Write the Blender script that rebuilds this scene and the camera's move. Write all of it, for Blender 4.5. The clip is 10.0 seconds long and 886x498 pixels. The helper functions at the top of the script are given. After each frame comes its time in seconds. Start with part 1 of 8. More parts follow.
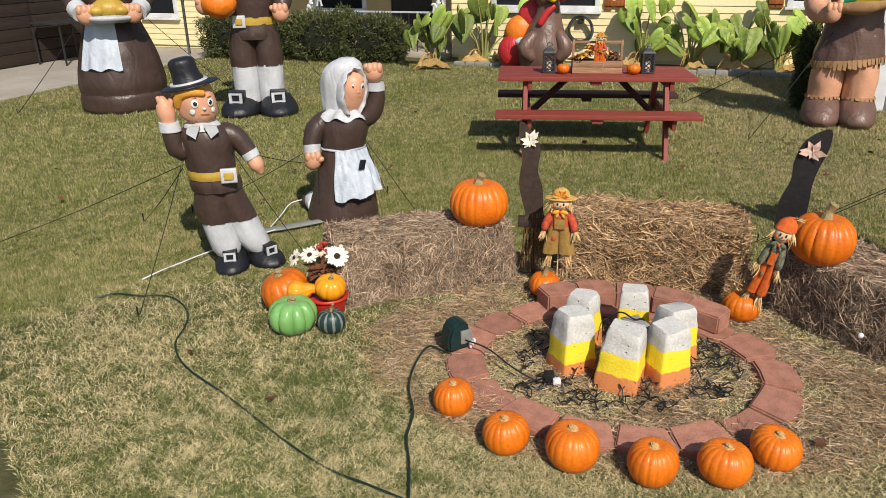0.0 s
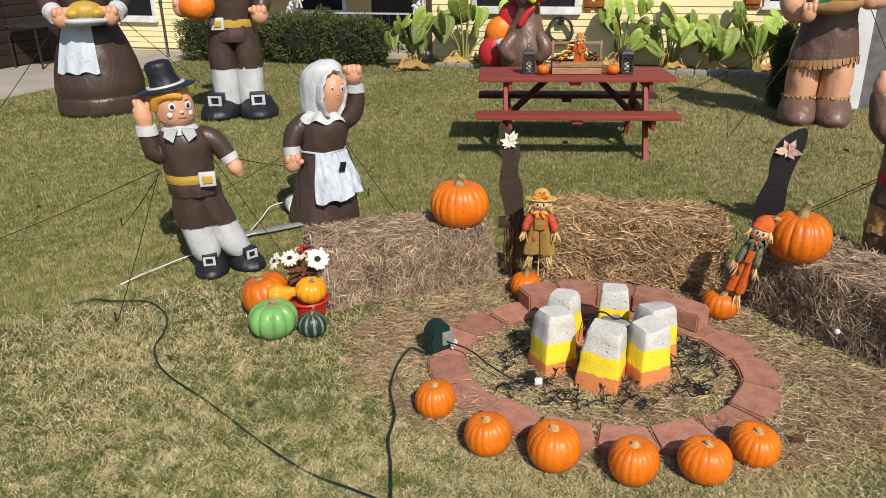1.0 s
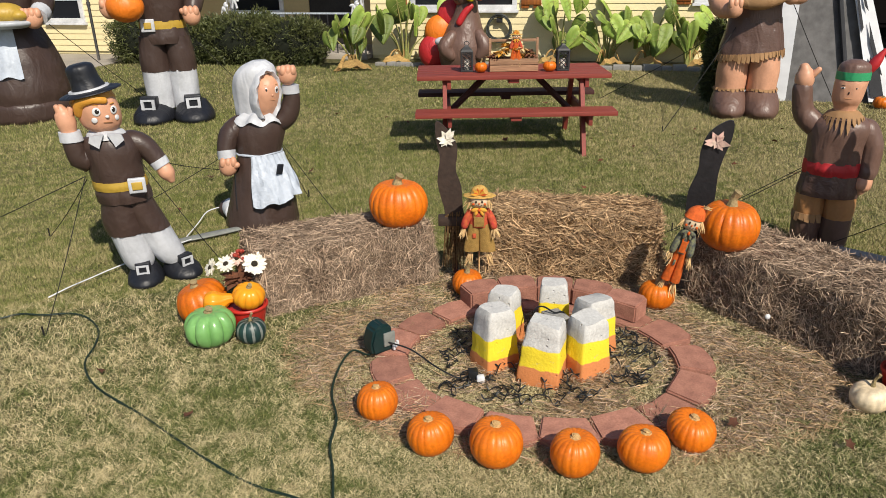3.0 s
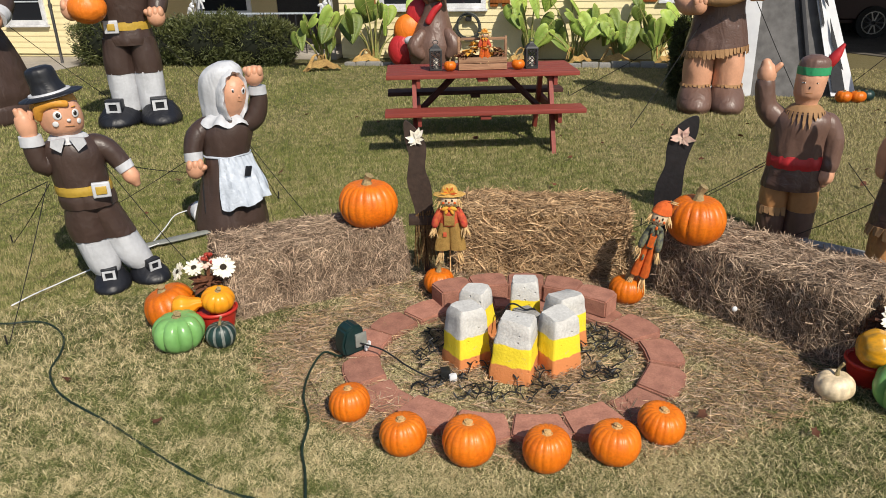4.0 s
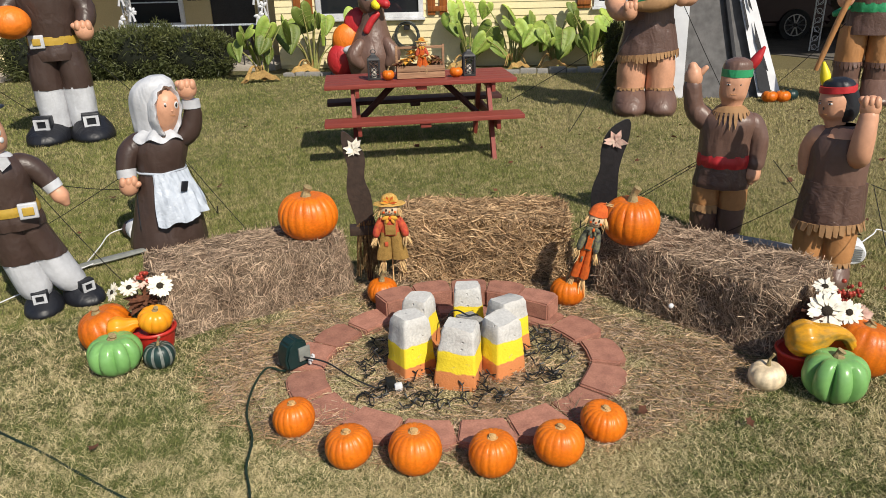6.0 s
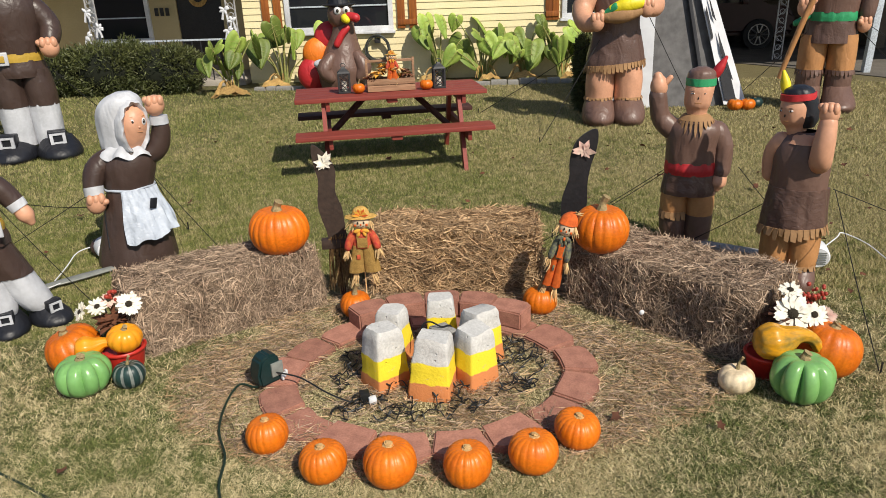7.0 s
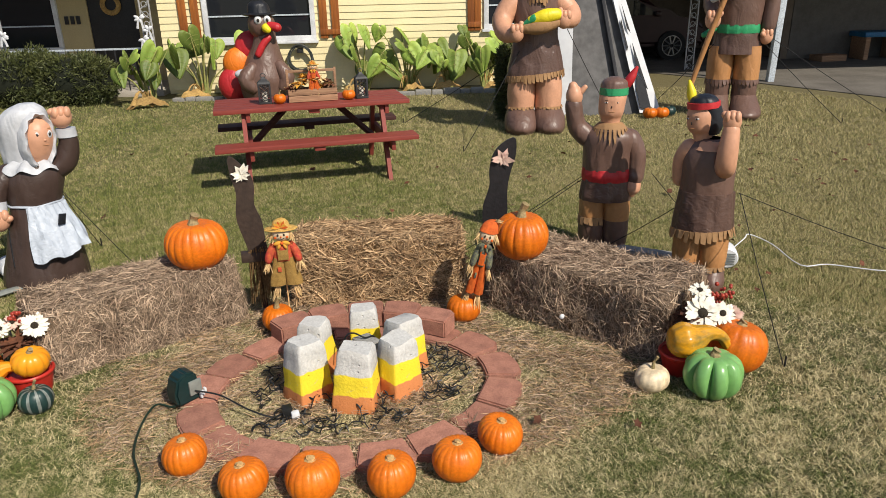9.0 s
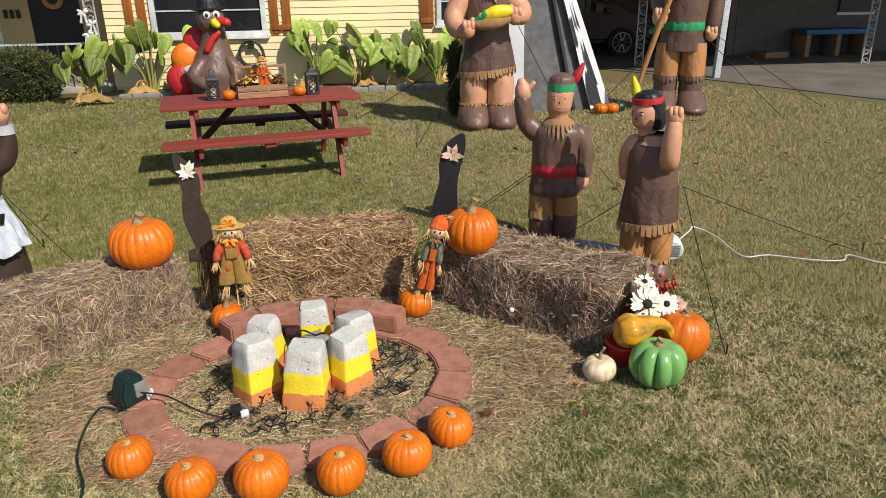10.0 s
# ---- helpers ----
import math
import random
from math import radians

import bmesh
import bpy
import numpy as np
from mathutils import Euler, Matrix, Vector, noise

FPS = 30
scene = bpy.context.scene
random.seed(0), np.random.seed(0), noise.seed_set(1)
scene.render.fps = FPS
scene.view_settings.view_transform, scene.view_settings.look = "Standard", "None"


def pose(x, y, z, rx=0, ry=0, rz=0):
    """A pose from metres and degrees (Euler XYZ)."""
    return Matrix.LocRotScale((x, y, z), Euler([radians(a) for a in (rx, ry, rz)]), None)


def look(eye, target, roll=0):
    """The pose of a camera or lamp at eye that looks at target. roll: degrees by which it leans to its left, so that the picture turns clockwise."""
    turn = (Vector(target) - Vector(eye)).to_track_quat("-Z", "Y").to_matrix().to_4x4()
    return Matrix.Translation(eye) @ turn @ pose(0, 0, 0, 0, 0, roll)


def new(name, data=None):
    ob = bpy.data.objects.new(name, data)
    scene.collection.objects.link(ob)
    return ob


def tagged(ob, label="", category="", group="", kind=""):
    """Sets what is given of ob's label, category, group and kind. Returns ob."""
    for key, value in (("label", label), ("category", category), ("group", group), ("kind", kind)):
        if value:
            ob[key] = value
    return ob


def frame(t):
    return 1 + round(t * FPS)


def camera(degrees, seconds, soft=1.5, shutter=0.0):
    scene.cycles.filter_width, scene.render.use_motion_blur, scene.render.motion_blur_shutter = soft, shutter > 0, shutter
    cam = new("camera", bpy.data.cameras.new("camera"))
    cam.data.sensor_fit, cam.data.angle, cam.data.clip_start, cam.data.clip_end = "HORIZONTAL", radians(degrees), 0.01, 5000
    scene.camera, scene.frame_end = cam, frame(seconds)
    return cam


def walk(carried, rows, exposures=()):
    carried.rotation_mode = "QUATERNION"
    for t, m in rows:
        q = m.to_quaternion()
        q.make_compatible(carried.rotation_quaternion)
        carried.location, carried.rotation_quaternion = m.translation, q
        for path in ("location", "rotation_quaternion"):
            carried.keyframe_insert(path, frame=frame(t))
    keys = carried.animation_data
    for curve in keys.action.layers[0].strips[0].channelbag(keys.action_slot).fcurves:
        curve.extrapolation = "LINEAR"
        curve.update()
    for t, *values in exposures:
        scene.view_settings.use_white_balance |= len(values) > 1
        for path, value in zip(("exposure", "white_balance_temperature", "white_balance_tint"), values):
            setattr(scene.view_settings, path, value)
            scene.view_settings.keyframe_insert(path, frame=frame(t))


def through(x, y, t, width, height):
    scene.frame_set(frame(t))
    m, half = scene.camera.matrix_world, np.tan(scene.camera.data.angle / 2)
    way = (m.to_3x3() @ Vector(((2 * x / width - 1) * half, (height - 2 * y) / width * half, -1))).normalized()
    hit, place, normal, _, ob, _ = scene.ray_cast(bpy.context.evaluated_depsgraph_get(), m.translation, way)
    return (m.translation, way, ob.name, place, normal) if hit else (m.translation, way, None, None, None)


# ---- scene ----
cam = camera(63.7, 10.0, soft=0.5)
PATH = [
    (0, (0.071, 0.028, 1.828), (0.054, 1.875, 1.062), -0.6),
    (0.5, (0.077, 0.032, 1.825), (0.082, 1.881, 1.062), -0.6),
    (1, (0.088, 0.031, 1.829), (0.116, 1.88, 1.065), -0.7),
    (1.5, (0.103, 0.038, 1.829), (0.162, 1.886, 1.065), -0.7),
    (2, (0.117, 0.039, 1.824), (0.212, 1.886, 1.06), -0.7),
    (2.5, (0.128, 0.043, 1.822), (0.261, 1.886, 1.057), -0.8),
    (4, (0.163, 0.045, 1.82), (0.402, 1.875, 1.049), -1.2),
    (4.5, (0.17, 0.045, 1.82), (0.446, 1.87, 1.048), -1.3),
    (5, (0.183, 0.048, 1.816), (0.495, 1.866, 1.044), -1.4),
    (5.5, (0.193, 0.041, 1.823), (0.54, 1.856, 1.056), -1.5),
    (7, (0.22, 0.02, 1.829), (0.67, 1.828, 1.102), -2.1),
    (7.5, (0.23, 0.015, 1.832), (0.719, 1.817, 1.115), -2.1),
    (8, (0.244, 0.008, 1.835), (0.778, 1.8, 1.125), -2.0),
    (8.5, (0.26, 0.006, 1.832), (0.844, 1.784, 1.125), -1.7),
    (9, (0.266, 0.0, 1.83), (0.902, 1.759, 1.122), -1.4),
    (9.5, (0.281, -0.016, 1.831), (0.97, 1.721, 1.12), -1.1),
    (10, (0.3, -0.03, 1.831), (1.043, 1.682, 1.111), -0.9),
]
walk(cam, [(t, look(eye, target, roll)) for t, eye, target, roll in PATH])

# ---- world and sun ----
SUN_AZ, SUN_EL = 160.0, 43.0   # degrees clockwise from +y, and above the ground
world = bpy.data.worlds.new("sky")
scene.world = world
world.use_nodes = True
wn, wl = world.node_tree.nodes, world.node_tree.links
sky = wn.new("ShaderNodeTexSky")
sky.sky_type, sky.sun_disc = "NISHITA", False
sky.sun_elevation, sky.sun_rotation = radians(SUN_EL), radians(SUN_AZ)
wl.new(sky.outputs[0], wn["Background"].inputs[0])
wn["Background"].inputs[1].default_value = 0.10
sun = new("sun", bpy.data.lights.new("sun", "SUN"))
sun.data.energy, sun.data.angle, sun.data.color = 5.0, radians(0.55), (1.0, 0.925, 0.80)
to_sun = Vector((math.sin(radians(SUN_AZ)) * math.cos(radians(SUN_EL)), math.cos(radians(SUN_AZ)) * math.cos(radians(SUN_EL)), math.sin(radians(SUN_EL))))
sun.matrix_world = look(to_sun * 30, (0, 0, 0))
scene.view_settings.exposure = 0.0


# ---- materials ----
def mat(name, c1, c2=None, scale=6.0, rough=0.7, bump=0.0, bscale=40.0, metal=0.0, fine=0.25, rand=0.0, island=0.0, stretch=(1, 1, 1), spec=0.4, sheen=0.0, through=0.0):
    """A surface of two colours mixed by coarse noise, with fine grain, optional relief and piece-to-piece variation."""
    m = bpy.data.materials.new(name)
    m.use_nodes = True
    n, l = m.node_tree.nodes, m.node_tree.links
    b = n["Principled BSDF"]
    c2 = c2 or tuple(v * 0.75 for v in c1)
    co = n.new("ShaderNodeTexCoord")
    mp = n.new("ShaderNodeMapping")
    mp.inputs["Scale"].default_value = stretch
    l.new(co.outputs["Object"], mp.inputs[0])
    big = n.new("ShaderNodeTexNoise")
    big.inputs["Scale"].default_value, big.inputs["Detail"].default_value, big.inputs["Roughness"].default_value = scale, 6, 0.6
    l.new(mp.outputs[0], big.inputs["Vector"])
    ramp = n.new("ShaderNodeMapRange")
    ramp.inputs["From Min"].default_value, ramp.inputs["From Max"].default_value = 0.35, 0.65
    l.new(big.outputs[0], ramp.inputs[0])
    mix = n.new("ShaderNodeMix")
    mix.data_type = "RGBA"
    mix.inputs["A"].default_value, mix.inputs["B"].default_value = (*c1, 1), (*c2, 1)
    l.new(ramp.outputs[0], mix.inputs["Factor"])
    small = n.new("ShaderNodeTexNoise")
    small.inputs["Scale"].default_value, small.inputs["Detail"].default_value = bscale, 4
    l.new(mp.outputs[0], small.inputs["Vector"])
    val = n.new("ShaderNodeMapRange")
    val.inputs["From Min"].default_value, val.inputs["From Max"].default_value = 0.3, 0.7
    val.inputs["To Min"].default_value, val.inputs["To Max"].default_value = 1 - fine, 1 + fine
    l.new(small.outputs[0], val.inputs[0])
    last = val.outputs[0]
    for amount, node, out in ((rand, "ShaderNodeObjectInfo", "Random"), (island, "ShaderNodeNewGeometry", "Random Per Island")):
        if amount:
            src = n.new(node)
            r = n.new("ShaderNodeMapRange")
            r.inputs["To Min"].default_value, r.inputs["To Max"].default_value = 1 - amount, 1 + amount
            l.new(src.outputs[out], r.inputs[0])
            mul = n.new("ShaderNodeMath")
            mul.operation = "MULTIPLY"
            l.new(last, mul.inputs[0])
            l.new(r.outputs[0], mul.inputs[1])
            last = mul.outputs[0]
    sc = n.new("ShaderNodeVectorMath")
    sc.operation = "SCALE"
    l.new(mix.outputs["Result"], sc.inputs[0])
    l.new(last, sc.inputs["Scale"])
    l.new(sc.outputs[0], b.inputs["Base Color"])
    b.inputs["Roughness"].default_value, b.inputs["Metallic"].default_value = rough, metal
    b.inputs["Specular IOR Level"].default_value = spec
    if sheen:
        b.inputs["Sheen Weight"].default_value = sheen
    if through:
        b.inputs["Subsurface Weight"].default_value = through
        b.inputs["Subsurface Radius"].default_value = (0.03, 0.02, 0.01)
    if bump:
        bp = n.new("ShaderNodeBump")
        bp.inputs["Strength"].default_value, bp.inputs["Distance"].default_value = min(1.0, bump), 0.01
        l.new(small.outputs[0], bp.inputs["Height"])
        l.new(bp.outputs[0], b.inputs["Normal"])
    return m


def cloth(name, c, rough=0.47, wrinkle=0.8, size=8.0, crumple=0.10):
    """Thin inflated nylon: soft sheen, broad puckers and fine creases."""
    m = mat(name, c, tuple(v * 0.84 for v in c), scale=6, rough=rough, bump=0.0, bscale=40, fine=0.05, spec=0.45)
    n, l = m.node_tree.nodes, m.node_tree.links
    b = n["Principled BSDF"]
    co = n.new("ShaderNodeTexCoord")
    heights = []
    for scale, warp, stretch in ((size, 0.8, (1, 1, 0.5)), (size * 2.6, 1.5, (1, 1, 1.4))):
        mp = n.new("ShaderNodeMapping")
        mp.inputs["Scale"].default_value = stretch
        l.new(co.outputs["Object"], mp.inputs[0])
        t = n.new("ShaderNodeTexNoise")
        t.inputs["Scale"].default_value, t.inputs["Detail"].default_value, t.inputs["Distortion"].default_value = scale, 2, warp
        l.new(mp.outputs[0], t.inputs["Vector"])
        heights.append(t.outputs[0])
    add = n.new("ShaderNodeMath")
    add.operation = "MULTIPLY_ADD"
    l.new(heights[1], add.inputs[0])
    add.inputs[1].default_value = crumple
    l.new(heights[0], add.inputs[2])
    bp = n.new("ShaderNodeBump")
    bp.inputs["Strength"].default_value, bp.inputs["Distance"].default_value = wrinkle, 0.02
    l.new(add.outputs[0], bp.inputs["Height"])
    l.new(bp.outputs[0], b.inputs["Normal"])
    return m


NYLON_BROWN = cloth("brown_nylon", (0.060, 0.037, 0.030), rough=0.40)
NYLON_TAN_BROWN = cloth("warm_brown_nylon", (0.150, 0.086, 0.066), rough=0.42)
NYLON_BLACK = cloth("black_nylon", (0.012, 0.013, 0.018))
NYLON_WHITE = cloth("white_nylon", (0.54, 0.55, 0.58))
NYLON_SKIN = cloth("peach_nylon", (0.63, 0.325, 0.20), wrinkle=0.4)
NYLON_TAN = cloth("tan_nylon", (0.46, 0.22, 0.085))
NYLON_HAIR = cloth("yellow_nylon", (0.65, 0.30, 0.04))
NYLON_GOLD = cloth("gold_nylon", (0.48, 0.31, 0.045))
NYLON_RED = cloth("red_nylon", (0.50, 0.025, 0.03))
NYLON_ORANGE = cloth("orange_nylon", (0.80, 0.20, 0.015))
NYLON_GREEN = cloth("green_nylon", (0.03, 0.30, 0.12))
NYLON_YELLOW = cloth("bright_yellow_nylon", (0.80, 0.66, 0.02))
NYLON_SKIRT = cloth("creased_brown_nylon", (0.115, 0.066, 0.052), rough=0.38, wrinkle=1.0, size=7.0, crumple=0.22)
NYLON_APRON = cloth("creased_white_nylon", (0.50, 0.55, 0.63), wrinkle=1.0, size=8.0, crumple=0.18)
NYLON_FRINGE = cloth("fringe_cloth", (0.34, 0.19, 0.085), rough=0.8)
EYE_WHITE = mat("eye_white", (0.75, 0.75, 0.75), rough=0.5, fine=0.03)
EYE_DARK = mat("eye_dark", (0.02, 0.015, 0.012), rough=0.5, fine=0.03)
SILVER = mat("grey_white_nylon", (0.50, 0.52, 0.56), rough=0.4, fine=0.05)

PUMPKIN = mat("pumpkin_skin", (0.68, 0.166, 0.008), (0.56, 0.118, 0.005), scale=9, rough=0.40, bump=0.14, bscale=75, fine=0.14, rand=0.10, spec=0.4)
STUB = mat("cut_stem_scar", (0.55, 0.34, 0.14), (0.42, 0.25, 0.10), scale=40, rough=0.9, bump=0.5, bscale=120)
STEM = mat("dry_stem", (0.33, 0.24, 0.12), (0.20, 0.16, 0.07), scale=30, rough=0.85, bump=0.6, bscale=90)
GOURD_GREEN = mat("green_gourd", (0.19, 0.40, 0.125), (0.15, 0.33, 0.10), scale=8, rough=0.28, fine=0.06, spec=0.5)
GOURD_DARK = mat("dark_gourd", (0.018, 0.045, 0.040), (0.012, 0.03, 0.03), scale=12, rough=0.4, fine=0.15)
GOURD_STRIPE = mat("gourd_stripe", (0.20, 0.22, 0.20), rough=0.5)
GOURD_YELLOW = mat("yellow_gourd", (0.78, 0.33, 0.015), (0.72, 0.24, 0.01), scale=10, rough=0.33, fine=0.08)
GOURD_SWAN = mat("mottled_gourd", (0.66, 0.30, 0.012), (0.24, 0.16, 0.03), scale=9, rough=0.25, fine=0.12, stretch=(1, 2.2, 2.2))
GOURD_WHITE = mat("white_pumpkin", (0.70, 0.58, 0.40), (0.62, 0.48, 0.30), scale=8, rough=0.5)
RED_POT = mat("red_pot", (0.50, 0.03, 0.02), rough=0.4, fine=0.08)
PETAL = mat("white_petal", (0.80, 0.77, 0.68), (0.70, 0.64, 0.52), scale=30, rough=0.7)
PETAL_PINK = mat("pink_petal", (0.60, 0.36, 0.31), (0.6, 0.45, 0.36), scale=30, rough=0.75)
FLOWER_EYE = mat("flower_eye", (0.03, 0.022, 0.012), rough=0.9, bump=0.8, bscale=200)
BERRY = mat("red_berry", (0.40, 0.05, 0.03), rough=0.3)
LEAF_BROWN = mat("dry_leaf", (0.15, 0.055, 0.025), (0.08, 0.03, 0.015), scale=25, rough=0.85, rand=0.3)

HAY = mat("old_hay", (0.23, 0.165, 0.115), (0.12, 0.084, 0.057), scale=9, rough=0.95, bump=1.0, bscale=70, fine=0.45, spec=0.1)
STRAW = mat("hay_straw", (0.46, 0.345, 0.245), (0.29, 0.205, 0.142), scale=8, rough=0.8, fine=0.2, island=0.7, spec=0.25)
HAY_GOLD = mat("newer_hay", (0.25, 0.155, 0.07), (0.17, 0.10, 0.045), scale=9, rough=0.95, bump=1.0, bscale=70, fine=0.45, spec=0.1)
STRAW_GOLD = mat("newer_straw", (0.52, 0.355, 0.200), (0.33, 0.212, 0.115), scale=8, rough=0.75, fine=0.2, island=0.6, spec=0.25)
BRICK = mat("red_paver", (0.40, 0.190, 0.135), (0.28, 0.130, 0.095), scale=14, rough=0.95, bump=0.35, bscale=130, fine=0.15, rand=0.14, spec=0.15)
CONCRETE = mat("concrete", (0.40, 0.36, 0.31), (0.30, 0.27, 0.23), scale=1.2, rough=0.9, bump=0.3, bscale=60, fine=0.15)
ASPHALT = mat("worn_drive", (0.165, 0.148, 0.125), (0.095, 0.084, 0.070), scale=1.3, rough=0.95, bump=0.4, bscale=90, fine=0.2)
REDWOOD = mat("red_paint_wood", (0.255, 0.046, 0.031), (0.195, 0.036, 0.026), scale=5, rough=0.6, bump=0.2, bscale=25, fine=0.14, stretch=(0.25, 4, 4))
# dark wood; on the picnic table, its red paint darkened for shade
DARK_SHADED_WOOD = mat("dark_and_shaded_red_wood", (0.06, 0.018, 0.015), rough=0.7, bump=0.2, bscale=25, stretch=(0.25, 4, 4))
CRATE = mat("crate_wood", (0.36, 0.21, 0.12), (0.24, 0.13, 0.075), scale=5, rough=0.8, bump=0.4, bscale=30, stretch=(0.3, 5, 5), rand=0.15)
SHUTTER = mat("stained_cedar", (0.36, 0.115, 0.018), (0.20, 0.058, 0.012), scale=5, rough=0.6, bump=0.3, bscale=20, fine=0.25, stretch=(5, 5, 0.4), rand=0.15)
FENCE = mat("dark_stained_board", (0.034, 0.020, 0.015), (0.022, 0.014, 0.011), scale=4, rough=0.75, bump=0.3, bscale=24, stretch=(4, 0.3, 4), rand=0.3)
CUT_BROWN = mat("brown_painted_ply", (0.048, 0.030, 0.022), (0.035, 0.022, 0.016), scale=7, rough=0.6, bump=0.2, bscale=50)
CUT_BLACK = mat("black_painted_ply", (0.018, 0.016, 0.018), (0.012, 0.011, 0.012), scale=7, rough=0.55, bump=0.2, bscale=50)
SIDING = mat("cream_siding", (0.82, 0.715, 0.43), (0.78, 0.67, 0.39), scale=1.5, rough=0.6, bump=0.05, bscale=40, fine=0.04, rand=0.03)
# the siding's cream made darker, with the porch's shade in the colour
PORCH_SHADED_CREAM = mat("porch_shaded_cream", (0.52, 0.42, 0.22), (0.47, 0.37, 0.19), scale=1.5, rough=0.7, fine=0.06)
WHITE_TRIM = mat("white_trim", (0.74, 0.75, 0.77), rough=0.5, fine=0.05)
GREY_TRIM = mat("weathered_white", (0.50, 0.55, 0.60), (0.42, 0.46, 0.5), scale=6, rough=0.6)
IRON = mat("white_iron", (0.42, 0.42, 0.42), (0.3, 0.3, 0.3), rough=0.6)
DARK_IRON = mat("dark_iron", (0.03, 0.03, 0.032), rough=0.5)
GREY_SIDING = mat("grey_siding", (0.125, 0.110, 0.095), rough=0.7, fine=0.08)
TAN_WALL = mat("tan_wall", (0.165, 0.126, 0.092), rough=0.8, fine=0.08)
DOOR_DARK = mat("dark_door", (0.03, 0.026, 0.024), rough=0.5)
BLACK_PLASTIC = mat("black_plastic", (0.015, 0.016, 0.016), rough=0.45, fine=0.1)
GREEN_PLASTIC = mat("green_plastic", (0.008, 0.028, 0.028), rough=0.4, fine=0.1)
GREEN_CORD = mat("green_cord", (0.012, 0.030, 0.018), rough=0.5, fine=0.1)
ROPE = mat("black_rope", (0.014, 0.013, 0.012), rough=0.8)
CLEAR_GREY = mat("grey_plastic", (0.22, 0.23, 0.21), rough=0.25, fine=0.1)
CAR_PAINT = mat("maroon_car_paint", (0.030, 0.008, 0.009), rough=0.38, fine=0.03, spec=0.3)
TYRE = mat("tyre", (0.012, 0.012, 0.012), rough=0.85)
ALLOY = mat("alloy", (0.30, 0.30, 0.31), rough=0.3, metal=0.9)
BLUE_PLASTIC = mat("blue_plastic", (0.025, 0.16, 0.33), rough=0.5)
TEEPEE_WHITE = mat("painted_canvas", (0.72, 0.73, 0.75), (0.62, 0.63, 0.66), scale=3, rough=0.8, bump=0.15, bscale=9, fine=0.05)
TEEPEE_BLACK = mat("black_canvas", (0.030, 0.031, 0.036), rough=0.75, fine=0.15)
TEEPEE_GREY = mat("grey_canvas", (0.13, 0.125, 0.125), (0.10, 0.098, 0.098), scale=3, rough=0.8, bump=0.2, bscale=9)


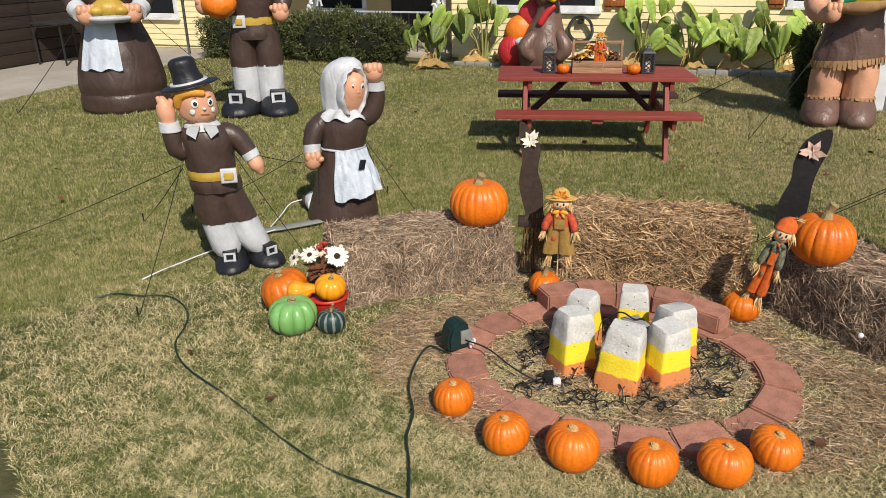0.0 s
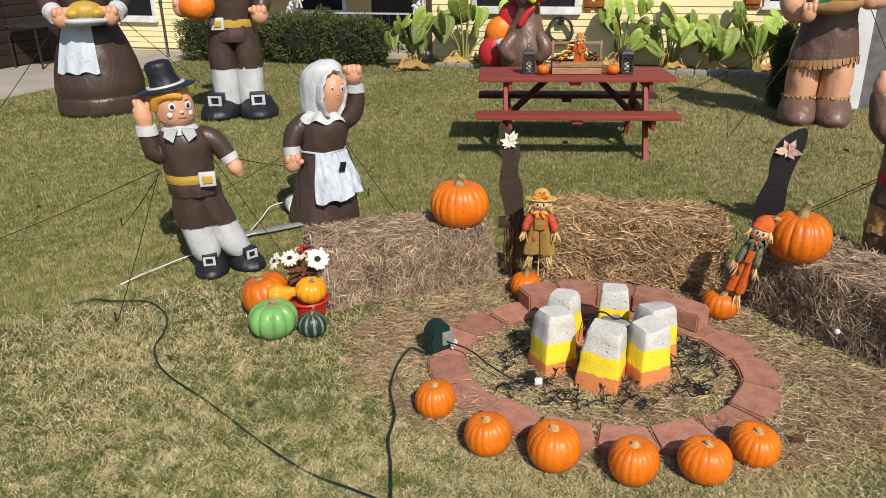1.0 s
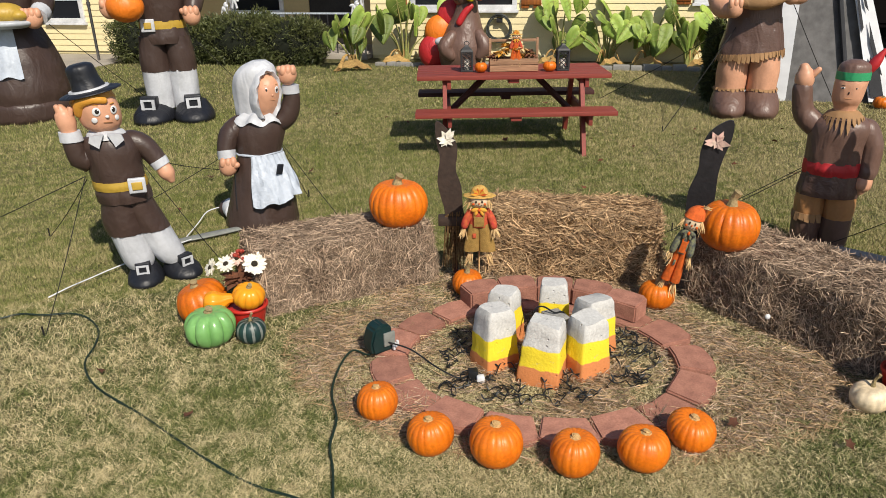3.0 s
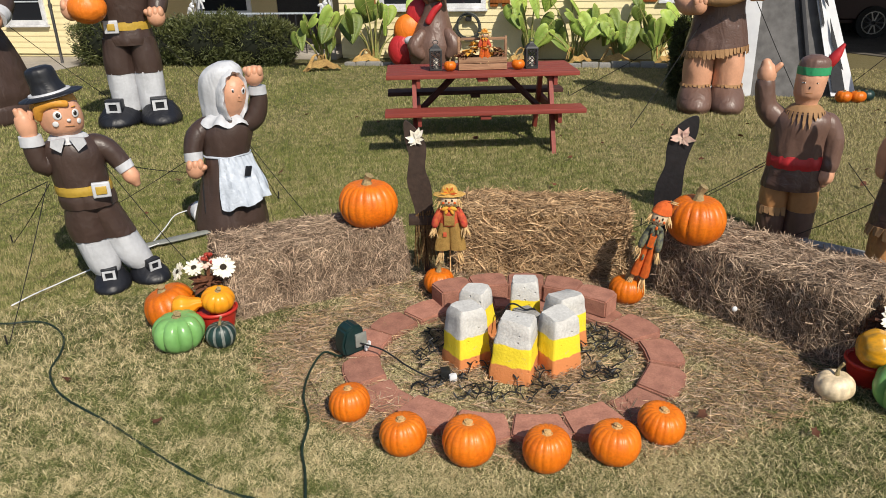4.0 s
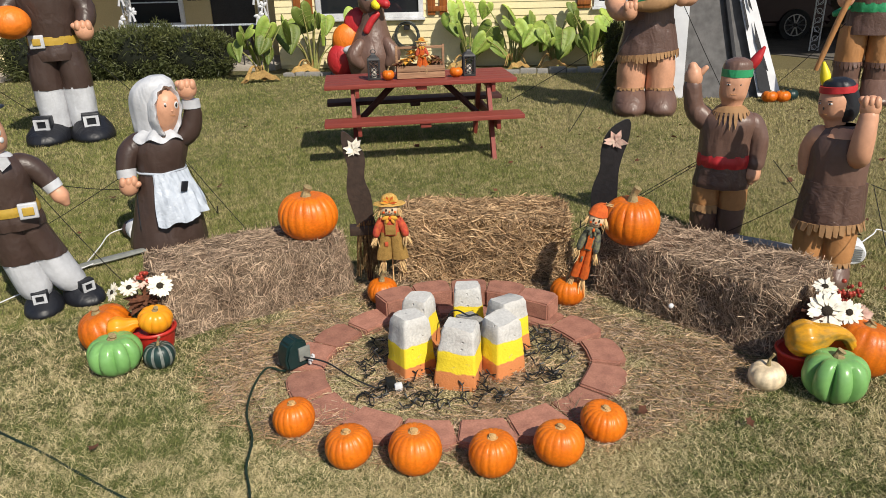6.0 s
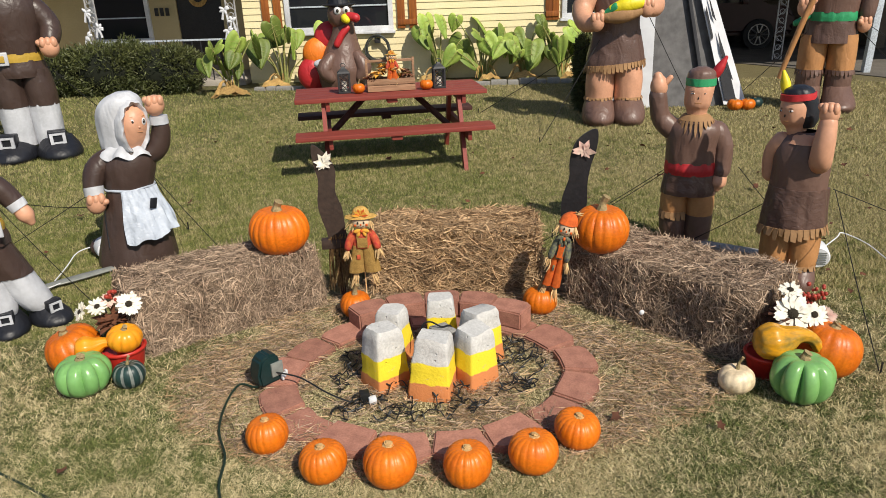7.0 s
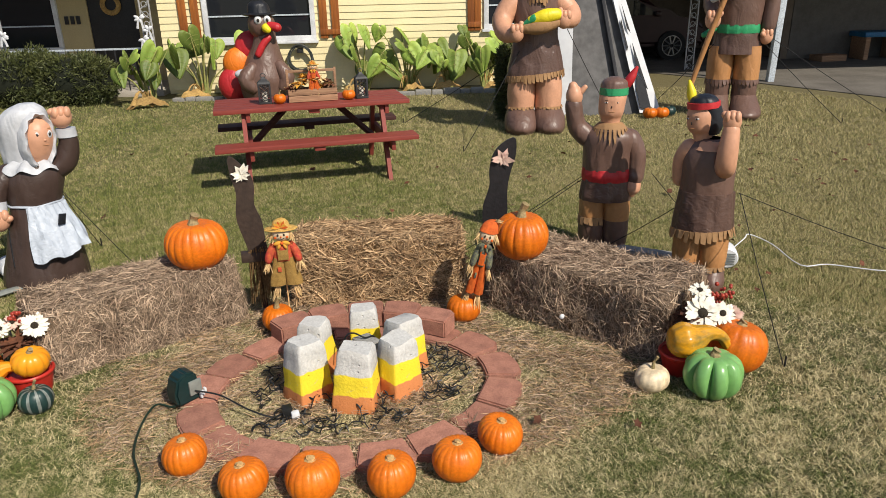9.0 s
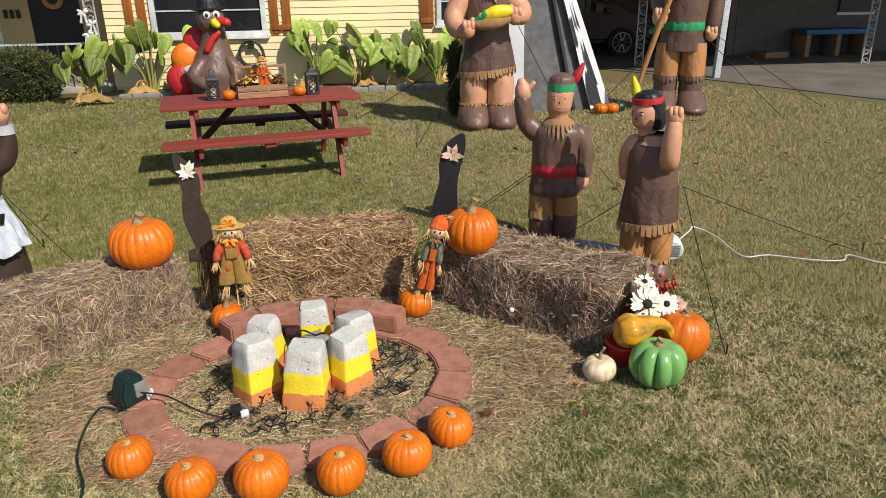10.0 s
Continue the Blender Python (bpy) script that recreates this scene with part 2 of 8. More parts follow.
def banded_paint():
    """Three bands of brushed paint over rough cast concrete, with uneven edges, small blow holes and worn grey spots."""
    m = mat("banded_paint", (0.60, 0.59, 0.56), (0.47, 0.46, 0.44), scale=13, rough=0.85, bump=0.3, bscale=85, fine=0.10)
    n, l = m.node_tree.nodes, m.node_tree.links
    b = n["Principled BSDF"]
    white = b.inputs["Base Color"].links[0].from_socket
    co = n.new("ShaderNodeTexCoord")
    pos = n.new("ShaderNodeSeparateXYZ")
    l.new(co.outputs["Object"], pos.inputs[0])
    wob = n.new("ShaderNodeTexNoise")
    wob.inputs["Scale"].default_value, wob.inputs["Detail"].default_value = 16.0, 5
    l.new(co.outputs["Object"], wob.inputs["Vector"])
    info = n.new("ShaderNodeObjectInfo")

    def calc(kind, a, c):
        o = n.new("ShaderNodeMath")
        o.operation = kind
        for k, v in enumerate((a, c)):
            if isinstance(v, float):
                o.inputs[k].default_value = v
            else:
                l.new(v, o.inputs[k])
        return o.outputs[0]

    z = calc("ADD", pos.outputs["Z"], calc("MULTIPLY", calc("SUBTRACT", wob.outputs[0], 0.5), 0.040))
    z = calc("ADD", z, calc("MULTIPLY", calc("SUBTRACT", info.outputs["Random"], 0.5), 0.03))
    colour = white
    for level, c in ((0.186, (0.80, 0.62, 0.03)), (0.086, (0.62, 0.225, 0.075))):
        edge = n.new("ShaderNodeMapRange")
        edge.inputs["From Min"].default_value, edge.inputs["From Max"].default_value = level + 0.003, level - 0.003
        l.new(z, edge.inputs[0])
        mix = n.new("ShaderNodeMix")
        mix.data_type = "RGBA"
        l.new(edge.outputs[0], mix.inputs["Factor"])
        l.new(colour, mix.inputs["A"])
        mix.inputs["B"].default_value = (*c, 1)
        colour = mix.outputs["Result"]
    # rubbed spots, where the grey cast shows through
    rub = n.new("ShaderNodeTexNoise")
    rub.inputs["Scale"].default_value, rub.inputs["Detail"].default_value, rub.inputs["Roughness"].default_value = 34.0, 8, 0.75
    l.new(co.outputs["Object"], rub.inputs["Vector"])
    thin = n.new("ShaderNodeMapRange")
    thin.inputs["From Min"].default_value, thin.inputs["From Max"].default_value, thin.inputs["To Max"].default_value = 0.60, 0.72, 0.75
    l.new(rub.outputs[0], thin.inputs[0])
    mix = n.new("ShaderNodeMix")
    mix.data_type = "RGBA"
    l.new(thin.outputs[0], mix.inputs["Factor"])
    l.new(colour, mix.inputs["A"])
    mix.inputs["B"].default_value = (0.40, 0.37, 0.31, 1)
    l.new(mix.outputs["Result"], b.inputs["Base Color"])
    # blow holes
    cell = n.new("ShaderNodeTexVoronoi")
    cell.inputs["Scale"].default_value = 34.0
    l.new(co.outputs["Object"], cell.inputs["Vector"])
    pick = n.new("ShaderNodeSeparateColor")
    l.new(cell.outputs["Color"], pick.inputs[0])
    hole = n.new("ShaderNodeMapRange")
    hole.inputs["From Min"].default_value, hole.inputs["From Max"].default_value = 0.10, 0.22
    l.new(calc("ADD", cell.outputs["Distance"], calc("MULTIPLY", calc("LESS_THAN", pick.outputs[0], 0.72), 1.0)), hole.inputs[0])
    grain = n["Bump"] if "Bump" in n else None
    bp = n.new("ShaderNodeBump")
    bp.inputs["Strength"].default_value, bp.inputs["Distance"].default_value = 0.7, 0.007
    l.new(hole.outputs[0], bp.inputs["Height"])
    if grain:
        l.new(grain.outputs[0], bp.inputs["Normal"])
    l.new(bp.outputs[0], b.inputs["Normal"])
    return m


CANDY = banded_paint()
HEDGE_LEAF = mat("hedge_leaf", (0.100, 0.108, 0.034), (0.050, 0.062, 0.018), scale=3, rough=0.55, island=0.5)
# near-black: the shade inside the bushes is put into this colour
HEDGE_INNER_SHADE = mat("hedge_inner_shade", (0.010, 0.013, 0.005), rough=0.9)
EAR_LEAF = mat("elephant_ear_leaf", (0.27, 0.345, 0.065), (0.165, 0.245, 0.042), scale=5, rough=0.55, fine=0.12, rand=0.5)
EAR_DRY = mat("dry_ear_leaf", (0.42, 0.27, 0.09), (0.30, 0.18, 0.06), scale=8, rough=0.8, rand=0.2)
EAR_STALK = mat("leaf_stalk", (0.25, 0.30, 0.09), (0.33, 0.28, 0.10), scale=6, rough=0.6)
SCARE_SHIRT = mat("plaid_shirt", (0.40, 0.035, 0.03), (0.46, 0.10, 0.03), scale=45, rough=0.9)
SCARE_PANTS = mat("olive_burlap", (0.33, 0.20, 0.055), (0.25, 0.145, 0.035), scale=30, rough=0.95, bump=0.4, bscale=220)
SCARE_FACE = mat("cloth_face", (0.72, 0.55, 0.36), rough=0.9, fine=0.06)
RAFFIA = mat("raffia", (0.62, 0.43, 0.21), (0.50, 0.32, 0.14), scale=30, rough=0.85, island=0.3)
HAT_YELLOW = mat("yellow_straw_hat", (0.72, 0.38, 0.05), (0.60, 0.25, 0.03), scale=40, rough=0.9)
HAT_STRAW = mat("woven_straw_hat", (0.58, 0.36, 0.10), (0.46, 0.26, 0.06), scale=60, rough=0.9, bump=0.4, bscale=150)
HAT_ORANGE = mat("orange_felt_hat", (0.66, 0.12, 0.02), rough=0.9)
PANTS_ORANGE = mat("rust_trousers", (0.56, 0.105, 0.012), rough=0.9)
SHIRT_DARK = mat("dark_check_shirt", (0.05, 0.055, 0.07), (0.20, 0.20, 0.10), scale=60, rough=0.9)
STONE_GREY = mat("grey_stone", (0.30, 0.29, 0.27), rough=0.9, bump=0.5, bscale=80)
HOSE = mat("hose", (0.06, 0.065, 0.06), rough=0.5)
CANDLE = mat("candle", (0.75, 0.70, 0.6), rough=0.6)


def glass(name, tint, rough=0.03):
    m = bpy.data.materials.new(name)
    m.use_nodes = True
    b = m.node_tree.nodes["Principled BSDF"]
    b.inputs["Base Color"].default_value, b.inputs["Roughness"].default_value = (*tint, 1), rough
    b.inputs["Specular IOR Level"].default_value = 0.5
    return m


PANE = glass("dark_window_glass", (0.016, 0.018, 0.022))


def grass_colours(m, base):
    """Patches of green and straw lawn; a worn straw ring round the fire pit; a touch of bare soil."""
    n, l = m.node_tree.nodes, m.node_tree.links
    b = n["Principled BSDF"]
    geo = n.new("ShaderNodeNewGeometry")

    def noise_at(scale, detail=5, rough=0.6):
        t = n.new("ShaderNodeTexNoise")
        t.inputs["Scale"].default_value, t.inputs["Detail"].default_value, t.inputs["Roughness"].default_value = scale, detail, rough
        l.new(geo.outputs["Position"], t.inputs["Vector"])
        return t.outputs[0]

    def rng(src, a, c, lo=0.0, hi=1.0):
        r = n.new("ShaderNodeMapRange")
        r.inputs["From Min"].default_value, r.inputs["From Max"].default_value = a, c
        r.inputs["To Min"].default_value, r.inputs["To Max"].default_value = lo, hi
        l.new(src, r.inputs[0])
        return r.outputs[0]

    def op(kind, a, c):
        o = n.new("ShaderNodeMath")
        o.operation = kind
        for k, v in enumerate((a, c)):
            if isinstance(v, float):
                o.inputs[k].default_value = v
            else:
                l.new(v, o.inputs[k])
        return o.outputs[0]

    def blend(f, a, c):
        x = n.new("ShaderNodeMix")
        x.data_type = "RGBA"
        l.new(f, x.inputs["Factor"])
        for k, v in (("A", a), ("B", c)):
            if isinstance(v, tuple):
                x.inputs[k].default_value = (*v, 1)
            else:
                l.new(v, x.inputs[k])
        return x.outputs["Result"]

    patch = op("ADD", op("MULTIPLY", noise_at(0.8), 0.35), op("MULTIPLY", noise_at(9.0), 0.65))
    # distance from the fire pit
    d = n.new("ShaderNodeVectorMath")
    d.operation = "DISTANCE"
    d.inputs[1].default_value = (1.05, 3.25, 0)
    l.new(geo.outputs["Position"], d.inputs[0])
    worn = rng(op("ADD", d.outputs["Value"], op("MULTIPLY", noise_at(1.8), 1.2)), 1.65, 2.15, 1.0, 0.0)
    # the lawn is drier towards the carport
    sep = n.new("ShaderNodeSeparateXYZ")
    l.new(geo.outputs["Position"], sep.inputs[0])
    parched = rng(op("ADD", sep.outputs["X"], op("MULTIPLY", noise_at(0.5), 3.0)), 3.6, 6.6, 0.0, 0.16)
    dry = op("MAXIMUM", rng(op("ADD", patch, parched), 0.375, 0.63), op("MULTIPLY", worn, 0.9))
    green, straw, deep, pale = base
    if m.name.endswith("blade"):
        r = geo.outputs["Random Per Island"]
        dryness = op("ADD", op("MULTIPLY", dry, 0.85), op("SUBTRACT", op("MULTIPLY", r, 0.8), 0.40))
        c = blend(rng(dryness, 0.28, 0.92) if m.name.startswith("far") else rng(dryness, 0.2, 0.75), blend(r, deep, green), blend(r, straw, pale))
    else:
        c = blend(dry, blend(noise_at(60.0), deep, green), blend(noise_at(80.0), straw, pale))
        bp = n.new("ShaderNodeBump")
        bp.inputs["Strength"].default_value, bp.inputs["Distance"].default_value = 1.0, 0.03
        l.new(noise_at(55.0, 6, 0.7), bp.inputs["Height"])
        l.new(bp.outputs[0], b.inputs["Normal"])
    l.new(c, b.inputs["Base Color"])
    b.inputs["Roughness"].default_value, b.inputs["Specular IOR Level"].default_value = 0.75, 0.2
    return m


LAWN = bpy.data.materials.new("lawn")
LAWN.use_nodes = True
grass_colours(LAWN, ((0.098, 0.108, 0.036), (0.165, 0.140, 0.066), (0.042, 0.050, 0.017), (0.225, 0.19, 0.098)))
BLADE = bpy.data.materials.new("grass_blade")
BLADE.use_nodes = True
grass_colours(BLADE, ((0.215, 0.240, 0.072), (0.385, 0.325, 0.160), (0.068, 0.086, 0.026), (0.68, 0.575, 0.34)))


# ---- shape helpers ----
def put(name, bm, mats, smooth=True, angle=None):
    me = bpy.data.meshes.new(name)
    bm.normal_update()
    bm.to_mesh(me)
    bm.free()
    for m in (mats if isinstance(mats, (list, tuple)) else [mats]):
        me.materials.append(m)
    if smooth:
        me.polygons.foreach_set("use_smooth", [True] * len(me.polygons))
        if angle:
            me.set_sharp_from_angle(angle=radians(angle))
    return me


def thing(name, m, label, category, group="", kind=""):
    ob = new(name)
    ob.matrix_world = m
    return tagged(ob, label, category, group, kind)


def part(name, bm, mats, parent, label="", m=None, smooth=True, angle=35):
    ob = new(name, put(name, bm, mats, smooth, angle))
    ob.parent = parent
    if m is not None:
        ob.matrix_basis = m
    return tagged(ob, label)


def solo(name, bm, mats, m, label, category, group="", kind="", smooth=True, angle=35):
    ob = new(name, put(name, bm, mats, smooth, angle))
    ob.matrix_world = m
    return tagged(ob, label, category, group, kind)


def piece(name, me, parent, m):
    ob = new(name, me)
    ob.parent = parent
    ob.matrix_basis = m
    return ob


def box(bm, x0, y0, z0, x1, y1, z1, bevel=0.0, k=0, m=None):
    vs = [bm.verts.new((x, y, z)) for x in (x0, x1) for y in (y0, y1) for z in (z0, z1)]
    fs = [bm.faces.new([vs[i] for i in f]) for f in ((0, 1, 3, 2), (4, 6, 7, 5), (0, 4, 5, 1), (2, 3, 7, 6), (0, 2, 6, 4), (1, 5, 7, 3))]
    for f in fs:
        f.material_index = k
    if bevel:
        r = bmesh.ops.bevel(bm, geom=list({e for f in fs for e in f.edges}), offset=bevel, segments=2, profile=0.6, affect="EDGES", material=-1)
        vs = list({v for f in r["faces"] for v in f.verts} | {v for v in vs if v.is_valid})
    if m is not None:
        bmesh.ops.transform(bm, matrix=m, verts=[v for v in vs if v.is_valid])
    return bm


def spline(rows, per=5):
    """Catmull-Rom through rows of equal length."""
    a = np.array(rows, float)
    if len(a) < 3:
        return [tuple(float(x) for x in a[0] + (a[-1] - a[0]) * i / per) for i in range(per + 1)]
    p = np.vstack([2 * a[0] - a[1], a, 2 * a[-1] - a[-2]])
    out = []
    for i in range(1, len(p) - 2):
        for j in range(per):
            t = j / per
            out.append(0.5 * (2 * p[i] + (p[i + 1] - p[i - 1]) * t + (2 * p[i - 1] - 5 * p[i] + 4 * p[i + 1] - p[i + 2]) * t * t + (3 * p[i] - p[i - 1] - 3 * p[i + 1] + p[i + 2]) * t ** 3))
    out.append(a[-1])
    return [tuple(float(x) for x in v) for v in out]


def bridge(bm, rings, k=0, cap=True, closed=False):
    seg = len(rings[0])
    pairs = list(zip(rings, rings[1:])) + ([(rings[-1], rings[0])] if closed else [])
    for a, b in pairs:
        for i in range(seg):
            bm.faces.new((a[i], a[(i + 1) % seg], b[(i + 1) % seg], b[i])).material_index = k
    if cap and not closed:
        bm.faces.new(list(reversed(rings[0]))).material_index = k
        bm.faces.new(rings[-1]).material_index = k


def stack(bm, rows, k=0, seg=24, per=4, cap=True, pleat=0.0, folds=0):
    """Upright body of elliptic sections: rows of x, y, z, rx, ry."""
    rings = []
    for x, y, z, rx, ry in spline(rows, per):
        ring = []
        for i in range(seg):
            t = 2 * math.pi * i / seg
            f = 1 + pleat * math.cos(folds * t) if folds else 1
            ring.append(bm.verts.new((x + max(rx, 1e-3) * f * math.cos(t), y + max(ry, 1e-3) * f * math.sin(t), z)))
        rings.append(ring)
    bridge(bm, rings, k, cap)


def tube(bm, rows, k=0, seg=10, per=4, cap=True, flat=1.0):
    """Round tube along rows of x, y, z, r."""
    pts = spline(rows, per)
    rings, up = [], None
    for i, (x, y, z, r) in enumerate(pts):
        a, b = Vector(pts[max(i - 1, 0)][:3]), Vector(pts[min(i + 1, len(pts) - 1)][:3])
        d = (b - a).normalized() if (b - a).length > 1e-9 else Vector((0, 0, 1))
        if up is None:
            up = Vector((0, 0, 1)) if abs(d.z) < 0.9 else Vector((0, 1, 0))
        s = d.cross(up).normalized()
        up = s.cross(d).normalized()
        rings.append([bm.verts.new(Vector((x, y, z)) + max(r, 5e-4) * (s * math.cos(2 * math.pi * j / seg) + up * flat * math.sin(2 * math.pi * j / seg))) for j in range(seg)])
    bridge(bm, rings, k, cap)


def limb(bm, rows, k=0, seg=14):
    """A tube with rounded ends."""
    a, b = rows[0], rows[1]
    d = (Vector(a[:3]) - Vector(b[:3])).normalized()
    e, c = rows[-1], rows[-2]
    g = (Vector(e[:3]) - Vector(c[:3])).normalized()
    start = [(*(Vector(a[:3]) + d * a[3] * s), a[3] * q) for s, q in ((0.95, 0.15), (0.7, 0.65))]
    stop = [(*(Vector(e[:3]) + g * e[3] * s), e[3] * q) for s, q in ((0.7, 0.65), (0.95, 0.15))]
    tube(bm, start + list(rows) + stop, k, seg, 3)


def ball(bm, c, r, k=0, m=None, u=14, v=10):
    r = r if isinstance(r, (tuple, list)) else (r, r, r)
    before = Matrix.Translation(c) @ (m or Matrix()) @ Matrix.Diagonal((*r, 1))
    made = bmesh.ops.create_uvsphere(bm, u_segments=u, v_segments=v, radius=1, matrix=before)
    for f in {f for w in made["verts"] for f in w.link_faces}:
        f.material_index = k


def slab(bm, outline, y0, y1, k=0):
    """A flat cut-out in the x-z plane with thickness along y."""
    a = [bm.verts.new((x, y0, z)) for x, z in outline]
    b = [bm.verts.new((x, y1, z)) for x, z in outline]
    bm.faces.new(a).material_index = k
    bm.faces.new(list(reversed(b))).material_index = k
    for i in range(len(a)):
        j = (i + 1) % len(a)
        bm.faces.new((a[j], a[i], b[i], b[j])).material_index = k


def blades(name, co, tris, material):
    """One mesh out of arrays."""
    me = bpy.data.meshes.new(name)
    me.vertices.add(len(co))
    me.vertices.foreach_set("co", np.asarray(co, np.float32).ravel())
    me.loops.add(len(tris) * 3)
    me.loops.foreach_set("vertex_index", np.asarray(tris, np.int32).ravel())
    me.polygons.add(len(tris))
    me.polygons.foreach_set("loop_start", np.arange(0, len(tris) * 3, 3, dtype=np.int32))
    me.update()
    me.validate()
    me.materials.append(material)
    return me


def strands(base, along, width, droop):
    """Thin bent strips: base points, direction vectors (with length), half widths, sag. Returns vertices and triangles."""
    n = len(base)
    side = np.cross(along, np.random.normal(size=(n, 3)))
    side /= np.linalg.norm(side, axis=1)[:, None] + 1e-9
    side *= width[:, None]
    mid = base + along * 0.5
    tip = base + along + droop
    co = np.stack([base - side, base + side, mid + side * 0.8, mid - side * 0.8, tip], 1).reshape(-1, 3)
    k = np.arange(n)[:, None] * 5
    tris = np.concatenate([k + np.array([[0, 1, 2]]), k + np.array([[0, 2, 3]]), k + np.array([[3, 2, 4]])])
    return co, tris


rnd = random.Random(7)
HOUSE = pose(0.2, 13.95, 0, 0, 0, -18)

# ---- ground ----
bm = bmesh.new()
bmesh.ops.create_grid(bm, x_segments=60, y_segments=60, size=90)
solo("ground", bm, LAWN, pose(0, 20, 0), "patchy late autumn lawn with green and straw-coloured grass", "lawn", kind="structure")

# driveway and walk on the garage side, carport slab on the other
bm = bmesh.new()
box(bm, -9.0, -16, -0.1, -4.75, -0.12, 0.012, 0.004)
ob = solo("driveway", bm, CONCRETE, HOUSE, "pale worn concrete driveway beside the lawn", "driveway", kind="structure")
bm = bmesh.new()
slab(bm, [(7.4, 3.4), (8.2, 1.9), (8.9, 1.1), (10.2, -0.6), (11.93, -3.42), (15, -9), (30, -9), (30, 6), (7.4, 6)], 0, 0.014)
bmesh.ops.rotate(bm, matrix=Matrix.Rotation(radians(-90), 3, "X"), verts=bm.verts)
for v in bm.verts:
    v.co.z = abs(v.co.z)
solo("road", bm, ASPHALT, HOUSE, "worn grey drive in front of the carport", "driveway", kind="structure")


# ---- house ----
def siding(parent, x0, x1, z0, z1, holes=(), course=0.115, y=0.0, material=SIDING):
    """Lapped boards between x0 and x1, split round the openings (x0, x1, z0, z1)."""
    z = z0
    while z < z1 - 0.01:
        top = min(z + course, z1)
        runs = [(x0, x1)]
        for a, b, c, d in holes:
            if z < d - 0.02 and top > c + 0.02:
                runs = [r for s, e in runs for r in ((s, min(e, a)), (max(s, b), e)) if r[1] - r[0] > 0.02]
        for s, e in runs:
            bm = bmesh.new()
            vs = [bm.verts.new(p) for p in ((s, y - 0.018, z), (e, y - 0.018, z), (e, y - 0.004, top), (s, y - 0.004, top), (s, y + 0.01, z), (e, y + 0.01, z), (e, y + 0.01, top), (s, y + 0.01, top))]
            for f in ((0, 1, 2, 3), (5, 4, 7, 6), (4, 5, 1, 0), (3, 2, 6, 7), (4, 0, 3, 7), (1, 5, 6, 2)):
                bm.faces.new([vs[i] for i in f])
            part("siding_board", bm, material, parent, smooth=False)
        z = top


def wall_with_holes(x0, x1, z0, z1, y0, y1, holes):
    """A solid wall in strips round its openings."""
    bm = bmesh.new()
    cuts = sorted({x0, x1, *[h[0] for h in holes], *[h[1] for h in holes]})
    for a, b in zip(cuts, cuts[1:]):
        hole = next((h for h in holes if h[0] <= a and h[1] >= b), None)
        if hole:
            if hole[2] > z0:
                box(bm, a, y0, z0, b, y1, hole[2])
            box(bm, a, y0, hole[3], b, y1, z1)
        else:
            box(bm, a, y0, z0, b, y1, z1)
    return bm


def window(name, x0, x1, z0, z1, y, label):
    w = thing(name, HOUSE @ pose((x0 + x1) / 2, y, z0), label, "window", kind="structure")
    h, d = (x1 - x0) / 2, z1 - z0
    bm = bmesh.new()
    t = 0.085
    for a in ((-h, 0, h, t), (-h, d - t, h, d), (-h, t, -h + t, d - t), (h - t, t, h, d - t)):
        box(bm, a[0], -0.055, a[1], a[2], 0.03, a[3], 0.006)
    part("window_frame", bm, WHITE_TRIM, w)
    bm = bmesh.new()
    box(bm, -h - 0.03, -0.09, -0.045, h + 0.03, 0.0, -0.002, 0.006)
    part("window_sill", bm, WHITE_TRIM, w)
    bm = bmesh.new()
    box(bm, -h + t, 0.0, t, h - t, 0.012, d - t)
    part("pane", bm, PANE, w, smooth=False)
    bm = bmesh.new()
    box(bm, -h + t, -0.02, d * 0.33, h - t, 0.0 - 0.002, d * 0.33 + 0.025)
    part("glazing_bar", bm, GREY_TRIM, w)
    return w


Z_EAVE = 2.7
WIN_A, WIN_B, WIN_P, DOOR, WIN_G = (0.72, 2.66, 0.87, 2.15), (5.63, 6.3, 0.98, 2.15), (-3.55, -2.35, 0.68, 2.1), (-1.8, -0.89, 0.05, 2.1), (-7.0, -6.1, 0.62, 1.9)
wall_front = solo("wall_front", wall_with_holes(-0.05, 6.45, 0, Z_EAVE, 0.012, 0.16, [WIN_A, WIN_B]), SIDING, HOUSE, "cream-painted lapped siding wall of the house", "wall", kind="structure", smooth=False)
siding(wall_front, -0.05, 6.45, 0.06, 1.98, [WIN_A, WIN_B])
wall_porch = solo("wall_porch", wall_with_holes(-5.3, -0.05, 0, Z_EAVE, 1.3, 1.45, [WIN_P, DOOR]), PORCH_SHADED_CREAM, HOUSE, "shaded cream wall at the back of the porch", "wall", kind="structure", smooth=False)
wall_side = solo("wall_garage_end", wall_with_holes(-7.4, -5.3, 0, Z_EAVE, 0.012, 0.16, [WIN_G]), SIDING, HOUSE, "cream siding wall beside the driveway", "wall", kind="structure", smooth=False)
siding(wall_side, -7.4, -5.3, 0.06, 1.3, [WIN_G])
# returns in the same shade-darkened cream
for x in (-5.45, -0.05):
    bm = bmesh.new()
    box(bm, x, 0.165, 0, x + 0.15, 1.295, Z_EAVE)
    solo("wall_return", bm, PORCH_SHADED_CREAM, HOUSE, "short return wall of the porch", "wall", kind="structure", smooth=False)
bm = bmesh.new()
box(bm, -5.28, -0.25, 0, -0.08, 1.28, 0.1, 0.01)
solo("porch_floor", bm, CONCRETE, HOUSE, "low concrete porch floor", "porch", kind="structure")
bm = bmesh.new()
box(bm, -7.9, -0.55, Z_EAVE + 0.004, 6.9, 8, Z_EAVE + 0.15)
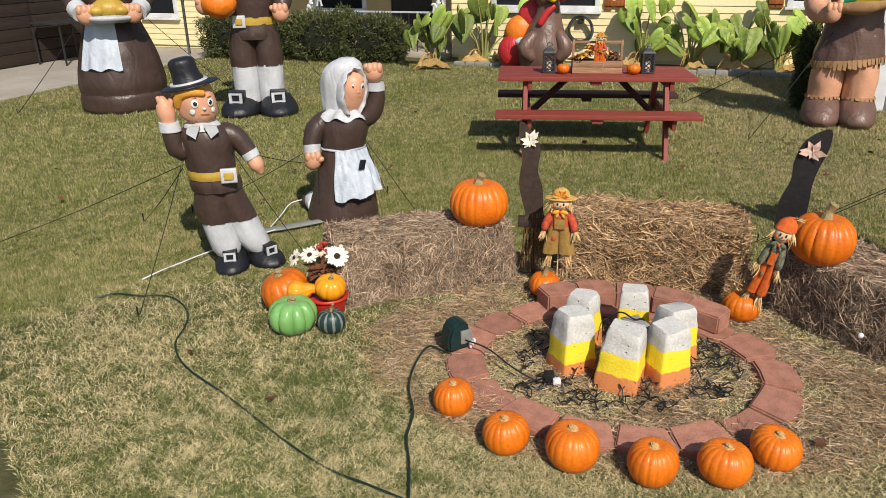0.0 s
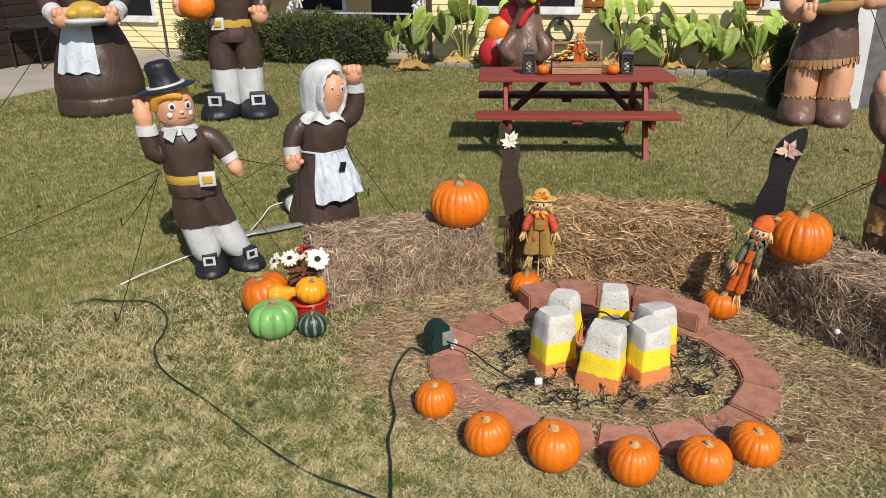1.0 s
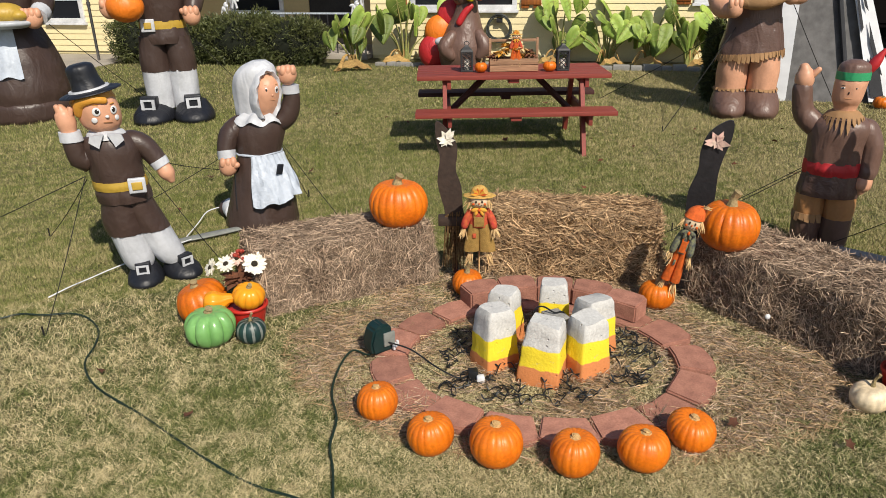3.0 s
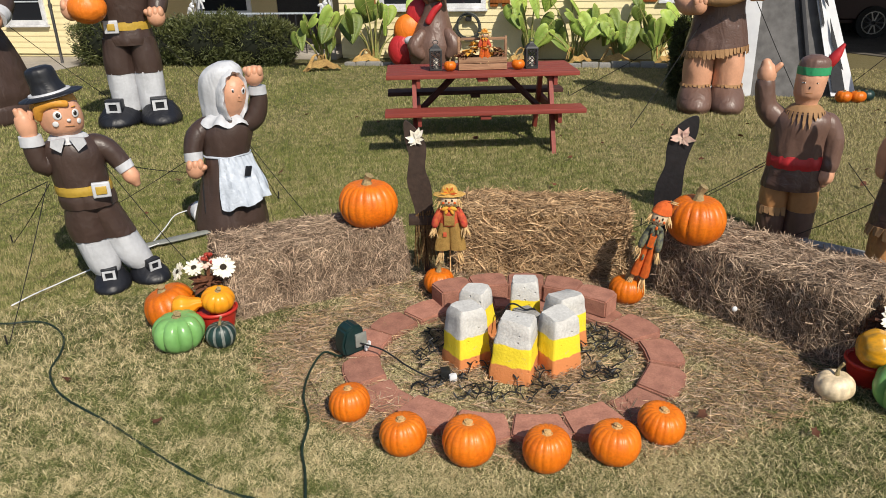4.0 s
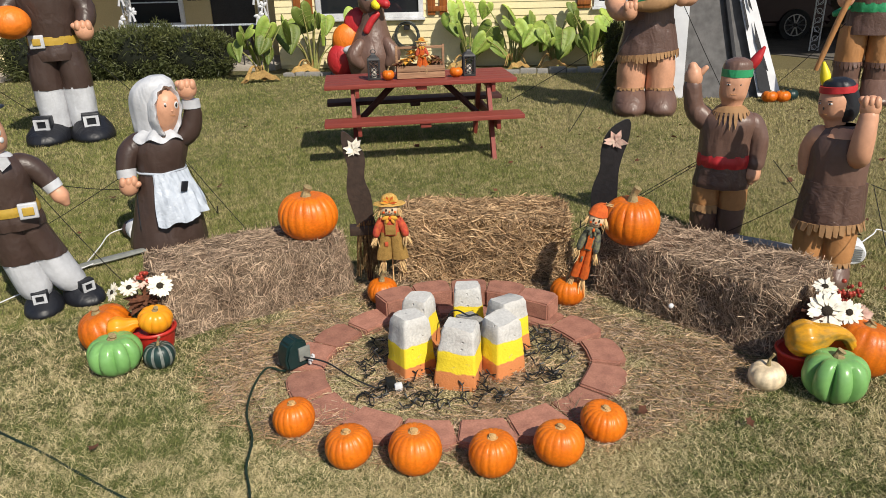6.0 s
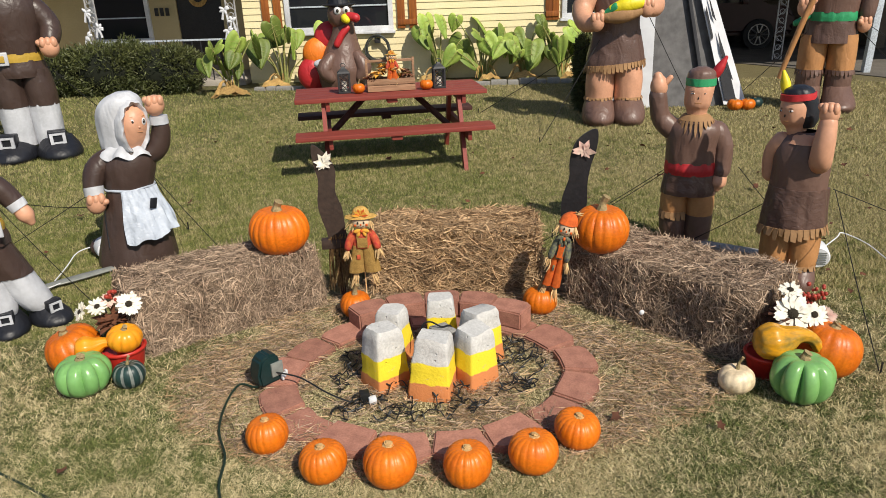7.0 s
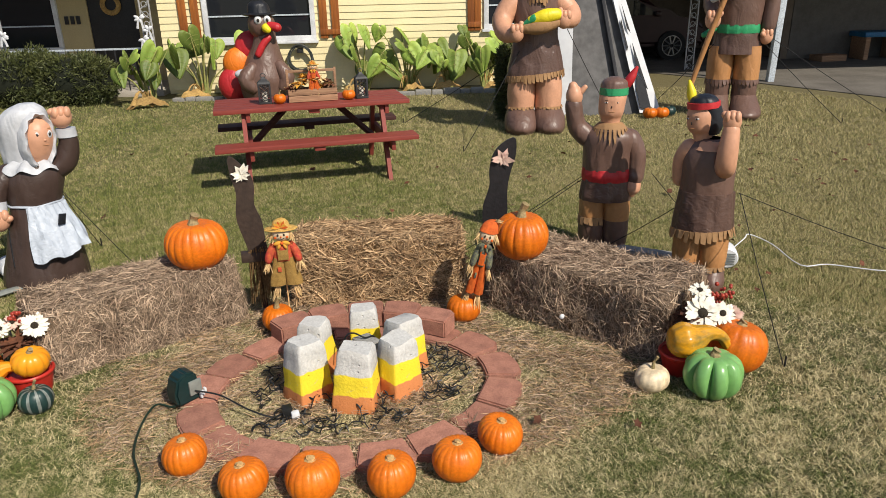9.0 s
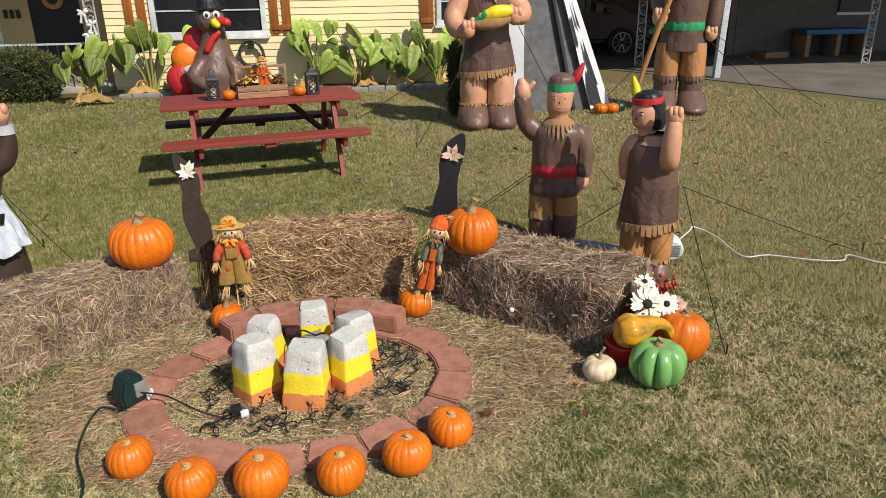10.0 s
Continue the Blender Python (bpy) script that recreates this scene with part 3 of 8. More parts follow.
solo("roof_soffit", bm, WHITE_TRIM, HOUSE, "white eaves over the front wall", "roof", kind="structure", smooth=False)
bm = bmesh.new()
box(bm, -5.6, -0.6, 2.33, 0.12, 1.29, 2.42)
solo("porch_roof", bm, WHITE_TRIM, HOUSE, "low roof over the porch", "roof", kind="structure", smooth=False)
window("window_1", *WIN_A, 0.0, "white-framed double window with dark glass")
window("window_2", *WIN_B, 0.0, "white-framed window beside a shutter")
window("window_3", *WIN_P, 1.3, "porch window with dark glass")
window("window_4", *WIN_G, 0.0, "white-framed window above the driveway")
d = thing("door_1", HOUSE @ pose(-1.345, 1.3, 0.1), "dark front door with a faded wreath", "door", kind="structure")
bm = bmesh.new()
box(bm, -0.45, 0.02, 0, 0.45, 0.07, 1.98, 0.005)
part("door_leaf", bm, DOOR_DARK, d)
bm = bmesh.new()
for i in range(26):
    t = 2 * math.pi * i / 26
    ball(bm, (0.15 * math.cos(t), -0.01, 1.42 + 0.15 * math.sin(t)), (0.05, 0.03, 0.05), u=7, v=5)
part("wreath", bm, EAR_DRY, d, "dry leafy wreath")

# shutters: vertical planks with two battens
for x, z0, w in ((0.30, 0.85, 0.36), (2.73, 0.9, 0.36), (5.34, 0.96, 0.24)):
    s = thing("shutter", HOUSE @ pose(x, -0.02, z0), "stained cedar board shutter fixed beside a window", "shutter", "window shutters", kind="structure")
    n = 3 if w > 0.3 else 2
    g = 0.012 if w > 0.3 else 0.004
    for i in range(n):
        if n == 3 and i == 1:
            continue
        bm = bmesh.new()
        pw = w / n * (1.22 if n == 3 else 1)
        a = 0 if i == 0 else w - pw
        box(bm, a + g / 2, -0.03, 0, a + pw - g / 2, 0.0, 1.3, 0.003)
        part("plank", bm, SHUTTER, s)
    for z in (0.06, 0.95):
        bm = bmesh.new()
        box(bm, 0.01, -0.05, z, w - 0.01, -0.032, z + 0.09, 0.003)
        part("batten", bm, SHUTTER, s)

# dark board wall of the garage along the drive
w = thing("garage_wall", HOUSE @ pose(-7.25, 0, 0), "dark stained horizontal board wall beside the driveway", "wall", kind="structure")
bm = bmesh.new()
box(bm, -0.2, -9, 0, 0.0, -0.05, 2.6)
part("backing", bm, FENCE, w, smooth=False)
for j, (y0, y1, off) in enumerate(((-9, -2.75, 0.0), (-2.7, -0.1, 0.045))):
    for i in range(12):
        bm = bmesh.new()
        box(bm, 0.002, y0, 0.03 + i * 0.21, 0.03 + off, y1, 0.03 + i * 0.21 + 0.2, 0.006)
        part("board", bm, FENCE, w)

# carport: back walls, roof, posts
bm = bmesh.new()
box(bm, 6.46, 5.6, 0, 12.4, 5.75, 2.6)
solo("wall_carport", bm, TAN_WALL, HOUSE, "shaded tan wall inside the carport", "wall", kind="structure", smooth=False)
bm = bmesh.new()
box(bm, 12.4, 2.6, 0, 12.55, 5.75, 2.6)
solo("wall_carport_side", bm, TAN_WALL, HOUSE, "shaded tan side wall of the carport", "wall", kind="structure", smooth=False)
wall_shed = solo("wall_shed", (lambda b: box(b, 12.56, 2.62, 0, 19, 2.75, 2.6))(bmesh.new()), GREY_SIDING, HOUSE, "grey siding wall behind the carport", "wall", kind="structure", smooth=False)
siding(wall_shed, 12.56, 19, 0.08, 2.3, course=0.13, y=2.6, material=GREY_SIDING)
bm = bmesh.new()
box(bm, 6.95, -1.2, 2.45, 20, 6, 2.6)
solo("carport_roof", bm, TAN_WALL, HOUSE, "flat carport roof", "roof", kind="structure", smooth=False)
bm = bmesh.new()
box(bm, 6.46, 0.2, 0, 6.6, 5.6, 2.44)
solo("wall_house_end", bm, TAN_WALL, HOUSE, "end wall of the house inside the carport", "wall", kind="structure", smooth=False)


def lattice_post(x, y, h=2.44, w=0.16, label="white wrought-iron lattice post of the porch"):
    p = thing("lattice_post", HOUSE @ pose(x, y, 0), label, "post", "lattice posts", kind="structure")
    for a in (-w / 2, w / 2):
        bm = bmesh.new()
        box(bm, a - 0.012, -0.012, 0, a + 0.012, 0.012, h, 0.003)
        part("upright", bm, IRON, p)
    bm = bmesh.new()
    n = int(h / 0.16)
    for i in range(n):
        z = i * h / n
        s = 1 if i % 2 else -1
        tube(bm, [(-w / 2 * s, 0, z, 0.008), (0.02 * s, 0.01, z + 0.07, 0.008), (w / 2 * s, 0, z + h / n, 0.008)], 0, 5, 3)
        tube(bm, [(0.05 * math.cos(t), 0, z + 0.08 + 0.05 * math.sin(t), 0.007) for t in (0, 1.3, 2.6, 3.9, 5.2, 6.28)], 0, 5, 2)
    part("scrollwork", bm, IRON, p)
    return p


for x, y in ((-0.2, -0.2), (-2.75, -0.2)):
    lattice_post(x, y)
for x, y in ((9.88, 1.24), (9.1, 3.9), (14.36, 0.6)):
    lattice_post(x, y, label="white wrought-iron lattice post of the carport")
bm = bmesh.new()
box(bm, -0.055, -0.055, 0, 0.055, 0.055, 2.44, 0.006)
solo("carport_post", bm, GREY_TRIM, HOUSE @ pose(10.6, -0.72, 0, 0, 1.5, 0), "weathered white wooden post at the lawn's edge", "post", kind="structure")


# ---- picnic table ----
TABLE = pose(1.455, 6.67, 0, 0, 0, -5.2)
t = thing("picnic_table", TABLE, "red-painted wooden picnic table with attached benches", "picnic table")
L = 0.925
for i in range(5):
    bm = bmesh.new()
    y = 0.14 + i * 0.147
    box(bm, -L, y, 0.70, L, y + 0.14, 0.742, 0.006)
    part("top_plank", bm, REDWOOD, t)
# the far bench is coloured darker to stand for shade behind the top
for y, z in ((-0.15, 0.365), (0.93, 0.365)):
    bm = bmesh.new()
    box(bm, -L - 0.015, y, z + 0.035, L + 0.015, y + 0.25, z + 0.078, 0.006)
    part("bench_plank", bm, REDWOOD if y < 0 else DARK_SHADED_WOOD, t)
for x in (-0.66, 0.66):
    for s in (1, -1):
        bm = bmesh.new()
        y0, y1 = 0.505 - s * 0.56, 0.505 - s * 0.24
        slab(bm, [(y0 - 0.045, 0), (y0 + 0.045, 0), (y1 + 0.045, 0.70), (y1 - 0.045, 0.70)], -0.02, 0.02)
        part("leg", bm, REDWOOD, t, m=pose(x, 0, 0, 0, 0, 90))
    bm = bmesh.new()
    box(bm, x + 0.022, -0.1, 0.30, x + 0.06, 1.13, 0.398, 0.004)
    part("bench_beam", bm, REDWOOD, t)
    bm = bmesh.new()
    box(bm, x + 0.022, 0.17, 0.61, x + 0.06, 0.84, 0.698, 0.004)
    part("top_beam", bm, REDWOOD, t)
    # brace colour darkened for the shade under the table
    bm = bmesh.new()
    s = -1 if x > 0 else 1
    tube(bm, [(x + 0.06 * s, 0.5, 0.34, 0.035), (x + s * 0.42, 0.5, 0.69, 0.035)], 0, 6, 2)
    part("brace", bm, DARK_SHADED_WOOD, t)
bm = bmesh.new()
box(bm, -0.05, 0.17, 0.66, 0.05, 0.84, 0.698, 0.004)
part("cleat", bm, REDWOOD, t)
# the far cleat has the same shade-dark colour as its bench
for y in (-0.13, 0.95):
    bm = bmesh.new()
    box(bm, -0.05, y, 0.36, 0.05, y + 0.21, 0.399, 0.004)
    part("bench_cleat", bm, REDWOOD if y < 0 else DARK_SHADED_WOOD, t)


# ---- hay bales ----
def hay_bale(m, lx, ly, h, gold, label, n=15000, seed=1):
    b = thing("hay_bale", m, label, "hay bale", "hay bales round the fire pit")
    rs = np.random.RandomState(seed)
    bm = bmesh.new()
    box(bm, -lx / 2, -ly / 2, 0, lx / 2, ly / 2, h)
    bmesh.ops.subdivide_edges(bm, edges=bm.edges[:], cuts=14, use_grid_fill=True)
    for v in bm.verts:
        p = Vector(v.co)
        q = Vector((p.x / (lx / 2), p.y / (ly / 2), (p.z - h / 2) / (h / 2)))
        over = max(0, math.sqrt(q.x ** 4 + q.y ** 4) - 1) * 0.06 + max(0, math.sqrt(q.y ** 6 + q.z ** 6) - 1) * 0.10 + max(0, math.sqrt(q.x ** 6 + q.z ** 6) - 1) * 0.08
        lump = noise.noise(p * 4 + Vector((seed * 7, 0, 0))) * 0.035 + noise.noise(p * 13) * 0.016
        v.co = Vector((p.x * (1 - over), p.y * (1 - over), p.z - max(0, q.z) * over * 0.35)) + Vector((q.x, q.y, max(0.0, q.z))).normalized() * lump
        v.co.z = max(0.0, v.co.z)
    part("body", bm, HAY_GOLD if gold else HAY, b)
    # loose straws on the five open sides
    area = np.array([lx * ly, lx * h, lx * h, ly * h, ly * h])
    side = rs.choice(5, n, p=area / area.sum())
    a, c = rs.uniform(-0.5, 0.5, n), rs.uniform(-0.5, 0.5, n)
    pos, nor = np.zeros((n, 3)), np.zeros((n, 3))
    for s, (ax, sg) in enumerate(((2, 1), (1, -1), (1, 1), (0, -1), (0, 1))):
        k = side == s
        if ax == 2:
            pos[k] = np.stack([a[k] * lx, c[k] * ly, np.full(k.sum(), h)], 1)
        elif ax == 1:
            pos[k] = np.stack([a[k] * lx, np.full(k.sum(), sg * ly / 2), (c[k] + 0.5) * h], 1)
        else:
            pos[k] = np.stack([np.full(k.sum(), sg * lx / 2), a[k] * ly, (c[k] + 0.5) * h], 1)
        nor[k, ax] = sg
    edge = np.abs(pos / np.array([lx / 2, ly / 2, h])) ** 4
    pos[:, :2] *= (1 - 0.035 * np.clip(edge.sum(1) - 1, 0, 2))[:, None]
    pos[:, 2] -= 0.02 * np.clip(edge[:, 2] + edge[:, 1] - 1.2, 0, 1)
    lumps = np.array([noise.noise(Vector(p) * 4 + Vector((seed * 7, 0, 0))) * 0.035 + noise.noise(Vector(p) * 13) * 0.016 for p in pos])
    pos += nor * (lumps + rs.uniform(-0.004, 0.012, n))[:, None]
    d = rs.normal(size=(n, 3))
    # weathered bales shed their straw downhill; newer ones lie crosswise
    d -= nor * (d * nor).sum(1)[:, None] * 0.85
    d[:, 2] *= 0.7 if gold else 1.0
    if not gold:
        d[side > 0, 2] -= 0.9
    d /= np.linalg.norm(d, axis=1)[:, None]
    ln = rs.uniform(0.03, 0.12, n) * (1.35 if gold else 1.0)
    base = pos - d * ln[:, None] * 0.5
    base[:, 2] = np.maximum(base[:, 2], 0.003)
    along = d * ln[:, None] + nor * rs.uniform(0.0, 0.014, n)[:, None]
    tip = base + along
    along[:, 2] += np.maximum(0, 0.003 - tip[:, 2])
    co, tr = strands(base, along, rs.uniform(0.0009, 0.0023, n) * (1.6 if gold else 1.0), nor * rs.uniform(-0.01, 0.012, n)[:, None])
    co[:, 2] = np.maximum(co[:, 2], 0.002)
    ob = new("straw", blades("straw", co, tr, STRAW_GOLD if gold else STRAW))
    ob.parent = b
    tagged(ob, "loose matted straw", kind="stuff")
    return b


BALE_H = 0.36
hay_bale(pose(-0.11, 3.93, 0, 0, 0, 19), 1.06, 0.42, BALE_H, False, "weathered grey-brown hay bale with matted straw", 17000, 1)
hay_bale(pose(1.30, 4.02, 0, 0, 0, -17), 1.02, 0.42, 0.40, True, "golden hay bale with coarse crossing straw", 15000, 2)
hay_bale(pose(2.30, 3.16, 0, 0, 0, -61), 1.10, 0.50, BALE_H, False, "weathered grey-brown hay bale, shaggy at its foot", 17000, 3)


# ---- fire pit ring ----
PIT = (0.86, 2.935)
RX, RY = 0.705, 0.565
ring = thing("fire_pit_ring", pose(*PIT, 0, 0, 0, -10), "ring of red concrete pavers laid on the ground", "fire pit")


def paver(w_out, w_in, depth, h, seed):
    """Wedge-shaped cast block with a bowed, chipped outer edge and a worn top."""
    r = random.Random(seed)
    bm = bmesh.new()
    outline = [(-w_in / 2, depth / 2), (0, depth / 2 - 0.006), (w_in / 2, depth / 2), (w_out / 2 * 0.98, -depth * 0.36), (w_out * 0.36, -depth / 2 - 0.004), (0, -depth / 2 - 0.018), (-w_out * 0.36, -depth / 2 - 0.004), (-w_out / 2 * 0.98, -depth * 0.36)]
    q = len(outline)
    shift = [(r.uniform(-0.006, 0.006), r.uniform(-0.006, 0.006)) for k in outline]
    vs = [bm.verts.new((x + dx, y + dy, z + (r.uniform(-0.005, 0.003) if z else 0))) for z in (0, h) for (x, y), (dx, dy) in zip(outline, shift)]
    bm.faces.new(vs[:q])
    bm.faces.new(list(reversed(vs[q:])))
    for i in range(q):
        j = (i + 1) % q
        bm.faces.new((vs[j], vs[i], vs[q + i], vs[q + j]))
    bmesh.ops.recalc_face_normals(bm, faces=bm.faces)
    bmesh.ops.bevel(bm, geom=[e for e in bm.edges if e.verts[0].co.z > h / 2 or e.verts[1].co.z > h / 2], offset=0.008, segments=2, affect="EDGES")
    return put("brick", bm, BRICK, True, 40)


shapes = [paver(0.252, 0.190, 0.172, 0.085, s) for s in range(6)]
N = 17
# even spacing along the oval
steps = [2 * math.pi * k / 720 for k in range(721)]
lengths = np.concatenate([[0], np.cumsum([math.hypot(RX * (math.sin(q) - math.sin(p)), RY * (math.cos(q) - math.cos(p))) for p, q in zip(steps, steps[1:])])])
even = [float(np.interp(lengths[-1] * (i + 0.35) / N, lengths, steps)) for i in range(N)]
for i in range(N):
    a = even[i]
    x, y = RX * math.sin(a), -RY * math.cos(a)
    nx, ny = x / RX ** 2, y / RY ** 2
    piece("brick", shapes[i % 6], ring, pose(x, y, rnd.uniform(-0.056, -0.034), rnd.uniform(-4, 4), rnd.uniform(-3, 3), math.degrees(math.atan2(ny, nx)) + 90 + rnd.uniform(-3, 3)))
tall = [paver(0.215, 0.190, 0.15, 0.092, s + 9) for s in range(3)]
for i, (x, y, r) in enumerate(((-0.295, 0.535, 22), (-0.10, 0.60, 11), (0.105, 0.612, -4), (0.300, 0.555, -22), (0.462, 0.432, -34))):
    piece("brick", tall[i % 3], ring, pose(x + 0.006, y + 0.03, 0.040, rnd.uniform(-1, 1), rnd.uniform(-1, 1), 180 + r))


# ---- painted candy stones ----
def candy(x, y, rz, h=0.31, w=0.185, d=0.17, tilt=0.0, seed=0):
    r = random.Random(seed)
    bm = bmesh.new()
    levels = 13
    rings = []
    for i in range(levels + 1):
        z = h * i / levels
        f = 1 - 0.25 * (i / levels) ** 1.15
        if i == levels:
            f *= 0.88
        hw, hd = w / 2 * f, d / 2 * f
        c = 0.010
        outline = []
        for sx, sy in ((1, 1), (-1, 1), (-1, -1), (1, -1)):
            corner = [(sx * hw, sy * (hd - c)), (sx * (hw - c * 0.35), sy * (hd - c * 0.35)), (sx * (hw - c), sy * hd)]
            outline += corner if sx * sy > 0 else list(reversed(corner))
        full = []
        for e, (p, q) in enumerate(zip(outline, outline[1:] + outline[:1])):
            full.append(p)
            if e % 3 == 2:
                full += [(p[0] + (q[0] - p[0]) * s, p[1] + (q[1] - p[1]) * s) for s in (0.33, 0.67)]
        row = []
        for px, py in full:
            b = noise.noise(Vector((px * 14 + seed * 3, py * 14, z * 14))) * 0.006 + noise.noise(Vector((px * 45, py * 45 + seed, z * 45))) * 0.0025
            q = math.hypot(px, py)
            row.append(bm.verts.new((px * (1 + b / q), py * (1 + b / q), z + noise.noise(Vector((px * 9, py * 9, seed))) * 0.018 * i / levels)))
        rings.append(row)
    for i, (a, b) in enumerate(zip(rings, rings[1:])):
        for j in range(len(a)):
            bm.faces.new((a[j], a[(j + 1) % len(a)], b[(j + 1) % len(a)], b[j]))
    bm.faces.new(list(reversed(rings[0])))
    bm.faces.new(rings[-1])
    return solo("painted_stone", bm, CANDY, pose(x, y, -0.004, 0, tilt, rz), "rough concrete block painted white, yellow and orange in bands", "painted stone", "painted stones in the fire pit", angle=50)


candy(0.645, 2.95, 24, 0.31, 0.185, 0.165, 0, 1)
candy(0.84, 2.81, -27, 0.305, 0.20, 0.175, 3, 2)
candy(1.055, 2.84, 22, 0.29, 0.178, 0.17, 0, 3)
candy(0.735, 3.17, -35, 0.285, 0.172, 0.15, -2, 4)
candy(1.0, 3.22, -14, 0.29, 0.17, 0.14, -2, 5)
candy(1.145, 3.04, 24, 0.28, 0.195, 0.165, 0, 6)


# ---- pumpkins and gourds ----
def pumpkin(name, x, y, z, r, hgt, ribs, material, label, category, group="", stem=0.05, depth=0.10, lean=(0, 0, 0), stem_mat=STEM, stem_r=0.16, stripe=None):
    """Ribbed fruit resting at height z; r: radius, hgt: height."""
    p = thing(name, pose(x, y, z, *lean), label, category, group)
    bm = bmesh.new()
    seg, lat = ribs * 6, 18
    vary = [rnd.uniform(0.25, 1.1) for q in range(ribs)]
    rings = []
    for i in range(1, lat):
        t = math.pi * i / lat
        prof = math.sin(t) ** 0.82
        zz = hgt / 2 - math.cos(t) * hgt / 2
        dip = 0.10 * hgt * math.exp(-((math.pi - t) / 0.42) ** 2)
        row = []
        for j in range(seg):
            a = 2 * math.pi * j / seg
            rib = abs(math.sin(a * ribs / 2)) ** 0.4
            k = 1 - depth * vary[int(round(j / 6)) % ribs] * (1 - rib) * (0.35 + 0.65 * math.sin(t))
            wob = 1 + 0.03 * math.sin(2 * a + x * 9) + 0.015 * math.sin(3 * a + y * 7)
            row.append(bm.verts.new((r * prof * k * wob * math.cos(a), r * prof * k * wob * math.sin(a), zz - dip + 0.02 * hgt * (rib - 0.5) * math.sin(t))))
        rings.append(row)
    low = min(v.co.z for v in bm.verts)
    for v in bm.verts:
        v.co.z -= low
    bridge(bm, rings, 0)
    if stripe:
        for f in bm.faces:
            c = f.calc_center_median()
            a = math.atan2(c.y, c.x) % (2 * math.pi / ribs)
            if len(f.verts) == 4 and min(a, 2 * math.pi / ribs - a) < 2 * math.pi / seg * 0.55:
                f.material_index = 1
    part("flesh", bm, [material, stripe] if stripe else material, p, angle=80)
    if stem:
        bm = bmesh.new()
        top = hgt * 0.9 - low
        s = r * stem_r
        tube(bm, [(0, 0, top - 0.03, s * 1.9), (0, 0, top, s * 1.25), (0.1 * stem, 0.05 * stem, top + stem * 0.5, s * 0.8), (0.3 * stem, -0.1 * stem, top + stem, s * 0.95)], 0, 8, 3)
        part("stem", bm, stem_mat, p)
    return p


G6 = "six pumpkins before the fire pit"
for x, y, r, h in ((0.092, 2.63, 0.098, 0.175), (0.297, 2.385, 0.102, 0.18), (0.535, 2.285, 0.118, 0.20), (0.82, 2.20, 0.104, 0.19), (1.085, 2.195, 0.108, 0.185), (1.312, 2.30, 0.105, 0.17)):
    pumpkin("pumpkin", x, y - 0.032, -0.008, r * 0.90, h * 0.93, 19, PUMPKIN, "small orange pumpkin with a stub of dry stem on the grass", "pumpkin", G6, 0.004, 0.038, (rnd.uniform(-6, 6), rnd.uniform(-6, 6), rnd.uniform(0, 180)), stem_r=0.20, stem_mat=STUB)
pumpkin("pumpkin", 0.245, 3.97, BALE_H - 0.015, 0.166, 0.285, 21, PUMPKIN, "large orange pumpkin with a dry stem on a hay bale", "pumpkin", "", 0.055, 0.06)
pumpkin("pumpkin", 1.965, 3.40, BALE_H - 0.02, 0.158, 0.27, 19, PUMPKIN, "large orange pumpkin with a curved dark stem on a hay bale", "pumpkin", "", 0.075, 0.06)
pumpkin("pumpkin", 0.615, 3.72, 0, 0.09, 0.15, 16, PUMPKIN, "small orange pumpkin against the hay bales", "pumpkin", "", 0.06, 0.05)
pumpkin("pumpkin", 1.62, 3.42, 0, 0.095, 0.16, 16, PUMPKIN, "small orange pumpkin in the corner of the bales", "pumpkin", "", 0.06, 0.05)


# ---- inflatable figures: each one mesh in several colours ----
FIG = [NYLON_BROWN, NYLON_WHITE, NYLON_SKIN, NYLON_BLACK, NYLON_GOLD, NYLON_HAIR, EYE_WHITE, EYE_DARK, NYLON_TAN, NYLON_RED, NYLON_GREEN, NYLON_YELLOW, NYLON_FRINGE, NYLON_TAN_BROWN, NYLON_ORANGE, SILVER, NYLON_SKIRT, NYLON_APRON]
BRO, WHI, SKI, BLA, GOL, HAI, EYW, EYD, TAN, RED, GRN, YEL, FRI, BR2, ORA, SIL, SKT, APR = range(18)


def puff(bm, rows, k=0, seg=24, per=4, cap=True, pleat=0.0, folds=0):
    """Inflated section: as stack(), with the cloth gathered where it is sewn at both ends and pulled in soft dents between."""
    seg = max(40, seg * 2)
    pts = spline(rows, per + 2)
    z0, z1 = pts[0][2], pts[-1][2]
    ph = [rnd.uniform(0, 6.28) for q in range(6)]
    reach = 0.20 * abs(z1 - z0) + 0.012
    band = abs(z1 - z0) < 0.075
    wave, grow = (0.25, 0.004) if band else (1.0, 0.0)
    rings = []
    for x, y, z, rx, ry in pts:
        end = max(math.exp(-abs(z - z0) / reach), math.exp(-abs(z - z1) / reach))
        size = max(rx, ry)
        rx, ry = rx + grow, ry + grow
        ring = []
        for i in range(seg):
            t = 2 * math.pi * i / seg
            crease = math.cos(17 * t + ph[0]) * (0.6 + 0.4 * math.cos(3 * t + ph[1])) + 0.7 * math.cos(11 * t + ph[2])
            dent = math.cos(3 * t + ph[3] + 9 * (z - z0)) * math.cos(2 * t + ph[4] - 14 * (z - z0)) + 0.6 * math.cos(5 * t + ph[5] + 22 * (z - z0))
            f = 1 + wave * (0.022 * end * crease + 0.014 * dent) * min(1.0, 0.12 / max(size, 0.02) + 0.3)
            if folds:
                f += pleat * math.cos(folds * t)
            ring.append(bm.verts.new((x + max(rx, 1e-3) * f * math.cos(t), y + max(ry, 1e-3) * f * math.sin(t), z)))
        rings.append(ring)
    bridge(bm, rings, k, cap)


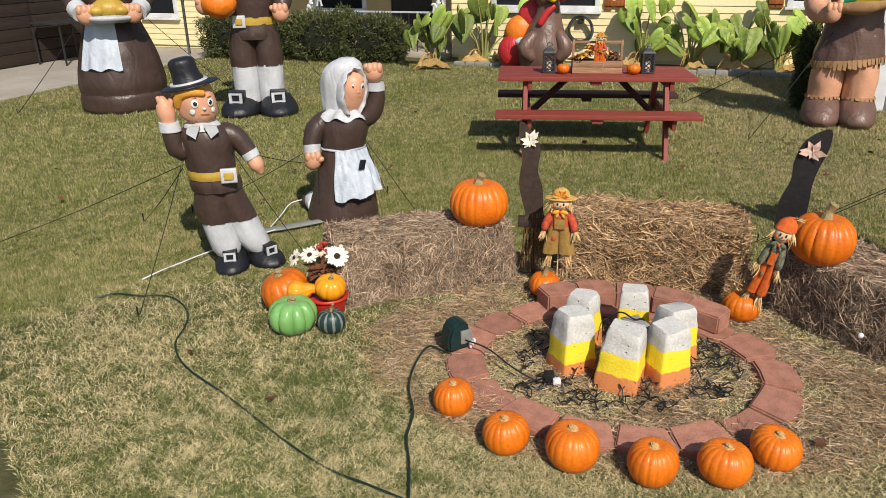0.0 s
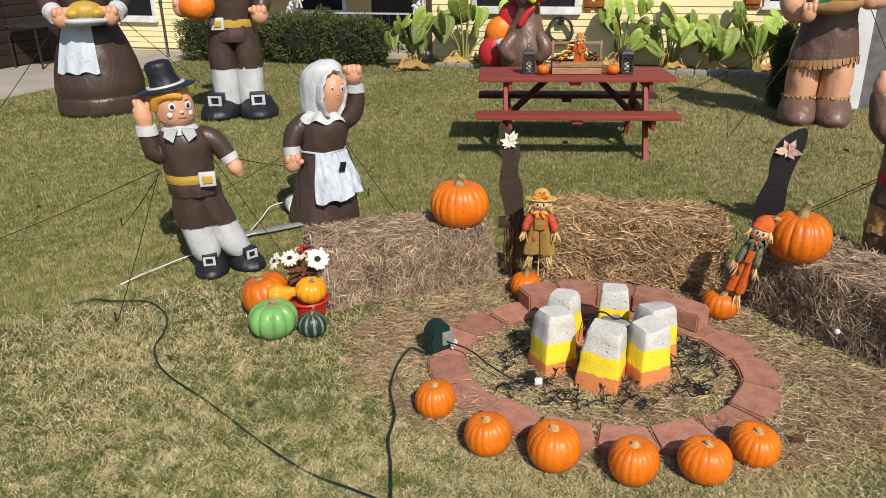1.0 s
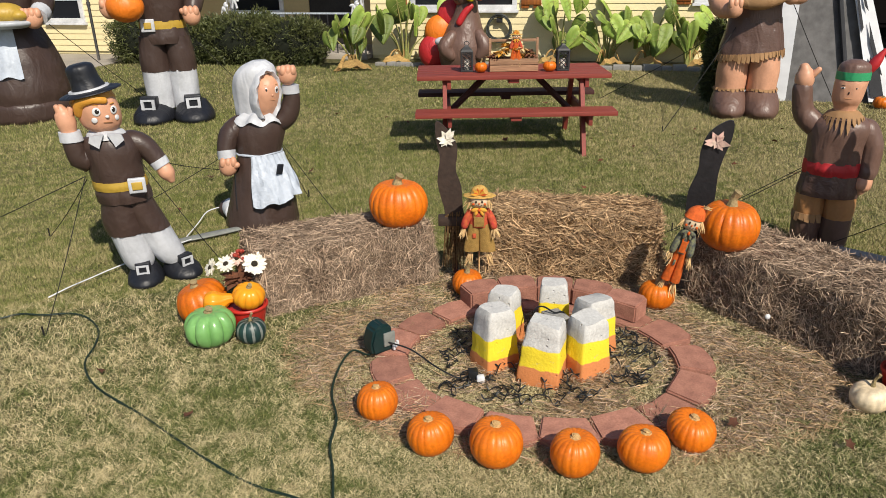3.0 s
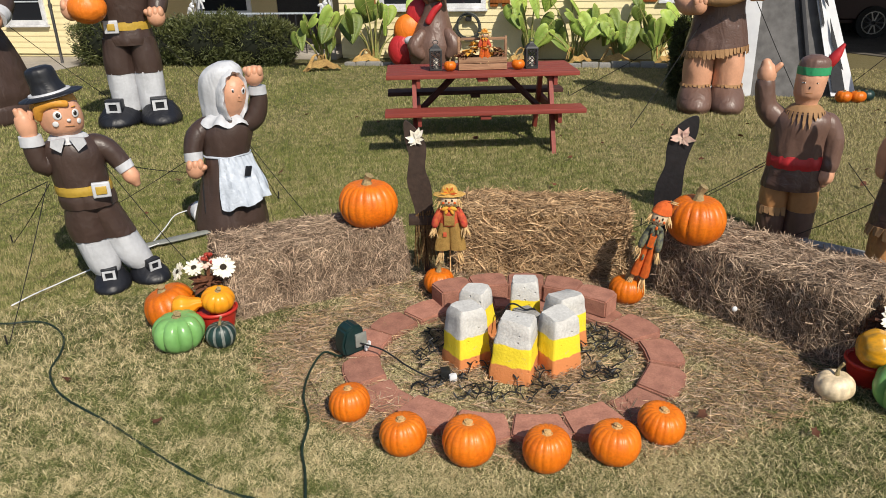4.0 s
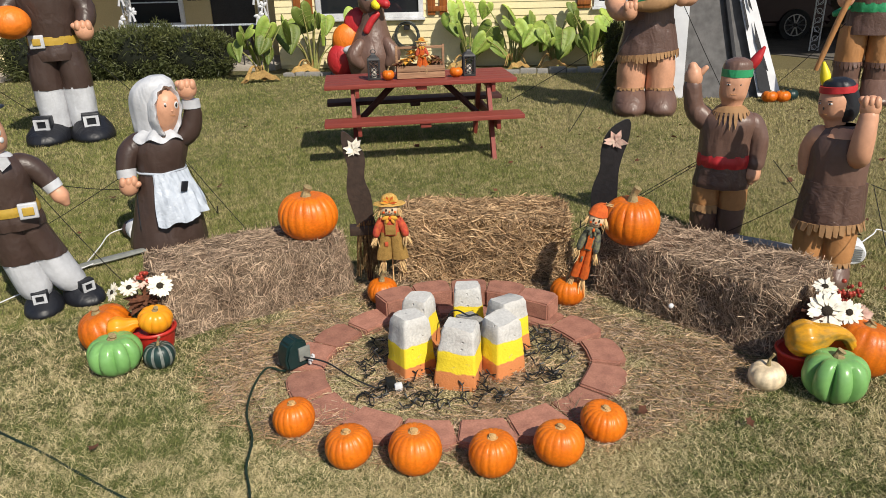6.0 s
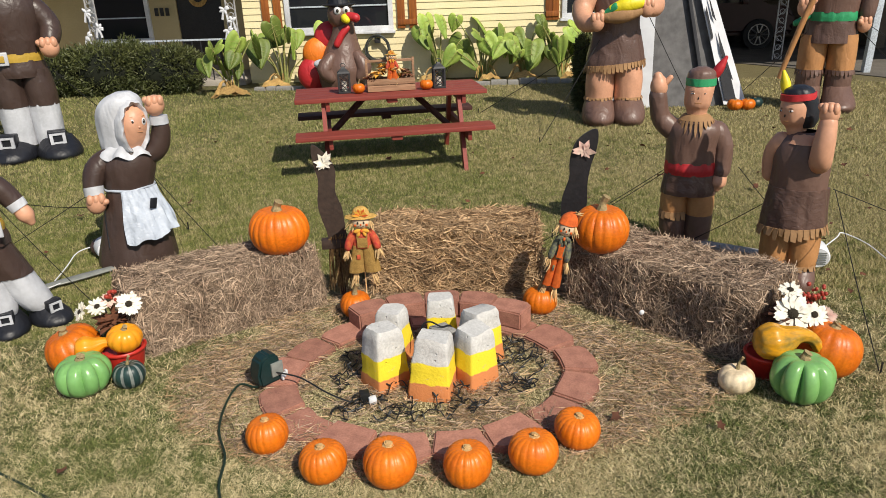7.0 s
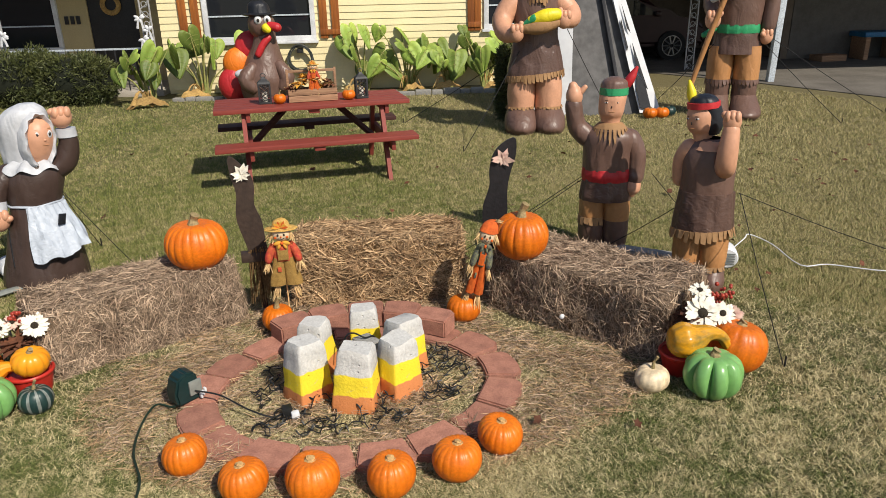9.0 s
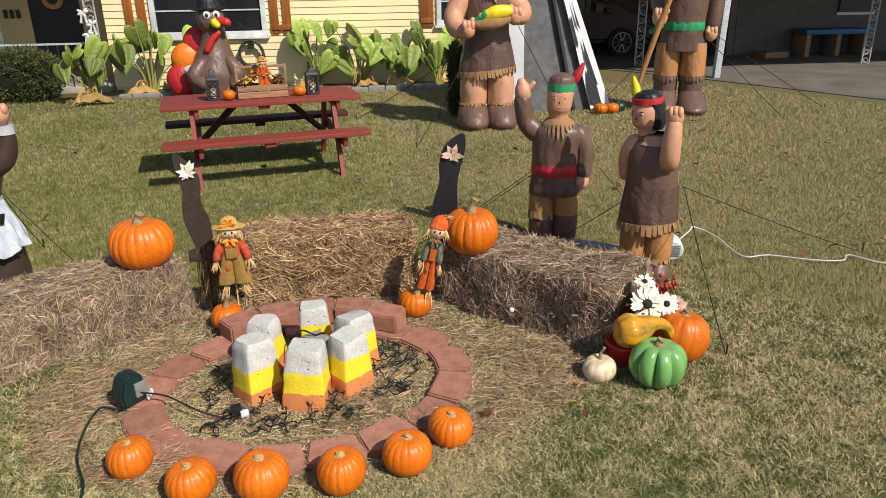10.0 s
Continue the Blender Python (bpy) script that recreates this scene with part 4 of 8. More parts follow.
def face(bm, c, r, big=True, white=True, turn=0.0, blush=False):
    """Printed features on the front of a head: flat ovals laid close to the cloth."""
    m = Matrix.Rotation(radians(turn), 4, "Z")

    def spot(u, v, w, h, k, lift=0.0, roll=0.0):
        # u to the side and v upwards, as shares of the head's half width and height
        a = math.asin(max(-0.95, min(0.95, u)))
        q = math.sqrt(max(0.05, 1 - (v * 0.75) ** 2))
        p = Vector((r[0] * math.sin(a) * q, -r[1] * math.cos(a) * q, r[2] * v))
        ball(bm, Vector(c) + m @ p, (w * r[0], 0.005 + lift, h * r[2]), k, m @ Matrix.Rotation(a, 4, "Z") @ Matrix.Rotation(radians(roll), 4, "Y"), 14, 8)

    for q in (-1, 1):
        if big:
            spot(q * 0.42, 0.16, 0.20, 0.23, EYW)
            spot(q * 0.39, 0.17, 0.13, 0.165, EYD, 0.002)
            spot(q * 0.34, 0.24, 0.035, 0.04, EYW, 0.004)
            spot(q * 0.44, 0.50, 0.15, 0.02, HAI if blush else TAN, 0, -q * 8)
        else:
            spot(q * 0.42, 0.20, 0.15, 0.065, EYW)
            spot(q * 0.40, 0.20, 0.075, 0.075, EYD, 0.002)
            spot(q * 0.42, 0.36, 0.17, 0.022, EYD, 0, q * 6)
        if blush:
            spot(q * 0.56, -0.28, 0.15, 0.15, EYW)
    if big:
        spot(0.03, -0.14, 0.10, 0.085, EYW if blush else SKI, 0.004)
        spot(0.05, -0.44, 0.24, 0.02, TAN, 0, 6)
    else:
        spot(0.0, -0.10, 0.045, 0.10, EYD)
        spot(0.0, -0.46, 0.26, 0.03, TAN)


def fist(bm, c, r, k=SKI, thumb=(1, 0, 0.3)):
    ball(bm, c, (r, r * 0.85, r * 1.12), k, None, 20, 14)
    t = Vector(thumb).normalized()
    limb(bm, [(*(Vector(c) + t * r * 0.3), r * 0.42), (*(Vector(c) + t * r * 0.95 + Vector((0, -r * 0.2, r * 0.35))), r * 0.36)], k, 8)
    for i in range(3):
        ball(bm, Vector(c) + Vector(((i - 1) * r * 0.52, -r * 0.36, r * 0.50)), (r * 0.40, r * 0.52, r * 0.62), k, None, 12, 8)


def fringe(bm, rx, ry, z, n, ln, k=FRI, cx=0, cy=0, a0=0.0, a1=6.283, slope=0.0):
    for i in range(n):
        a = a0 + (a1 - a0) * i / n
        x, y = cx + rx * math.cos(a), cy + ry * math.sin(a)
        w = 0.5 * (a1 - a0) * rx / n * rnd.uniform(0.75, 1.3)
        tx, ty = -math.sin(a), math.cos(a)
        o = rnd.uniform(0.004, 0.02)
        q = ln * rnd.uniform(0.7, 1.2)
        zz = z + slope * math.cos(a)
        ox, oy = math.cos(a), math.sin(a)
        vs = [bm.verts.new(p) for p in ((x - tx * w, y - ty * w, zz), (x + tx * w, y + ty * w, zz), (x + tx * w * 0.7 + ox * o, y + ty * w * 0.7 + oy * o, zz - q), (x - tx * w * 0.7 + ox * o, y - ty * w * 0.7 + oy * o, zz - q * 0.9),
                                      (x - tx * w - ox * 0.006, y - ty * w - oy * 0.006, zz), (x + tx * w - ox * 0.006, y + ty * w - oy * 0.006, zz))]
        for f in ((0, 1, 2, 3), (5, 4, 3, 2), (4, 5, 1, 0), (0, 3, 4), (1, 5, 2)):
            bm.faces.new([vs[j] for j in f]).material_index = k


def shoe(bm, x, y, s, k=BLA, buckle=True, turn=0):
    m = Matrix.Translation((x, y, 0)) @ Matrix.Rotation(radians(turn), 4, "Z")
    before = set(bm.verts)
    stack(bm, [(0, -0.02 * s, 0.0, 0.40 * s, 0.62 * s), (0, -0.04 * s, 0.1 * s, 0.50 * s, 0.78 * s), (0, -0.02 * s, 0.32 * s, 0.48 * s, 0.72 * s), (0, 0.08 * s, 0.55 * s, 0.38 * s, 0.50 * s), (0, 0.12 * s, 0.66 * s, 0.33 * s, 0.36 * s)], k, 18, 3)
    if buckle:
        box(bm, -0.20 * s, -0.42 * s, 0.48 * s, 0.20 * s, -0.14 * s, 0.92 * s, 0.03 * s, k)
        for a in ((-0.17, 0.5, 0.17, 0.56), (-0.17, 0.78, 0.17, 0.84), (-0.17, 0.56, -0.10, 0.78), (0.10, 0.56, 0.17, 0.78)):
            box(bm, a[0] * s, -0.47 * s, a[1] * s, a[2] * s, -0.41 * s, a[3] * s, 0, WHI)
    bmesh.ops.transform(bm, matrix=m @ Matrix.Diagonal((1.12, 1.0, 0.82, 1)), verts=[v for v in bm.verts if v not in before])


def figure(bm, m, label, group=""):
    bmesh.ops.recalc_face_normals(bm, faces=bm.faces)
    return solo("inflatable_figure", bm, FIG, m, label, "inflatable decoration", group, angle=60)


SMALL, LARGE = "child-sized lawn inflatables", "tall lawn inflatables"

# boy in a tall hat, leaning
bm = bmesh.new()
shoe(bm, -0.10, 0.0, 0.20, turn=-4)
shoe(bm, 0.12, 0.04, 0.20, turn=30)
for x0, x1, y in ((-0.12, -0.165, 0.03), (0.075, -0.02, 0.06)):
    puff(bm, [(x0, y, 0.10, 0.078, 0.08), (x0 * 0.8 + x1 * 0.2, y, 0.16, 0.098, 0.10), (x1, y, 0.335, 0.104, 0.11)], WHI, 18)
puff(bm, [(-0.165, 0.03, 0.33, 0.112, 0.115), (-0.175, 0.03, 0.42, 0.118, 0.12), (-0.165, 0.03, 0.56, 0.105, 0.12)], BRO, 18)
puff(bm, [(-0.02, 0.06, 0.33, 0.112, 0.115), (-0.055, 0.06, 0.42, 0.112, 0.12), (-0.10, 0.05, 0.56, 0.10, 0.12)], BRO, 18)
puff(bm, [(-0.135, 0.04, 0.535, 0.158, 0.145), (-0.14, 0.04, 0.58, 0.160, 0.148), (-0.145, 0.04, 0.625, 0.150, 0.14)], BRO, 28, pleat=0.02, folds=9)
puff(bm, [(-0.145, 0.04, 0.615, 0.152, 0.142), (-0.147, 0.04, 0.64, 0.155, 0.146), (-0.15, 0.04, 0.668, 0.150, 0.142)], GOL, 24)
box(bm, -0.095, -0.125, 0.60, 0.005, -0.095, 0.69, 0.008, WHI, Matrix.Translation((0, 0, 0)))
box(bm, -0.075, -0.132, 0.622, -0.015, -0.12, 0.668, 0.004, GOL)
puff(bm, [(-0.15, 0.04, 0.66, 0.150, 0.14), (-0.155, 0.04, 0.74, 0.155, 0.145), (-0.16, 0.04, 0.84, 0.165, 0.145), (-0.165, 0.04, 0.905, 0.145, 0.125), (-0.17, 0.035, 0.95, 0.075, 0.075)], BRO, 24)
puff(bm, [(-0.17, 0.02, 0.915, 0.10, 0.10), (-0.172, 0.02, 0.945, 0.088, 0.088), (-0.175, 0.02, 0.965, 0.06, 0.06)], WHI, 20, pleat=0.12, folds=4)
for q in (-1, 1):
    slab(bm, [(-0.165 + q * 0.01, 0.955), (-0.165 + q * 0.085, 0.950), (-0.165 + q * 0.095, 0.915), (-0.165 + q * 0.045, 0.878)], -0.118, -0.092, WHI)
limb(bm, [(-0.27, 0.03, 0.86, 0.062), (-0.325, 0.0, 0.79, 0.064), (-0.35, -0.01, 0.86, 0.058), (-0.358, -0.015, 0.92, 0.053)], BRO)
puff(bm, [(-0.357, -0.015, 0.915, 0.06, 0.058), (-0.361, -0.015, 0.97, 0.055, 0.055)], WHI, 16)
limb(bm, [(-0.361, -0.015, 0.97, 0.042), (-0.366, -0.015, 1.02, 0.054), (-0.373, -0.015, 1.07, 0.048), (-0.378, -0.015, 1.09, 0.034)], SKI)
limb(bm, [(-0.385, -0.03, 1.06, 0.018), (-0.398, -0.03, 1.11, 0.016)], SKI, 8)
limb(bm, [(-0.34, -0.03, 1.05, 0.018), (-0.328, -0.03, 1.10, 0.016)], SKI, 8)
limb(bm, [(-0.05, 0.04, 0.875, 0.066), (0.02, 0.03, 0.845, 0.064), (0.075, 0.02, 0.77, 0.058), (0.095, 0.01, 0.735, 0.052)], BRO)
tube(bm, [(0.088, 0.012, 0.755, 0.058), (0.108, 0.005, 0.715, 0.052)], WHI, 14)
limb(bm, [(0.11, 0.003, 0.71, 0.044), (0.13, 0.0, 0.67, 0.048), (0.145, 0.0, 0.635, 0.028)], SKI)
puff(bm, [(-0.175, 0.02, 0.945, 0.06, 0.06), (-0.18, 0.02, 0.99, 0.105, 0.10), (-0.185, 0.02, 1.06, 0.118, 0.115), (-0.195, 0.025, 1.13, 0.108, 0.11), (-0.20, 0.03, 1.17, 0.08, 0.08)], SKI, 22)
puff(bm, [(-0.215, 0.075, 1.00, 0.075, 0.075), (-0.22, 0.07, 1.08, 0.118, 0.095), (-0.21, 0.04, 1.135, 0.122, 0.118), (-0.21, 0.03, 1.185, 0.10, 0.10)], HAI, 22)
face(bm, (-0.184, 0.018, 1.062), (0.116, 0.118, 0.105), turn=22, blush=True)
limb(bm, [(-0.285, -0.03, 1.07, 0.03), (-0.27, -0.06, 1.125, 0.032), (-0.20, -0.085, 1.145, 0.026), (-0.14, -0.075, 1.135, 0.02)], HAI)
stack(bm, [(-0.21, 0.03, 1.174, 0.10, 0.10), (-0.21, 0.03, 1.166, 0.14, 0.135), (-0.212, 0.03, 1.168, 0.168, 0.160), (-0.214, 0.03, 1.177, 0.160, 0.152), (-0.216, 0.03, 1.188, 0.11, 0.11)], BLA, 44, pleat=0.03, folds=2)
puff(bm, [(-0.214, 0.03, 1.183, 0.113, 0.11), (-0.215, 0.03, 1.196, 0.108, 0.105)], WHI, 24)
puff(bm, [(-0.214, 0.03, 1.19, 0.095, 0.093), (-0.219, 0.03, 1.24, 0.082, 0.08), (-0.222, 0.03, 1.31, 0.076, 0.074), (-0.224, 0.03, 1.33, 0.05, 0.05)], BLA, 24)
hat_tilt = Matrix.Translation((-0.21, 0.03, 1.17)) @ Matrix.Rotation(radians(-10), 4, "Y") @ Matrix.Translation((0.21, -0.03, -1.17))
bmesh.ops.transform(bm, matrix=hat_tilt, verts=[v for v in bm.verts if v.co.z > 1.1625 and abs(v.co.x + 0.21) < 0.2])
figure(bm, pose(-1.205, 4.17, 0.0, 0, 0, 14) @ Matrix.Diagonal((0.94, 0.94, 0.98, 1)), "leaning inflatable boy in brown coat, gold belt and tall black hat", SMALL)

# girl in a white bonnet
bm = bmesh.new()
puff(bm, [(0.01, 0, 0.0, 0.235, 0.21), (0.01, 0, 0.03, 0.258, 0.23), (0.01, 0, 0.15, 0.243, 0.215), (0.005, 0, 0.35, 0.195, 0.18), (0, 0, 0.5, 0.160, 0.148), (0, 0, 0.555, 0.145, 0.135)], BRO, 36, pleat=0.008, folds=9)
puff(bm, [(0, 0, 0.535, 0.150, 0.138), (0.0, 0, 0.60, 0.165, 0.145), (0.01, 0, 0.70, 0.172, 0.145), (0.02, 0, 0.78, 0.145, 0.125), (0.02, 0, 0.83, 0.07, 0.07)], BRO, 26)
# wide ruffled collar
rings = []
for rr, zz in ((0.07, 0.835), (0.115, 0.812), (0.155, 0.785), (0.168, 0.762), (0.160, 0.760), (0.11, 0.795), (0.065, 0.815)):
    rings.append([bm.verts.new((0.012 + rr * (1.05 + 0.06 * math.cos(7 * t)) * math.cos(t), -0.004 + rr * 0.88 * (1 + 0.06 * math.cos(7 * t)) * math.sin(t), zz + 0.016 * math.cos(7 * t + 1) * rr / 0.16)) for t in [2 * math.pi * q / 56 for q in range(56)]])
bridge(bm, rings, WHI)
puff(bm, [(0.045, -0.03, 0.81, 0.06, 0.06), (0.05, -0.035, 0.87, 0.085, 0.085), (0.055, -0.04, 0.96, 0.097, 0.10), (0.055, -0.03, 1.04, 0.088, 0.09), (0.05, -0.01, 1.10, 0.05, 0.05)], SKI, 22)
# bonnet: full at the back, open before the face, with a standing brim
puff(bm, [(-0.02, 0.045, 0.80, 0.125, 0.10), (-0.02, 0.045, 0.87, 0.135, 0.115), (-0.02, 0.045, 0.98, 0.148, 0.13), (-0.01, 0.035, 1.07, 0.142, 0.13), (0.005, 0.02, 1.13, 0.108, 0.105), (0.02, 0.015, 1.165, 0.05, 0.05)], WHI, 26, pleat=0.012, folds=13)
hood = Matrix.Translation((0.062, -0.078, 0.0)) @ Matrix.Rotation(radians(24), 4, "Z")
rings = []
for t in [math.radians(a) for a in range(-62, 243, 8)]:
    cs, sn = math.cos(t), math.sin(t)
    x0, z0 = 0.068 * cs, 0.955 + (0.140 if sn > 0 else 0.165) * sn
    ruff = 0.006 * math.cos(t * 11)
    sec = [(0.0, -0.018), (0.020 + ruff, -0.040 + ruff), (0.032 + ruff, -0.030), (0.040, 0.06), (0.028, 0.13), (0.004, 0.10)]
    rings.append([bm.verts.new(hood @ Vector((x0 + o * cs, d, z0 + o * sn * 0.8))) for o, d in sec])
bridge(bm, rings, WHI)
face(bm, (0.060, -0.036, 0.965), (0.092, 0.098, 0.105), turn=22)
limb(bm, [(0.13, 0, 0.735, 0.072), (0.20, -0.02, 0.79, 0.074), (0.228, -0.03, 0.89, 0.062), (0.226, -0.04, 0.95, 0.052)], BRO)
puff(bm, [(0.224, -0.04, 0.945, 0.058, 0.056), (0.221, -0.045, 1.0, 0.054, 0.054)], WHI, 14)
fist(bm, (0.205, -0.06, 1.07), 0.062, thumb=(-1, 0, 0.4))
limb(bm, [(-0.125, 0, 0.74, 0.074), (-0.195, -0.02, 0.68, 0.076), (-0.222, -0.05, 0.59, 0.064), (-0.222, -0.06, 0.56, 0.058)], BRO)
tube(bm, [(-0.222, -0.058, 0.58, 0.064), (-0.220, -0.072, 0.525, 0.060)], WHI, 18)
fist(bm, (-0.212, -0.09, 0.475), 0.064, thumb=(1, -0.3, -0.2))
# apron hanging from the waist, blown a little to one side
cols, rows_ = 22, 16
grid = []
for j in range(rows_ + 1):
    v = j / rows_
    row = []
    for i in range(cols + 1):
        a = radians(-110 + 92 * i / cols)
        r = 0.158 + 0.085 * v + 0.010 * math.sin(i * 1.15 + 4 * v) * v + 0.006 * math.sin(i * 2.3 - 7 * v)
        row.append(bm.verts.new((r * 1.1 * math.cos(a) + 0.035 * v, r * math.sin(a) - 0.02 * v, 0.545 - 0.335 * v - 0.012 * math.sin(i * 0.7) * v + 0.06 * v * (i / cols) ** 2)))
    grid.append(row)
for j in range(rows_):
    for i in range(cols):
        bm.faces.new((grid[j][i], grid[j][i + 1], grid[j + 1][i + 1], grid[j + 1][i])).material_index = APR
tube(bm, [(0.158 * math.cos(t), 0.146 * math.sin(t), 0.545 + 0.004 * math.sin(5 * t), 0.008) for t in [2 * math.pi * q / 16 for q in range(17)]], APR, 6, 2)
box(bm, -0.025, -0.006, -0.035, 0.025, 0.006, 0.035, 0.004, BLA, Matrix.Translation((0.135, -0.178, 0.45)) @ Matrix.Rotation(radians(38), 4, "Z") @ Matrix.Rotation(radians(12), 4, "Y"))
# side seam rope loop and foot
tube(bm, [(-0.165, -0.08, 0.53, 0.003), (-0.17, -0.11, 0.36, 0.003), (-0.165, -0.16, 0.18, 0.003)], BLA, 6, 3)
for v in bm.verts:
    v.co.x += 0.075 * (v.co.z - 0.42)
ball(bm, (-0.25, 0.22, 0.07), (0.09, 0.07, 0.075), BRO)
figure(bm, pose(-0.70, 5.08, 0.0, 0, 0, 8), "inflatable girl in brown dress, white bonnet and apron, waving", SMALL)

# boy with headband and feather
bm = bmesh.new()
for x in (-0.085, 0.085):
    puff(bm, [(x, -0.03, 0, 0.075, 0.12), (x, -0.03, 0.05, 0.08, 0.125), (x, 0, 0.10, 0.085, 0.09)], BR2, 16)
    puff(bm, [(x, 0, 0.08, 0.085, 0.09), (x, 0, 0.15, 0.094, 0.10), (x, 0, 0.26, 0.096, 0.10)], BR2, 18)
    puff(bm, [(x, 0, 0.255, 0.092, 0.098), (x, 0, 0.33, 0.098, 0.102), (x, 0, 0.45, 0.09, 0.10)], TAN, 18)
fringe(bm, 0.098, 0.104, 0.28, 9, 0.05, FRI, -0.085, 0, radians(150), radians(330))
puff(bm, [(0, 0, 0.40, 0.185, 0.135), (0, 0, 0.44, 0.186, 0.137), (0, 0, 0.55, 0.165, 0.125)], SKT, 30, pleat=0.018, folds=13)
puff(bm, [(0, 0, 0.535, 0.168, 0.13), (0, 0, 0.575, 0.175, 0.137), (0, 0, 0.62, 0.168, 0.13)], RED, 26, pleat=0.015, folds=7)
puff(bm, [(0, 0, 0.61, 0.168, 0.13), (0, 0, 0.70, 0.172, 0.135), (0.01, 0, 0.80, 0.185, 0.14), (0.01, 0, 0.86, 0.165, 0.12), (0.01, 0, 0.91, 0.07, 0.07)], BR2, 26)
for q in range(11):
    a = radians(196 + 15 * q)
    p = Vector((0.01 + 0.115 * math.cos(a), 0.10 * math.sin(a) - 0.02, 0.895))
    ln = (0.045 + 0.065 * math.exp(-((q - 4.5) / 2.2) ** 2)) * rnd.uniform(0.6, 1.25)
    d = Vector((0.30 * math.cos(a) - 0.15 * (q - 5) / 5, 0.34 * math.sin(a), -1)).normalized() * ln
    sd = Vector((-math.sin(a), math.cos(a), 0)) * rnd.uniform(0.008, 0.015)
    up = Vector((0.4 * math.cos(a), 0.4 * math.sin(a), 0.3)) * 0.012
    top = [bm.verts.new(v) for v in (p - sd, p + sd, p + d * 0.6 + sd * 0.9 + up, p + d + up * rnd.uniform(0.5, 2), p + d * 0.55 - sd + up)]
    low = [bm.verts.new(v.co - up * 0.4) for v in top]
    bm.faces.new(top).material_index = FRI
    bm.faces.new(list(reversed(low))).material_index = FRI
    for e in range(5):
        bm.faces.new((top[e], low[e], low[(e + 1) % 5], top[(e + 1) % 5])).material_index = FRI
puff(bm, [(0.01, -0.01, 0.89, 0.11, 0.09), (0.01, 0, 0.915, 0.085, 0.08), (0.01, 0, 0.93, 0.05, 0.05)], FRI, 18)
puff(bm, [(0.01, 0, 0.90, 0.058, 0.055), (0.01, 0, 0.95, 0.07, 0.068), (0.01, -0.01, 0.99, 0.085, 0.085), (0.015, -0.01, 1.07, 0.092, 0.092), (0.02, 0, 1.12, 0.092, 0.09)], SKI, 20)
puff(bm, [(0.02, 0, 1.105, 0.094, 0.094), (0.02, 0, 1.15, 0.093, 0.093)], GRN, 20)
puff(bm, [(0.02, 0, 1.145, 0.091, 0.091), (0.022, 0, 1.19, 0.078, 0.078), (0.022, 0, 1.215, 0.03, 0.03)], BR2, 20)
face(bm, (0.012, -0.005, 1.045), (0.09, 0.095, 0.09), big=False)
limb(bm, [(0.08, 0.07, 1.12, 0.022), (0.125, 0.07, 1.19, 0.034), (0.165, 0.07, 1.265, 0.012)], RED, 10)
limb(bm, [(-0.14, 0, 0.82, 0.072), (-0.215, 0, 0.885, 0.068), (-0.24, -0.01, 0.97, 0.062), (-0.25, -0.01, 1.04, 0.06)], BR2)
limb(bm, [(-0.25, -0.01, 1.04, 0.045), (-0.247, -0.01, 1.08, 0.058), (-0.252, -0.01, 1.125, 0.052), (-0.258, -0.01, 1.15, 0.036)], SKI)
limb(bm, [(-0.21, -0.015, 1.11, 0.02), (-0.175, -0.015, 1.15, 0.017)], SKI, 8)
limb(bm, [(0.15, 0, 0.81, 0.075), (0.20, 0, 0.72, 0.068), (0.205, -0.01, 0.60, 0.062), (0.20, -0.02, 0.555, 0.06)], BR2)
limb(bm, [(0.198, -0.02, 0.53, 0.05), (0.19, -0.03, 0.48, 0.054), (0.185, -0.03, 0.455, 0.035)], SKI)
figure(bm, pose(2.91, 4.03, 0.0, 0, 0, -33) @ Matrix.Diagonal((0.94, 0.94, 1.0, 1)), "inflatable boy in brown tunic, red sash and green headband, waving", SMALL)

# girl with black hair and yellow feather
bm = bmesh.new()
for x in (-0.08, 0.08):
    puff(bm, [(x + 0.02, -0.03, 0, 0.075, 0.12), (x + 0.02, -0.03, 0.06, 0.082, 0.12), (x, 0, 0.13, 0.088, 0.09), (x, 0, 0.15, 0.088, 0.09)], BR2, 16)
    puff(bm, [(x, 0, 0.14, 0.09, 0.10), (x, 0, 0.22, 0.098, 0.108), (x, 0, 0.48, 0.10, 0.11)], TAN, 18)
    fringe(bm, 0.09, 0.10, 0.155, 16, 0.03, FRI, x, 0)
puff(bm, [(0, 0, 0.375, 0.196, 0.156), (0, 0, 0.42, 0.194, 0.154), (0, 0, 0.53, 0.184, 0.147), (0, 0, 0.615, 0.172, 0.14)], SKT, 30, pleat=0.018, folds=13)
fringe(bm, 0.201, 0.161, 0.39, 34, 0.06, slope=0.012)
puff(bm, [(0, 0, 0.60, 0.168, 0.137), (0, 0, 0.68, 0.166, 0.136), (0, 0, 0.80, 0.165, 0.13), (0, 0, 0.88, 0.135, 0.11), (0, 0, 0.93, 0.07, 0.07)], BR2, 26)
puff(bm, [(0, -0.025, 0.87, 0.11, 0.095), (0, -0.01, 0.905, 0.09, 0.085), (0, 0, 0.93, 0.06, 0.06)], SKI, 18)
before = set(bm.verts)
puff(bm, [(0, 0, 0.91, 0.058, 0.055), (-0.005, 0, 0.96, 0.07, 0.068), (-0.015, -0.01, 1.0, 0.09, 0.088), (-0.015, -0.01, 1.08, 0.098, 0.098), (-0.01, 0, 1.14, 0.09, 0.09)], SKI, 20)
